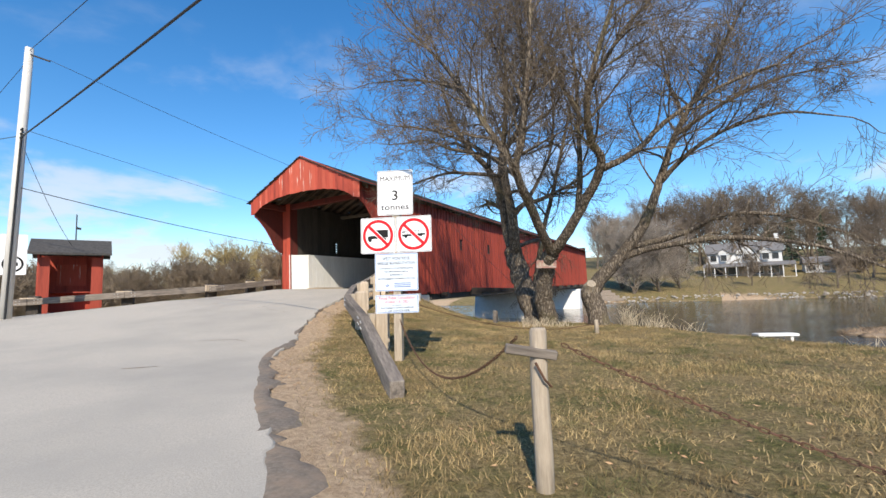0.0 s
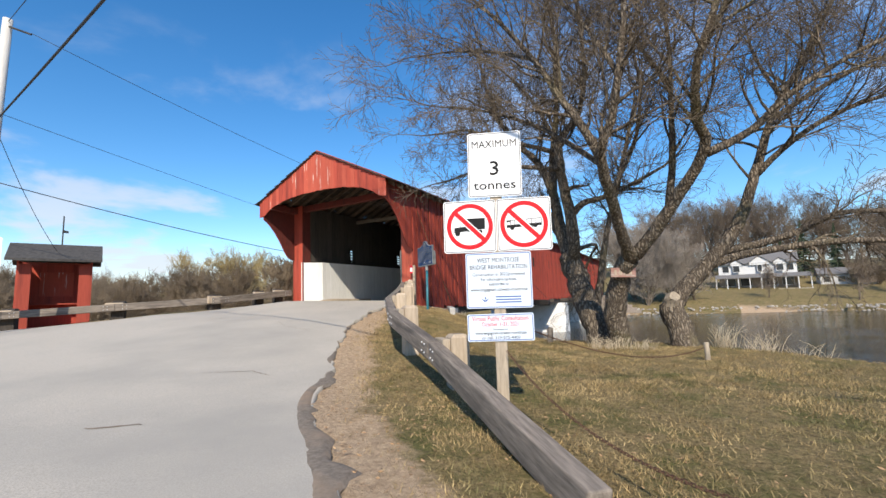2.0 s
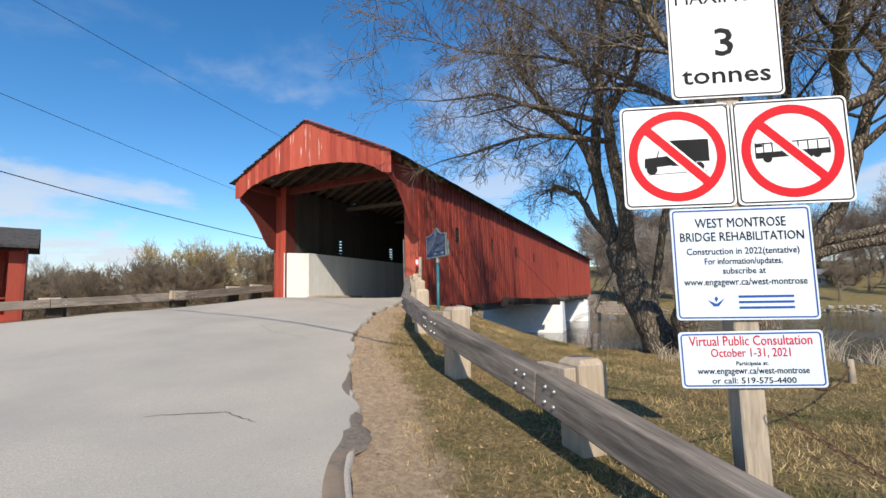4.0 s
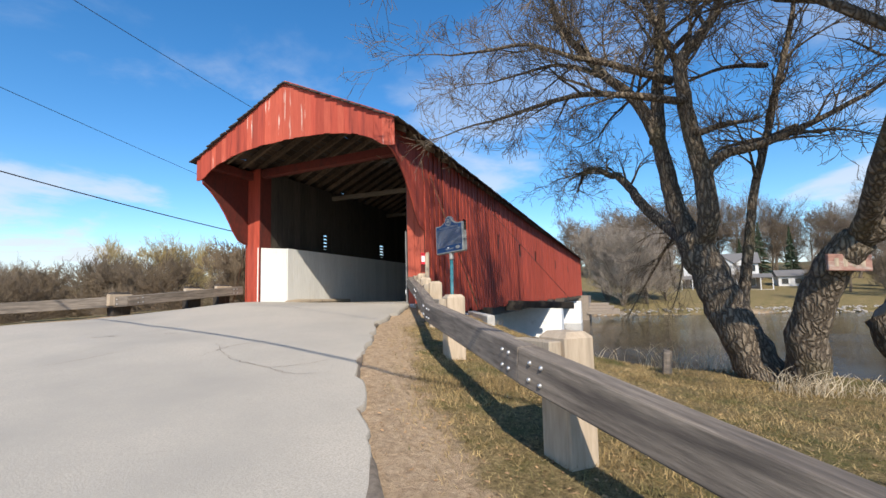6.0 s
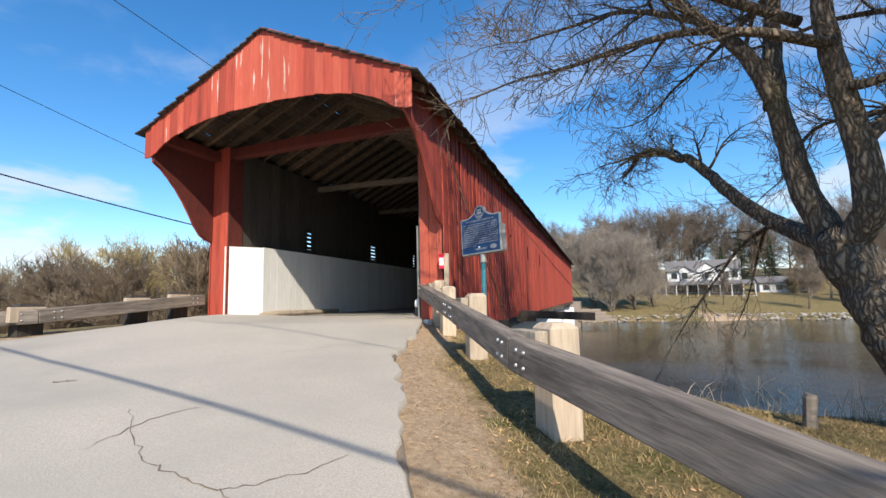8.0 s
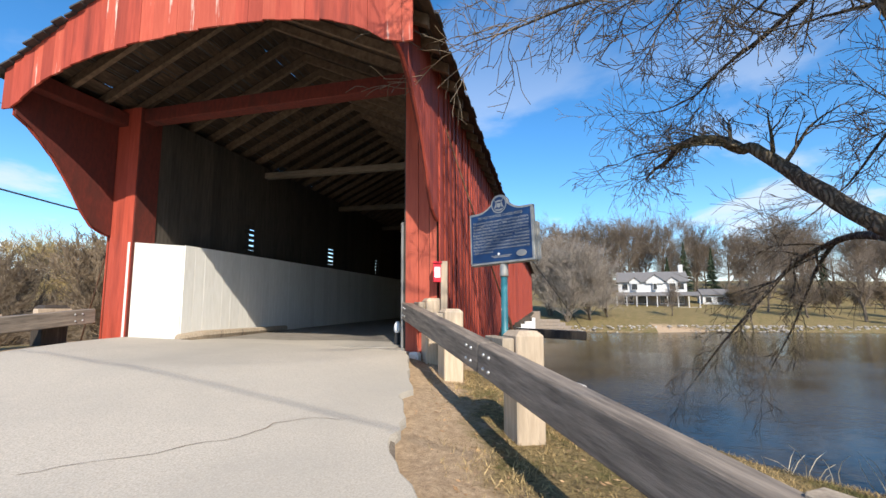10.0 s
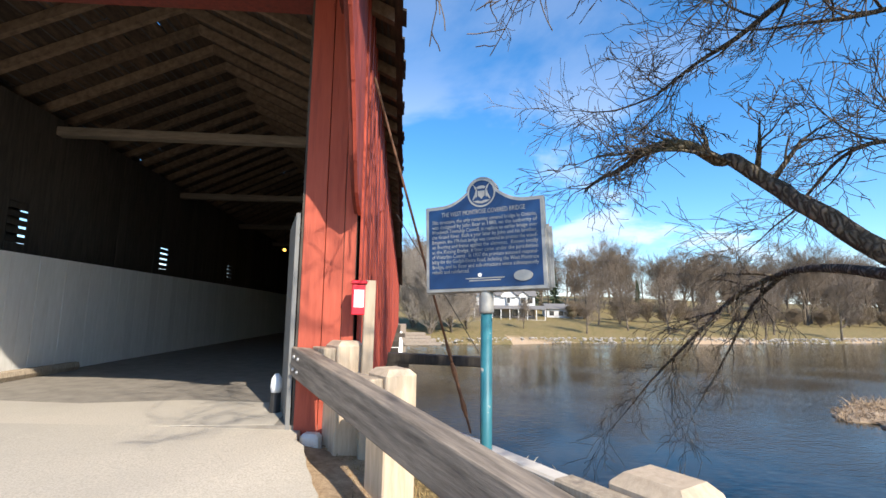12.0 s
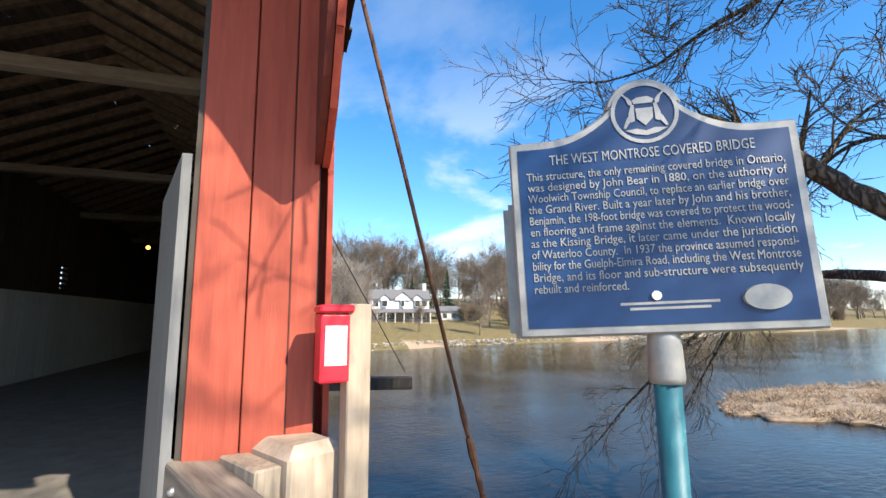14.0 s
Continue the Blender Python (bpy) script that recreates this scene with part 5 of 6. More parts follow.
def willow_by_the_rail():
    rnd = random.Random(21)
    tree = thing("willow_tree", "old leaning bare willow with furrowed bark on the bank", "tree", "bank willows")
    wood, fine = Wood(), Wood()
    fork = (-5.10, 15.65, 2.70)
    limb(tree, "trunk", [(-4.0, 15.25, -0.3), (-4.18, 15.3, 0.2), (-4.52, 15.36, 0.95), (-4.76, 15.45, 1.7), (-4.97, 15.55, 2.3), fork, (-5.16, 15.7, 2.95)], 0.40, 0.30, rnd, 16, 0.06)
    left = limb(tree, "limb", [fork, (-5.32, 15.82, 3.34), (-5.49, 15.9, 4.29), (-5.69, 15.9, 5.29), (-6.11, 15.9, 6.14), (-6.67, 15.9, 6.78), (-7.44, 15.9, 7.99), (-7.9, 15.9, 9.6)], 0.23, 0.05, rnd)
    clothe(*left, rnd, wood, fine, 0.45, 0.34, (1.6, 3.0), (7, 5, 3))
    lead = limb(tree, "limb", [(-5.64, 15.9, 5.0), (-5.58, 15.97, 5.8), (-5.52, 16.0, 6.6), (-5.4, 16.05, 7.6), (-5.3, 16.2, 9.5), (-5.5, 16.3, 11.8)], 0.17, 0.05, rnd)
    clothe(*lead, rnd, wood, fine, 0.3, 0.34, (1.7, 3.2), (7, 5, 3))
    right = limb(tree, "limb", [fork, (-4.93, 15.25, 3.19), (-5.0, 15.2, 4.32), (-5.16, 15.2, 5.41), (-5.2, 15.2, 6.33), (-4.89, 15.2, 6.75), (-4.51, 15.2, 7.3), (-4.3, 15.2, 8.6), (-4.4, 15.3, 10.6)], 0.22, 0.05, rnd)
    clothe(*right, rnd, wood, fine, 0.45, 0.34, (1.7, 3.0), (7, 5, 3))
    spur = limb(tree, "limb", [(-5.18, 15.2, 5.0), (-4.98, 15.0, 4.82), (-4.75, 14.8, 4.82), (-4.55, 14.6, 4.78)], 0.08, 0.05, rnd, 8)
    clothe(*spur, rnd, wood, fine, 0.8, 0.3, (0.3, 0.6), (4, 3))
    back = limb(tree, "limb", [(-4.97, 15.2, 4.0), (-4.6, 15.28, 4.4), (-4.11, 15.3, 4.5), (-3.39, 15.3, 4.72), (-2.4, 15.4, 5.2)], 0.13, 0.04, rnd, 10)
    clothe(*back, rnd, wood, fine, 0.35, 0.36, (1.0, 2.2), (6, 5, 2))
    stem = limb(tree, "limb", [(-4.45, 15.5, 0.7), (-4.35, 15.7, 1.8), (-4.16, 15.8, 2.85), (-4.0, 15.9, 3.72), (-3.65, 16.0, 4.99), (-3.29, 16.0, 6.35), (-3.05, 16.0, 7.3)], 0.12, 0.05, rnd, 10)
    clothe(*stem, rnd, wood, fine, 0.5, 0.36, (1.0, 2.2), (6, 5, 2))
    stub = limb(tree, "limb", [fork, (-5.28, 16.3, 3.0), (-5.5, 17.05, 3.38), (-5.93, 17.5, 3.98), (-6.12, 17.9, 4.42), (-6.45, 18.3, 4.97), (-6.62, 18.42, 5.02), (-6.99, 18.56, 5.29), (-7.3, 18.9, 5.36), (-7.45, 19.4, 5.25)], 0.17, 0.05, rnd)
    clothe(*stub, rnd, wood, fine, 0.60, 0.20, (0.9, 1.9), (6, 5, 2), droop=0.2)
    # the boughs that sweep out over the water and droop
    low = limb(tree, "limb", [(-5.3, 16.5, 3.05), (-5.1, 17.5, 3.30), (-4.92, 18.5, 3.50), (-4.86, 19.3, 3.52), (-5.2, 20.0, 3.2), (-5.6, 20.6, 2.5), (-6.1, 21.3, 1.6), (-6.45, 21.75, 0.9)], 0.10, 0.010, rnd, 10)
    clothe(*low, rnd, wood, fine, 0.45, 0.24, (0.8, 1.8), (5, 3), lift=0.0, droop=0.28, up=-0.1)
    low2 = limb(tree, "limb", [(-4.86, 19.4, 3.5), (-4.8, 20.2, 3.0), (-4.9, 20.9, 2.0), (-5.2, 21.3, 1.1)], 0.045, 0.008, rnd, 8)
    clothe(*low2, rnd, wood, fine, 0.15, 0.24, (0.6, 1.3), (4, 3), lift=0.0, droop=0.28, up=-0.1)
    # long boughs towards the road and over the bridge, then those high over the water
    for pts, r in (([(-5.2, 15.1, 5.5), (-6.13, 14.7, 5.62), (-7.06, 14.6, 5.77), (-7.99, 14.6, 5.68), (-8.7, 14.6, 5.55), (-9.33, 14.6, 5.5)], 0.085),
                   ([(-5.3, 15.7, 6.2), (-6.54, 15.2, 6.62), (-7.18, 15.0, 6.79), (-8.16, 15.0, 7.3), (-9.03, 15.0, 7.36), (-9.96, 15.0, 7.45)], 0.09),
                   ([(-6.5, 15.9, 6.6), (-7.6, 16.6, 7.5), (-8.6, 17.2, 7.8), (-9.8, 17.6, 7.9)], 0.07),
                   ([(-5.25, 15.3, 6.4), (-5.9, 14.8, 7.8), (-6.8, 14.4, 8.9), (-7.8, 14.2, 9.6)], 0.07),
                   ([(-4.9, 16.0, 7.3), (-5.0, 17.2, 7.7), (-5.4, 18.2, 7.59), (-6.11, 18.5, 7.02), (-6.52, 18.8, 6.79), (-6.9, 19.4, 6.5)], 0.075),
                   ([(-3.4, 16.6, 6.6), (-3.96, 17.6, 7.15), (-4.86, 17.9, 7.05), (-5.37, 18.1, 7.06)], 0.06),
                   ([(-3.0, 16.6, 5.2), (-3.23, 18.3, 5.48), (-3.9, 18.6, 5.49), (-4.1, 19.0, 5.33), (-4.3, 19.4, 4.85)], 0.055)):
        b = limb(tree, "limb", pts, r, 0.02, rnd, 8)
        clothe(*b, rnd, wood, fine, 0.3, 0.30, (1.0, 2.0), (6, 5, 2), droop=0.12)
    finish_tree(tree, wood, fine)
    return tree


def willow_twin():
    rnd = random.Random(22)
    tree = thing("willow_tree", "bare forked willow with a red board nailed to it", "tree", "bank willows")
    wood, fine = Wood(), Wood()
    fork = (-3.28, 13.75, 2.55)
    limb(tree, "trunk", [(-3.62, 14.95, -0.3), (-3.74, 14.8, 0.35), (-3.80, 14.5, 1.1), (-3.60, 14.1, 2.0), fork], 0.36, 0.23, rnd, 16, 0.07)
    b1 = limb(tree, "limb", [fork, (-3.34, 13.2, 2.95), (-3.44, 12.2, 3.75), (-3.51, 11.2, 4.57), (-3.2, 10.8, 5.17), (-2.98, 10.5, 5.98), (-2.8, 10.4, 7.2), (-2.7, 10.5, 9.0)], 0.17, 0.04, rnd)
    clothe(*b1, rnd, wood, fine, 0.4, 0.32, (1.5, 2.8), (7, 5, 3))
    b1l = limb(tree, "limb", [(-3.5, 11.3, 4.5), (-3.84, 11.0, 5.24), (-4.2, 10.9, 5.83), (-4.65, 10.8, 6.69), (-5.3, 10.8, 7.7), (-6.0, 10.8, 8.6)], 0.11, 0.035, rnd, 10)
    clothe(*b1l, rnd, wood, fine, 0.15, 0.30, (1.4, 2.6), (6, 5, 3))
    b2 = limb(tree, "limb", [fork, (-2.85, 13.4, 2.9), (-2.03, 12.9, 3.95), (-1.52, 12.4, 4.74), (-1.68, 11.8, 5.26), (-1.63, 11.2, 6.0), (-1.4, 10.8, 6.6), (-0.9, 10.6, 7.8)], 0.18, 0.05, rnd)
    clothe(*b2, rnd, wood, fine, 0.5, 0.32, (1.5, 2.8), (7, 5, 3))
    b2v = limb(tree, "limb", [(-2.3, 13.05, 3.6), (-2.15, 12.8, 4.76), (-2.1, 12.6, 5.75), (-2.05, 12.3, 7.3), (-2.2, 12.2, 9.2)], 0.10, 0.03, rnd, 10)
    clothe(*b2v, rnd, wood, fine, 0.25, 0.32, (1.3, 2.5), (6, 5, 3))
    b2r = limb(tree, "limb", [(-1.5, 12.45, 4.6), (-0.65, 12.6, 5.0), (-0.11, 12.6, 5.5), (0.45, 12.6, 5.86), (1.5, 12.8, 6.4), (2.6, 13.0, 6.7)], 0.10, 0.03, rnd, 10)
    clothe(*b2r, rnd, wood, fine, 0.2, 0.32, (1.3, 2.6), (6, 5, 3))
    for pts, r in (([(-3.5, 11.5, 4.4), (-4.5, 11.6, 5.3), (-5.4, 11.7, 5.9), (-6.4, 11.8, 6.4), (-7.4, 11.8, 6.7)], 0.07),
                   ([(-3.0, 10.6, 5.9), (-3.6, 11.2, 7.4), (-4.4, 11.8, 8.8), (-5.2, 12.4, 10.0)], 0.06),
                   ([(-2.1, 12.5, 6.3), (-2.8, 13.0, 8.0), (-3.4, 13.4, 9.8)], 0.06),
                   ([(-1.5, 11.0, 6.3), (-0.6, 11.4, 7.8), (0.6, 11.8, 9.0), (1.6, 12.0, 10.0)], 0.06),
                   ([(-3.45, 12.0, 3.9), (-2.9, 12.2, 5.0), (-2.7, 12.3, 6.2), (-2.8, 12.4, 7.6)], 0.06),
                   ([(-4.7, 10.8, 6.8), (-5.8, 11.2, 7.5), (-7.0, 11.5, 8.0), (-8.0, 11.6, 8.2)], 0.05)):
        b = limb(tree, "limb", pts, r, 0.02, rnd, 8)
        clothe(*b, rnd, wood, fine, 0.2, 0.30, (1.2, 2.4), (6, 5, 3), droop=0.08)
    finish_tree(tree, wood, fine)
    bm = bmesh.new(); box(bm, -0.30, 0.30, -0.03, 0.03, -0.12, 0.12)
    nb = part("nailed_board", bevel(bm, 0.008), mat("faded_red_board", (0.26, 0.13, 0.10), (0.36, 0.21, 0.17), 6, 0.85, 0.4, (1, 1, 4), (0.42, 0.36, 0.31), 3.0, 0.55, 0.68), tree, "faded red weathered board")
    nb.matrix_basis = pose(-3.46, 13.72, 2.20, 0, 2, 18)
    for k in range(4):
        bm = bmesh.new(); flat(bm, [(-0.22 + 0.12 * k, -0.06), (-0.16 + 0.12 * k, -0.06), (-0.16 + 0.12 * k, 0.06), (-0.22 + 0.12 * k, 0.06)], -0.034)
        part("worn_lettering", bm, M_OLDPOST, nb, "worn pale lettering bar")
    return tree


def willow_on_the_right():
    rnd = random.Random(23)
    tree = thing("willow_tree", "leaning bare willow with a broken stump and low bough", "tree", "bank willows")
    wood, fine = Wood(), Wood()
    limb(tree, "trunk", [(-1.95, 14.95, -0.5), (-2.05, 15.0, -0.1), (-2.26, 15.1, 0.56), (-2.46, 15.2, 1.35)], 0.36, 0.30, rnd, 16, 0.07)
    up = limb(tree, "limb", [(-2.44, 15.2, 1.25), (-2.1, 15.25, 1.75), (-1.5, 15.35, 2.4), (-0.96, 15.4, 3.05), (-0.6, 15.5, 3.7), (-0.30, 15.6, 4.5), (0.0, 15.75, 5.4), (0.35, 15.9, 6.3), (1.3, 16.3, 8.0), (2.2, 16.8, 9.7)], 0.26, 0.05, rnd)
    clothe(*up, rnd, wood, fine, 0.42, 0.32, (1.8, 3.4), (7, 5, 3))
    lo = limb(tree, "limb", [(-1.6, 15.35, 2.3), (-0.9, 15.35, 2.55), (0.0, 15.2, 2.68), (1.3, 15.0, 2.76), (2.4, 14.9, 2.62), (3.6, 14.9, 2.3), (4.8, 15.0, 1.7)], 0.13, 0.03, rnd, 10)
    clothe(*lo, rnd, wood, fine, 0.28, 0.28, (0.9, 1.9), (5, 5, 2), lift=-0.02, droop=0.25, up=-0.1)
    lb = limb(tree, "limb", [(-1.3, 15.4, 2.7), (-0.4, 15.5, 2.85), (0.5, 15.6, 3.1), (1.33, 15.8, 3.5), (2.2, 16.0, 3.52), (3.3, 16.3, 3.3), (4.6, 16.6, 2.7)], 0.12, 0.03, rnd, 10)
    clothe(*lb, rnd, wood, fine, 0.35, 0.30, (0.9, 1.9), (5, 5, 2), droop=0.15)
    for pts, r in (([(-0.2, 15.65, 4.7), (0.6, 15.3, 5.4), (1.6, 15.1, 5.9), (2.9, 15.0, 6.1), (4.0, 15.0, 5.8)], 0.09),
                   ([(0.3, 15.9, 6.2), (1.6, 15.8, 6.9), (3.0, 15.9, 7.4), (4.4, 16.0, 7.5)], 0.08),
                   ([(0.6, 16.0, 6.8), (0.2, 16.6, 8.4), (0.1, 17.0, 10.0)], 0.07)):
        b = limb(tree, "limb", pts, r, 0.02, rnd, 8)
        clothe(*b, rnd, wood, fine, 0.2, 0.32, (1.3, 2.5), (6, 5, 2), droop=0.15)
    # the torn stump where a limb broke away
    bm = bmesh.new(); tube(bm, [(-2.46, 15.15, 1.3), (-2.40, 14.95, 1.52), (-2.34, 14.82, 1.58)], [0.24, 0.20, 0.13], 12, 0.15, rnd)
    part("broken_stump", bm, M_OLDPOST, tree, "pale broken limb stump")
    finish_tree(tree, wood, fine)
    return tree


willow_by_the_rail()
willow_twin()
willow_on_the_right()


def far_tree(seed, height, spread, material, stems=1, kids=(8, 7, 4), label="", low=0.25):
    """A bare tree seen from far away, built about the origin."""
    rnd = random.Random(seed)
    tree = thing("bare_tree", label or "leafless grey-brown tree on the far bank", "tree", "far bank trees")
    trunk, crown = Wood(), Wood()
    for s in range(stems):
        lean = Vector((rnd.uniform(-1, 1), rnd.uniform(-1, 1), 0)) * (0.12 if stems == 1 else 0.35)
        path = [Vector((0, 0, -0.3))]
        n = 7
        for i in range(n):
            path.append(path[-1] + (Vector((0, 0, 1)) + lean + Vector((rnd.uniform(-1, 1), rnd.uniform(-1, 1), 0)) * 0.14).normalized() * height * 0.75 / n)
        r0 = height * (0.020 if stems == 1 else 0.010)
        radii = [r0 * (1 - 0.8 * i / n) for i in range(n + 1)]
        trunk.tube(path, radii, 7)
        for i in range(1, n + 1):
            if i / n < low: continue
            for k in range(3 if stems == 1 else 2):
                a = rnd.uniform(0, 2 * math.pi)
                d = Vector((math.cos(a) * spread, math.sin(a) * spread, rnd.uniform(0.4, 1.1)))
                grow(crown, path[i], d, height * rnd.uniform(0.22, 0.40) * (1.15 - 0.4 * i / n), radii[i] * 0.5, 1, rnd, kids, 0.10, 0.0, (18, 50), (0.4, 0.65), None, 0.012)
    ob = new("trunk", trunk.mesh("trunk", M_BARK)); ob.parent = tree
    ob = new("crown", crown.mesh("crown", material)); ob.parent = tree
    return tree


rnd = random.Random(31)
TALL = [far_tree(41 + k, h, sp, M_FARTWIG) for k, (h, sp) in enumerate(((15, 0.8), (17, 0.7), (13, 1.0)))]
SCRUB = [far_tree(51 + k, h, 0.9, M_BRUSH, stems=5, kids=(6, 5, 3), label="tangled leafless brown scrub bush", low=0.1) for k, h in enumerate((4.5, 5.5, 6.5))]
for s in SCRUB:
    s.name = "scrub_bush"; s["category"] = "bush"; s["group"] = "field scrub"
GOLD = far_tree(61, 11, 1.0, M_FARTWIG_GOLD, stems=3, kids=(8, 7, 4), label="golden-twigged willow beyond the field", low=0.3)
GREY = far_tree(62, 13, 0.9, M_THICKET, stems=6, kids=(7, 6, 4), label="dense grey leafless thicket by the bridge end", low=0.0)


def plant(template, x, y, scale=1.0, sink=0.0):
    m = pose(x, y, land(x, y) - sink, 0, 0, rnd.uniform(0, 360)) @ Matrix.Diagonal((scale, scale, scale, 1))
    if not template.get("planted"):
        template["planted"] = 1
        template.matrix_basis = m
        return template
    return copy_scaled(template, m)


def copy_scaled(template, m):
    ob = copy_thing(template, Matrix.Identity(4))
    ob.matrix_basis = m
    return ob


# the wood behind the houses across the river
for k in range(110):
    x = -20 + 270 * ((k + rnd.random()) / 110) ** 1.15
    y = 136 + rnd.uniform(0, 30) + 0.20 * max(0, x)
    plant(rnd.choice(TALL), x, y, rnd.uniform(0.95, 1.45))
for k in range(34):
    x = 230 + 330 * (k + rnd.random()) / 34
    plant(rnd.choice(TALL), x, 118 + 0.22 * x + rnd.uniform(-8, 16), rnd.uniform(1.1, 1.6))
for k in range(36):
    x = 75 + 190 * (k + rnd.random()) / 36
    plant(rnd.choice(TALL), x, 116 + 0.22 * x + rnd.uniform(-4, 14), rnd.uniform(1.15, 1.7))
for k in range(60):
    x = 30 + 220 * (k + rnd.random()) / 60
    plant(rnd.choice(SCRUB), x, 112 + 0.23 * x + rnd.uniform(-6, 6), rnd.uniform(0.7, 1.3))
for x, y, s in ((12.5, 100, 0.45), (24, 97, 0.55), (36, 104, 0.8), (43, 101, 0.75), (52, 103, 0.8), (33, 112, 0.7), (62, 99, 0.8), (70, 106, 0.9), (84, 104, 0.9), (46, 96, 0.5)):
    plant(rnd.choice(TALL), x, y, s)
plant(SCRUB[1], -20.8, 19.8, 0.5); plant(SCRUB[0], -22.5, 21.5, 0.8)
plant(GREY, -6.5, 86.5, 0.95); plant(GREY, -2.5, 90, 1.0); plant(GREY, -9, 93, 1.1); plant(GREY, 0.8, 95, 0.8)
# scrub beyond the field side rail
for k in range(120):
    a = radians(40 + 44 * (k + rnd.random()) / 95)
    d = rnd.choice((rnd.uniform(44, 60), rnd.uniform(58, 90), rnd.uniform(34, 46)))
    s = 0.55 + 0.45 * (1 if a < radians(58) else 0.55) * rnd.uniform(0.6, 1.2)
    plant(rnd.choice(SCRUB), -math.sin(a) * d, math.cos(a) * d, s * d / 62)
for a, d, s in ((51.5, 74, 1.12), (54, 76, 1.08), (49, 74, 1.0), (62, 120, 1.0)):
    plant(GOLD, -math.sin(radians(a)) * d, math.cos(radians(a)) * d, s)
for a, d, s in ((46, 56, 0.55), (44, 52, 0.5), (60, 100, 0.7), (64, 104, 0.75), (68, 110, 0.7), (57, 105, 0.7), (72, 112, 0.7)):
    plant(rnd.choice(TALL), -math.sin(radians(a)) * d, math.cos(radians(a)) * d, s)


def conifer(seed, h):
    rnd = random.Random(seed)
    tree = thing("conifer", "dark green conifer in the far wood", "tree", "far conifers")
    bm = bmesh.new(); tube(bm, [(0, 0, -0.3), (0, 0, h * 0.9)], [h * 0.02, h * 0.005], 6)
    part("trunk", bm, M_BARK, tree)
    w = Wood()
    for k in range(420):
        t = rnd.random() ** 0.7
        z = h * (0.08 + 0.92 * t); r = h * 0.2 * (1 - t) * rnd.uniform(0.5, 1.1) + 0.1
        a = rnd.uniform(0, 6.283)
        tip = Vector((math.cos(a) * r, math.sin(a) * r, z - r * 0.25))
        w.tube([Vector((0, 0, z)), tip * 0.6 + Vector((0, 0, z)) * 0.4, tip], [0.12, 0.16, 0.02], 3)
    ob = new("crown", w.mesh("crown", M_CONIFER, False)); ob.parent = tree
    return tree


CON = [conifer(71, 12), conifer(72, 15)]
for x, y, s in ((22, 140, 0.9), (27, 143, 1.0), (33, 141, 0.9), (-62, 260, 1.0), (3, 118, 0.6), (55, 135, 0.9)):
    plant(rnd.choice(CON), x, y, s)
for k in range(16):
    a = radians(56 + 22 * rnd.random()); d = rnd.uniform(190, 240)
    plant(rnd.choice(CON), -math.sin(a) * d, math.cos(a) * d, rnd.uniform(0.6, 0.9))


# ---- field side: pole, wires, kiosk, sign ----
PB, PT = Vector((-20.75, 7.12, 0.6)), Vector((-19.55, 6.95, 10.35))
pole = thing("utility_pole", "pale wooden utility pole with wires and dark conduit", "utility pole")
bm = bmesh.new(); tube(bm, [PB, PB.lerp(PT, 0.5), PT], [0.17, 0.15, 0.12], 12, 0.02)
part("shaft", bm, M_POLE, pole, smooth=True)
bm = bmesh.new(); tube(bm, [PB + Vector((0.17, -0.06, 0)), PB.lerp(PT, 0.68) + Vector((0.16, -0.06, 0))], [0.035, 0.035], 8)
part("conduit", bm, M_WIRE, pole, "black conduit")
mid = PB.lerp(PT, 0.685)
for k in range(3):
    bm = bmesh.new(); tube(bm, [mid + Vector((0.1, -0.05, 0.14 * k - 0.12)), mid + Vector((0.34, -0.1, 0.14 * k - 0.12))], [0.045, 0.03], 8)
    part("insulator", bm, M_WIRE, pole)
bm = bmesh.new(); tube(bm, [PT + Vector((0.05, 0, -0.25)), PT + Vector((0.62, 0.35, -0.5))], [0.03, 0.03], 6)
part("top_arm", bm, M_DARKSTEEL, pole)


def wire(a, b, sag, r, label="black overhead cable sagging from the pole"):
    a, b = Vector(a), Vector(b)
    pts = []
    for k in range(25):
        t = k / 24
        p = a.lerp(b, t); p.z -= sag * 4 * t * (1 - t)
        pts.append(p)
    bm = bmesh.new(); tube(bm, pts, [r] * 25, 6)
    return solid("overhead_wire", bm, M_WIRE, label, "wire", "overhead wires", smooth=True)


wire(mid + Vector((0.3, -0.1, -0.12)), (16, -0.2, 4.85), 0.2, 0.024)
wire(PT + Vector((0.0, 0, -0.1)), (16, 0.9, 6.4), 0.2, 0.010)
wire(PT + Vector((0.6, 0.35, -0.45)), (-16.5, 34, 7.2), 0.5, 0.009)
wire(PB.lerp(PT, 0.5) + Vector((0.1, 0, 0)), (-18.05, 17.2, 4.0), 0.12, 0.016)
wire(mid + Vector((0.1, 0.1, 0.2)), (-45, 90, 9), 0.6, 0.009)
wire(mid, (-60, -5, 8.5), 0.8, 0.012)
wire(mid + Vector((0, 0, -0.2)), (-24.0, 10.4, 3.95), 0.25, 0.010)
wire((-60, 12, 9.5), PT + Vector((0, 0, -0.4)), 0.6, 0.009)

KM = pose(-24.75, 10.75, land(-24.5, 10.5) - 0.05, 0, 0, -115 + 180) @ Matrix.Diagonal((1, 1, 1.17, 1))
kiosk = thing("notice_kiosk", "small open-fronted red timber kiosk with dark shingle roof", "kiosk", m=KM)
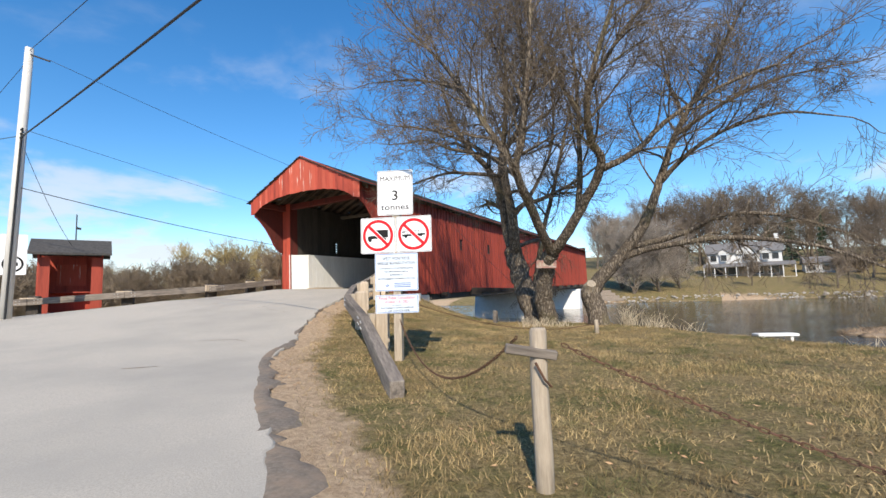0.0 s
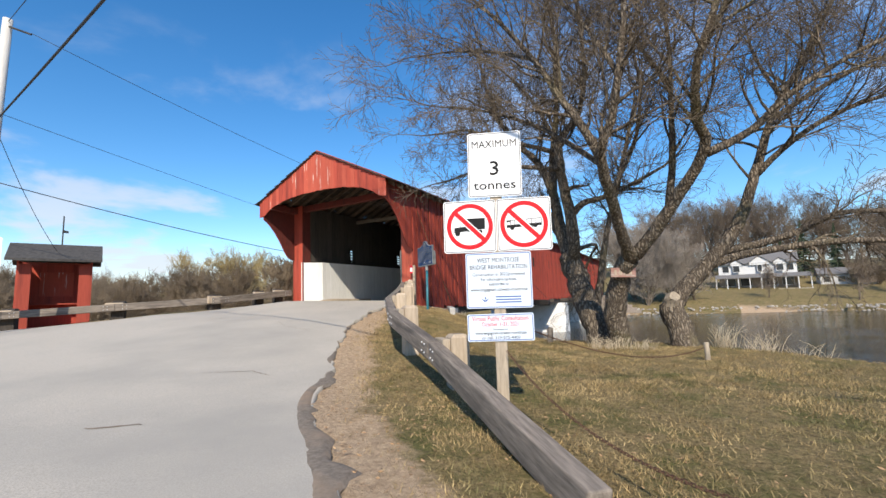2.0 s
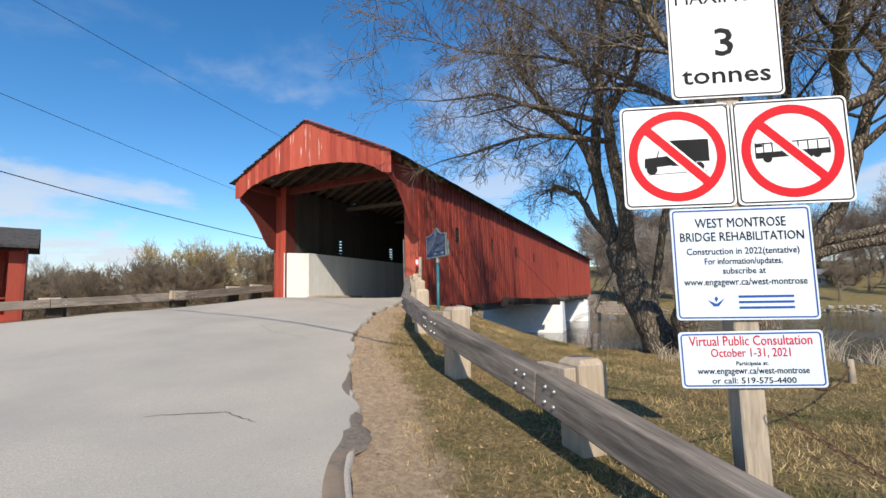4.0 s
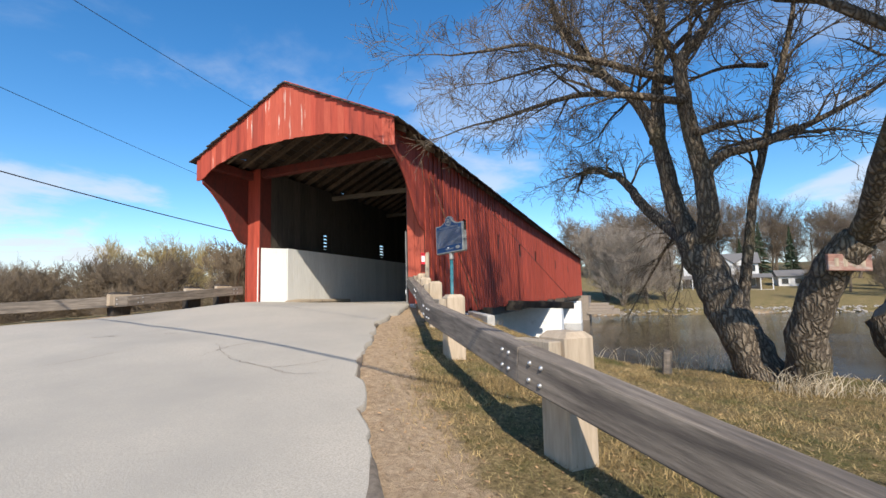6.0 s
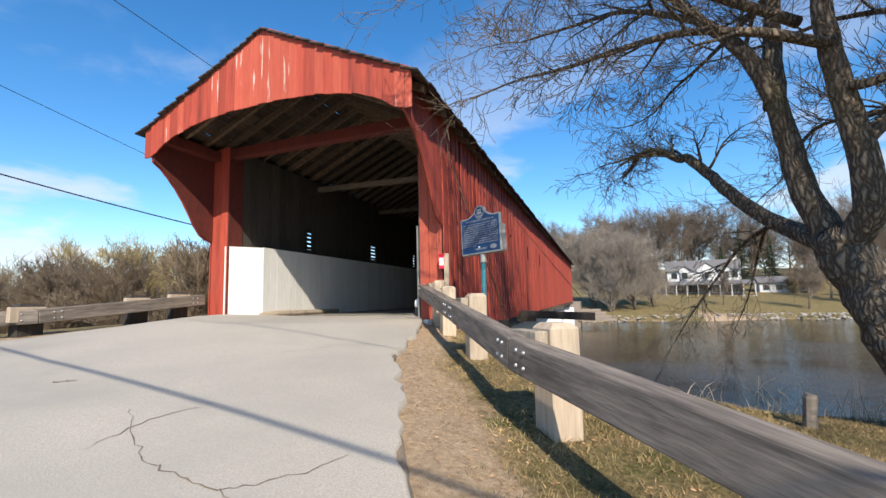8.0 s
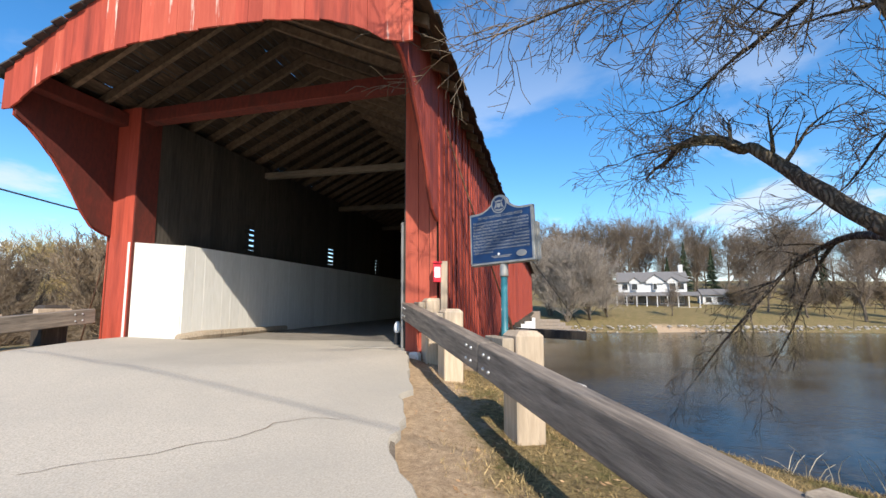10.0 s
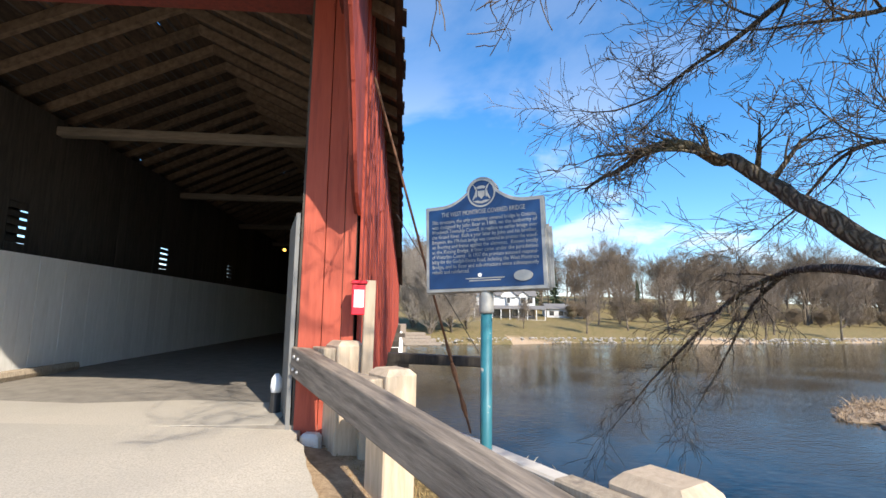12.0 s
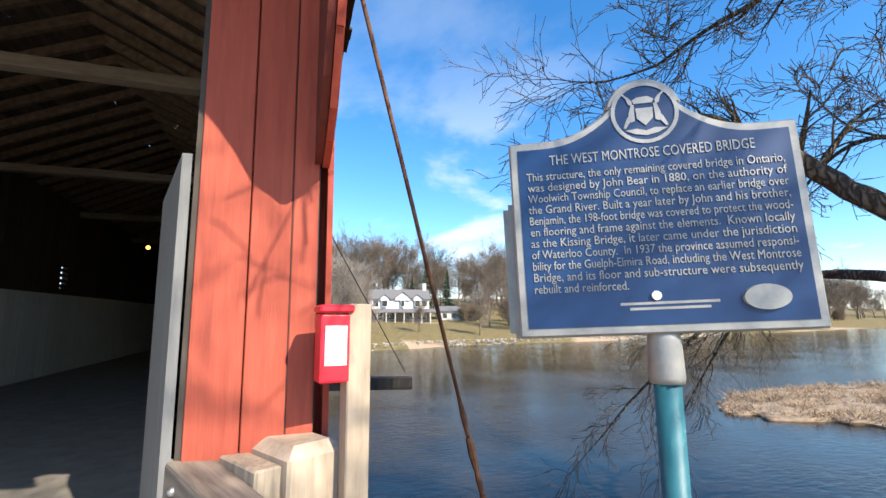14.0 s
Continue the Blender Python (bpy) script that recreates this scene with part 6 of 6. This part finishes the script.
for nm, dims in (("back_wall", (-1.15, 1.15, 0.75, 0.82, 0, 2.35)), ("side_wall", (-1.15, -1.08, -0.75, 0.748, 0, 2.3)), ("side_wall", (1.08, 1.15, -0.75, 0.748, 0, 2.3)), ("front_board", (-1.078, -0.72, -0.75, -0.70, 0, 2.2)), ("front_board", (0.72, 1.078, -0.75, -0.70, 0, 2.2)), ("floor_plate", (-1.078, 1.078, -0.7, 0.745, 0, 0.10)), ("counter", (-1.07, 1.07, 0.2, 0.745, 0.85, 0.9))):
    bm = bmesh.new(); box(bm, *dims)
    part(nm, bm, M_RED, kiosk)
for k in range(9):
    bm = bmesh.new(); x = -1.05 + k * 0.235
    box(bm, x, x + 0.222, 0.722, 0.748, 0.91, 2.3)
    part("wall_board", bm, M_RED, kiosk)
bm = bmesh.new(); box(bm, -0.55, 0.55, 0.69, 0.72, 1.15, 2.0)
part("notice_panel", bm, M_RED_WORN, kiosk, "faded notice panel")
for side in (-1, 1):
    bm = bmesh.new(); prism(bm, [(0, 2.95), (side * 1.25, 2.35), (side * 1.25, 2.27), (0, 2.87)], "x", -1.45, 1.45)
    part("roof_slope", bm, M_SHINGLE, kiosk, "dark shingle roof slope")
bm = bmesh.new(); tube(bm, [(0.1, 0.2, 2.85), (0.1, 0.2, 4.0)], [0.025, 0.025], 8)
part("service_mast", bm, M_WIRE, kiosk)
bm = bmesh.new(); tube(bm, [(0.1, 0.2, 3.45), (0.28, 0.2, 3.42)], [0.05, 0.04], 8)
part("service_head", bm, M_WIRE, kiosk)

sm = pose(-21.6, 7.55, land(-21.6, 7.5), 0, 0, 66)
fs = thing("field_side_sign", "white no-truck sign seen beside the kiosk", "road sign", m=sm)
bm = bmesh.new(); rounded_plate(bm, 0.75, 1.5, 0.04, -0.006, 0.0, 2.35); part("plate", bm, M_SIGNWHITE, fs)
bm = bmesh.new(); ring(bm, 0.30, 0.235, -0.0085, 32, 0, 2.0); part("dark_ring", bm, M_SIGNBLACK, fs)
bm = bmesh.new(); flat(bm, [(-0.14, 1.93), (0.14, 1.93), (0.14, 2.06), (-0.05, 2.06), (-0.14, 2.0)], -0.0085); part("symbol", bm, M_SIGNBLACK, fs)
bm = bmesh.new(); flat(bm, [(-0.02, 2.62), (0.02, 2.62), (0.02, 2.9), (-0.02, 2.9)], -0.0085); part("numeral", bm, M_SIGNBLACK, fs)
bm = bmesh.new(); box(bm, -0.06, 0.06, 0.01, 0.12, -0.3, 3.0); part("post", bm, M_POLE, fs)

# ---- by the portal ----
rod = thing("tie_rod", "rusty steel stay rod with turnbuckle beside the wall", "tie rod")
RA, RB = Vector((-11.47, 17.22, 5.3)), Vector((-10.28, 17.84, 1.42))
bm = bmesh.new(); tube(bm, [RA, RB], [0.014, 0.014], 8); part("bar", bm, M_RUST, rod, smooth=True)
d = (RB - RA).normalized()
for s, r in ((0.74, 0.022), (0.80, 0.030), (0.85, 0.022), (0.90, 0.030)):
    bm = bmesh.new(); c = RA.lerp(RB, s); tube(bm, [c, c + d * 0.10, c + d * 0.22], [r * 0.7, r, r * 0.7], 8); part("turnbuckle", bm, M_RUST, rod)
rod3 = thing("tie_rod", "rusty steel stay rod on the field side wall", "tie rod")
bm = bmesh.new(); tube(bm, [(-17.96, 17.2, 4.6), (-19.9, 18.0, 0.5)], [0.014, 0.014], 8); part("bar", bm, M_RUST, rod3, smooth=True)
rod2 = thing("tie_rod", "thin dark stay rod from wall to outrigger beam", "tie rod")
bm = bmesh.new(); tube(bm, [(-11.3, 23.5, 5.2), (-8.7, 26.6, 1.65)], [0.012, 0.012], 6); part("bar", bm, M_DARKSTEEL, rod2)
bm = bmesh.new(); box(bm, -1.0, 1.5, -0.10, 0.10, -0.9, 0.0)
solid("wing_wall", bevel(bm, 0.02), M_CONCRETE, "weathered concrete wing wall on the river bank", "wall", m=pose(-10.22, 17.55, 1.38, 0, 1, -61))
mk = thing("edge_marker", "small white-topped marker at the portal corner", "marker", m=pose(-12.38, 17.55, 1.66))
bm = bmesh.new(); tube(bm, [(0, 0, -0.02), (0, 0, 0.24)], [0.06, 0.05], 10); part("base", bm, M_WIRE, mk)
bm = bmesh.new(); tube(bm, [(0, 0, 0.23), (0, 0, 0.30), (0, 0, 0.38), (0, 0, 0.43)], [0.045, 0.06, 0.052, 0.02], 12); part("cap", bm, M_SIGNWHITE, mk, "white rounded cap", smooth=True)
bm = bmesh.new(); box(bm, -0.09, 0.09, -0.07, 0.07, -0.3, 0.2)
solid("post_footing", bevel(bm, 0.03), M_WHITE, "white painted block at the foot of the portal post", "block", m=pose(-11.88, 16.90, 1.45, 0, 0, -15))
lamp_far = thing("warning_lamp", "tiny amber lamp glowing inside the dark bridge", "lamp", m=bridge.matrix_basis @ pose(-0.94, 13.4, 3.38))
ml = bpy.data.materials.new("amber_glow"); ml.use_nodes = True
pb = ml.node_tree.nodes["Principled BSDF"]; pb.inputs["Emission Color"].default_value = (1.0, 0.55, 0.08, 1); pb.inputs["Emission Strength"].default_value = 3.0; pb.inputs["Base Color"].default_value = (0.8, 0.4, 0.05, 1)
bm = bmesh.new(); bmesh.ops.create_uvsphere(bm, u_segments=10, v_segments=8, radius=0.06); part("lens", bm, ml, lamp_far)
bm = bmesh.new(); tube(bm, [(0, 0, 0.05), (0, 0, 0.12), (0, 0, 0.82)], [0.05, 0.012, 0.012], 8); part("hanger", bm, M_DARKSTEEL, lamp_far, "dark hanging stem")

# ---- bank: bench, stake, reeds ----
bz = land(2.0, 13.0)
bench = thing("bench", "small white plank bench on the lawn by the river", "bench", m=pose(2.0, 13.0, bz, 0, 0, 20))
bm = bmesh.new(); box(bm, -0.44, 0.44, -0.14, 0.14, 0.36, 0.42); part("seat", bevel(bm, 0.008), M_WHITE, bench)
for x in (-0.3, 0.3):
    bm = bmesh.new(); box(bm, x - 0.03, x + 0.03, -0.1, 0.1, -0.1, 0.358); part("leg", bm, M_WHITE, bench)
bm = bmesh.new(); tube(bm, [(0, 0, -0.6), (0, 0, 0.40), (0.01, 0, 0.45)], [0.09, 0.085, 0.07], 10, 0.05)
solid("old_stake", bm, M_TIMBER, "short weathered round stake at the water's edge", "stake", m=pose(-5.8, 15.35, land(-5.8, 15.35) , 4, 3, 0))


def reed_clump(x, y, n, h, spread_r, seed, lean=0.25):
    rnd = random.Random(seed)
    w = Wood()
    for k in range(n):
        a, r = rnd.uniform(0, 6.283), spread_r * math.sqrt(rnd.random())
        p = Vector((r * math.cos(a), r * math.sin(a), -0.1))
        d = Vector((rnd.gauss(0, lean), rnd.gauss(0, lean), 1)).normalized()
        L = h * rnd.uniform(0.4, 1.1)
        bend = Vector((rnd.gauss(0, 0.25), rnd.gauss(0, 0.25), -0.1 * rnd.random()))
        w.tube([p, p + d * L * 0.5, p + (d + bend * 0.5) * L * 0.8, p + (d + bend) * L], [0.006, 0.005, 0.004, 0.002], 3)
    ob = new("reed_clump", w.mesh("reed_clump", M_REED, False))
    ob.location = (x, y, land(x, y))
    return tagged(ob, "clump of pale dry reeds at the water's edge", "reeds", "reeds on the bank", "stuff")


for k, (x, y, n, h, r) in enumerate(((-1.3, 14.9, 70, 0.75, 0.25), (-0.6, 14.6, 80, 0.75, 0.35), (0.2, 14.0, 30, 0.6, 0.4), (-4.0, 14.0, 130, 0.45, 0.45), (-3.2, 13.9, 60, 0.35, 0.4), (-5.6, 16.4, 45, 0.7, 0.6), (-6.9, 16.7, 18, 0.5, 0.4), (-4.7, 16.0, 40, 0.6, 0.4), (3.0, 11.2, 14, 0.45, 0.5), (-9.9, 17.4, 50, 0.3, 0.4))):
    reed_clump(x, y, n, h, r, 300 + k)

# the reedy islet in the river: a low uneven mound under matted reeds
ISLET = Vector((16.5, 30.6, WATER))


def islet_edge(a):
    return 1.0 + 0.22 * noise.noise(Vector((2 * math.cos(a), 2 * math.sin(a), 4))) + 0.12 * noise.noise(Vector((6 * math.cos(a), 6 * math.sin(a), 8)))


bm = bmesh.new()
bmesh.ops.create_icosphere(bm, subdivisions=5, radius=1.0)
for v in bm.verts:
    k = islet_edge(math.atan2(v.co.y, v.co.x))
    lump = 0.16 * noise.noise(Vector((v.co.x * 5, v.co.y * 5, 1)))
    v.co = Vector((v.co.x * 8.6 * k, v.co.y * 4.6 * k, v.co.z * 0.35 + (lump if v.co.z > 0 else 0)))
solid("islet", bm, M_ISLETREED, "low muddy islet in the river covered in dry reeds", "islet", m=pose(ISLET.x, ISLET.y, WATER), smooth=True)
w = Wood(); r2 = random.Random(77)
for k in range(9000):
    a, r = r2.uniform(0, 6.283), math.sqrt(r2.random())
    e = islet_edge(a) * r
    x, y = 8.5 * e * math.cos(a), 4.5 * e * math.sin(a)
    tall = 0.35 + 0.9 * max(0.0, noise.noise(Vector((x * 0.5, y * 0.5, 6))) + 0.15)
    p = Vector((ISLET.x + x, ISLET.y + y, WATER + 0.30 * math.sqrt(max(0.0, 1 - r * r)) - 0.05))
    d = Vector((r2.gauss(0, 0.7), r2.gauss(0, 0.7), 0.75)).normalized() * r2.uniform(0.4, 1.0) * tall
    w.tube([p, p + d * 0.6, p + d + Vector((0, 0, -0.12 * tall))], [0.014, 0.011, 0.004], 3)
tagged(new("islet_reed", w.mesh("islet_reed", M_ISLETREED, False)), "flattened dry straw-coloured reeds on the islet", "reeds", kind="stuff")

# stones along the far shore and the near bank
bm_v, bm_f = [], []
r2 = random.Random(88)
base = bmesh.new(); bmesh.ops.create_icosphere(base, subdivisions=1, radius=1.0)
bv = [v.co.copy() for v in base.verts]; bf = [[v.index for v in f.verts] for f in base.faces]; base.free()
for k in range(1000):
    x = -25 + 130 * r2.random()
    yy = 81 + 0.25 * max(-20, x) + 1.5 * math.sin(x * 0.07) + r2.uniform(1.0, 4.2)
    s = r2.uniform(0.08, 0.28)
    z = land(x, yy)
    o = len(bm_v)
    k3 = Vector((r2.uniform(0.7, 1.4), r2.uniform(0.7, 1.4), r2.uniform(0.5, 0.9)))
    for c in bv:
        bm_v.append((x + c.x * s * k3.x * r2.uniform(0.85, 1.15), yy + c.y * s * k3.y, z + c.z * s * k3.z))
    bm_f += [tuple(o + i for i in f) for f in bf]
me = bpy.data.meshes.new("shore_stone"); me.from_pydata(bm_v, [], bm_f); me.materials.append(M_STONE)
tagged(new("shore_stone", me), "pale riprap stones along the far shore", "stones", kind="stuff")

# ---- across the river ----
def window(parent, x, y, z, w, h, depth=0.06):
    bm = bmesh.new(); box(bm, x - w / 2, x + w / 2, y - 0.03, y - 0.004, z, z + h)
    win = part("window", bm, M_GLASS, parent, "dark window")
    for dims in ((x - w / 2 - 0.08, x - w / 2, z - 0.08, z + h + 0.08), (x + w / 2, x + w / 2 + 0.08, z - 0.08, z + h + 0.08), (x - w / 2, x + w / 2, z + h, z + h + 0.08), (x - w / 2, x + w / 2, z - 0.08, z)):
        bm = bmesh.new(); box(bm, dims[0], dims[1], y - depth - 0.03, y - 0.004, dims[2], dims[3])
        part("window_frame", bm, M_HOUSEWHITE, win)


def big_house():
    x0, y0 = 14.0, 121.5
    h = thing("farmhouse", "white two-storey house with grey roof, dormers and veranda", "house", m=pose(x0, y0, land(x0, y0) - 0.1, 0, 0, -8) @ Matrix.Diagonal((1.08, 1.08, 1.08, 1)))
    bm = bmesh.new(); box(bm, -6.6, 6.6, 0, 7, -1, 2.9); part("ground_floor", bm, M_STONEWALL, h, "brown stone ground floor")
    bm = bmesh.new(); box(bm, -6.6, 6.6, 0, 7, 2.902, 5.3); part("upper_floor", bm, M_HOUSEWHITE, h)
    bm = bmesh.new(); prism(bm, [(-0.5, 5.2), (3.5, 7.6), (7.5, 5.2)], "x", -7.0, 7.0); part("roof", bm, M_HOUSEROOF, h)
    for x, w, top in ((0.6, 3.4, 6.9), (-3.4, 1.9, 6.3), (3.9, 1.9, 6.3)):
        bm = bmesh.new(); prism(bm, [(x - w / 2, 4.9), (x + w / 2, 4.9), (x + w / 2, 5.5), (x, top - 0.25), (x - w / 2, 5.5)], "y", -0.45, 2.5); dm = part("gable_front", bm, M_HOUSEWHITE, h)
        for s in (-1, 1):
            bm = bmesh.new(); prism(bm, [(x, top), (x + s * (w / 2 + 0.25), 5.42), (x + s * (w / 2 + 0.25), 5.28), (x, top - 0.16)], "y", -0.7, 2.6); part("gable_roof", bm, M_HOUSEROOF, h)
    for x in (-5.3, -3.4, 0.6, 3.9, 5.5):
        window(h, x, -0.46 if x in (-3.4, 0.6, 3.9) else 0, 3.6, 1.1 if x != 0.6 else 0.7, 1.25)
    bm = bmesh.new(); prism(bm, [(-2.6, 2.35), (0.0, 3.1), (0.0, 2.9), (-2.6, 2.2)], "x", -7.2, 8.6); part("veranda_roof", bm, M_HOUSEROOF, h)
    for k in range(9):
        bm = bmesh.new(); x = -7.0 + k * 1.93; box(bm, x - 0.08, x + 0.08, -2.5, -2.34, -0.2, 2.25); part("veranda_post", bm, M_HOUSEWHITE, h)
    bm = bmesh.new(); box(bm, -7.2, 8.6, -2.7, -0.02, -1.2, -0.05); part("veranda_floor", bm, M_CONCRETE, h)
    for x in (-4.6, -1.9, 2.4, 5.0):
        window(h, x, 0, 0.7, 1.8, 1.5)
    bm = bmesh.new(); box(bm, 5.6, 6.4, 3.1, 3.9, 6.5, 9.0); part("chimney", bm, M_HOUSEWHITE, h, "white chimney")


def bungalow(x, y, turn, w, label):
    h = thing("bungalow", label, "house", "houses across the river", pose(x, y, land(x, y) - 0.1, 0, 0, turn))
    bm = bmesh.new(); box(bm, -w / 2, w / 2, 0, 6, -1, 2.7); part("wall", bm, M_HOUSEWHITE, h)
    bm = bmesh.new(); prism(bm, [(-0.6, 2.6), (3, 4.1), (6.6, 2.6)], "x", -w / 2 - 0.4, w / 2 + 0.4); part("roof", bm, M_HOUSEROOF, h)
    for k in range(4):
        window(h, -w / 2 + w * (k + 0.5) / 4, 0, 0.9, 1.2, 1.2)


big_house()
bungalow(31.0, 127, -6, 9.5, "low white bungalow with shallow grey roof")
bm = bmesh.new(); box(bm, -4.5, 4.2, -1, 4, -3, 1.6)
solid("far_abutment", bm, M_STONEWALL, "concrete abutment where the bridge meets far bank", "abutment", m=pose(X0, 67.2, 0.2))
for k in range(4):
    bm = bmesh.new(); box(bm, 0, 4.4 - 0.6 * k, 0, 0.5, 0, 0.35)
    solid("retaining_timber", bevel(bm, 0.03), M_STONEWALL, "stacked brown retaining block by the far abutment", "wall", "retaining blocks", m=pose(X0 + 4.0, 66 + 0.6 * k, -0.6 + 0.36 * k, 0, 0, 4))

# ---- wear on the road ----
def crack(pts, w, seed):
    rnd = random.Random(seed)
    P = smooth_path([(x, y, 0) for x, y in pts], 7)
    bm = bmesh.new(); prev = None
    for i, p in enumerate(P):
        p = p + Vector((rnd.uniform(-1, 1), rnd.uniform(-1, 1), 0)) * 0.03
        d = (P[min(i + 1, len(P) - 1)] - P[max(i - 1, 0)]).normalized(); s = Vector((-d.y, d.x, 0)) * w * rnd.uniform(0.4, 1.2) * (0.3 + 0.7 * math.sin(math.pi * (i + 0.5) / len(P)))
        z = road_z(p.x, p.y) + 0.004
        cur = (bm.verts.new((p.x + s.x, p.y + s.y, z)), bm.verts.new((p.x - s.x, p.y - s.y, z)))
        if prev: bm.faces.new((prev[0], prev[1], cur[1], cur[0]))
        prev = cur
    return solid("road_crack", bm, M_ROADEDGE, "dark crack in the pale asphalt", "crack", "road cracks", "structure")


bpy.context.view_layer.update()
_road = bpy.data.objects["road"]


def road_z(x, y):
    hit, p, _, _ = _road.ray_cast(Vector((x, y, 10)), Vector((0, 0, -1)))
    return p.z if hit else road_height(x, y)


crack([(-12.0, 10.5), (-11.3, 10.05), (-10.9, 9.9), (-10.45, 9.86), (-10.2, 10.1), (-10.0, 10.5)], 0.007, 1)
crack([(-10.45, 9.86), (-10.1, 9.75), (-9.8, 9.9)], 0.006, 2)
crack([(-11.6, 9.9), (-11.65, 10.4), (-11.5, 10.9)], 0.006, 3)
crack([(-13.4, 8.6), (-13.0, 9.3), (-12.9, 10.0)], 0.005, 4)
crack([(-12.9, 12.2), (-12.2, 12.9), (-11.9, 13.5), (-11.4, 13.7)], 0.006, 5)
crack([(-9.0, 6.2), (-8.4, 6.6), (-7.9, 6.5)], 0.012, 6)
crack([(-14.6, 10.4), (-14.3, 10.6)], 0.035, 7)
crack([(-13.6, 10.9), (-13.4, 11.0)], 0.03, 8)
crack([(-7.6, 4.0), (-7.2, 4.3)], 0.03, 9)

# the dark crumbled edge of the asphalt
verts, faces = [], []
L = smooth_path([(x, y, 0) for x, y in ROAD_R], 30)
cum = 0
for i, p in enumerate(L):
    d = (L[min(i + 1, len(L) - 1)] - L[max(i - 1, 0)]).normalized(); s = Vector((d.y, -d.x, 0))
    wi = 0.16 + 0.50 * noise.noise(Vector((p.x * 1.1, p.y * 1.1, 2))) + 0.26 * noise.noise(Vector((p.x * 4, p.y * 4, 4)))
    wi = max(0.05, wi)
    wi *= max(0.02, 1 - max(0, p.y - 5.2) * 0.3)
    for k in range(6):
        q = p + s * (-0.14 + (wi + 0.14) * k / 5)
        verts.append((q.x, q.y, max(land(q.x, q.y), 0) + 0.012 - (0.03 if k in (0, 5) else 0)))
for i in range(len(L) - 1):
    for k in range(5):
        a = i * 6 + k
        faces.append((a, a + 1, a + 7, a + 6))
me = bpy.data.meshes.new("road_edge"); me.from_pydata(verts, [], faces); me.materials.append(M_ROADEDGE)
me.polygons.foreach_set("use_smooth", [True] * len(faces))
tagged(new("road_edge", me), "dark crumbled asphalt edge along the verge", "road edge", kind="structure")

# ---- turf and litter ----
r2 = random.Random(99)
verts, faces = [], []
n_done = 0
while n_done < 420000:
    u = r2.random()
    x = r2.uniform(-12, 5) if u < 0.8 else r2.uniform(-12, -6)
    y = r2.uniform(0.5, 17)
    dr = -seg_dist(x, y, ROAD_R)
    n_done += 1
    if dr < 0.22 + r2.random() * 0.75 or seg_dist(x, y, CREST) > 0.8:
        continue
    tuft = noise.noise(Vector((x * 0.9, y * 0.9, 1))) + 0.9 * noise.noise(Vector((x * 6, y * 6, 2)))
    if tuft < -0.05 and r2.random() < 0.75:
        continue
    z = land(x, y)
    h = r2.uniform(0.015, 0.05) * (1.0 + max(0.0, tuft)); a = r2.uniform(0, 6.283); c, s = math.cos(a), math.sin(a)
    lx, ly = r2.gauss(0, 0.04), r2.gauss(0, 0.04); w = 0.0045
    o = len(verts)
    verts += [(x - c * w, y - s * w, z - 0.008), (x + c * w, y + s * w, z - 0.008), (x + lx, y + ly, z + h)]
    faces.append((o, o + 1, o + 2))
me = bpy.data.meshes.new("grass"); me.from_pydata(verts, [], faces); me.materials.append(M_GRASS)
tagged(new("grass", me), "short dry grass with green patches on the lawn", "grass", kind="stuff")
verts, faces = [], []
for k in range(9000):
    t = r2.random()
    if k < 6000:
        x, y = r2.uniform(-12, -4), r2.uniform(4, 17)
        dr = -seg_dist(x, y, ROAD_R)
        if not 0.1 < dr < 1.8: continue
    else:
        x, y = r2.uniform(-10, 5), r2.uniform(2, 16)
        if -seg_dist(x, y, ROAD_R) < 0.5: continue
    z = land(x, y) + 0.006; a = r2.uniform(0, 6.283); s = r2.uniform(0.008, 0.03)
    c, n = math.cos(a) * s, math.sin(a) * s; o = len(verts)
    verts += [(x - c, y - n, z), (x + n * 0.4, y - c * 0.4, z + r2.uniform(0, 0.012)), (x + c, y + n, z + r2.uniform(0, 0.015)), (x - n * 0.4, y + c * 0.4, z)]
    faces.append((o, o + 1, o + 2, o + 3))
me = bpy.data.meshes.new("leaf_litter"); me.from_pydata(verts, [], faces); me.materials.append(M_LEAFLITTER)
tagged(new("leaf_litter", me), "dead leaves and bark scraps along the verge", "leaf litter", kind="stuff")
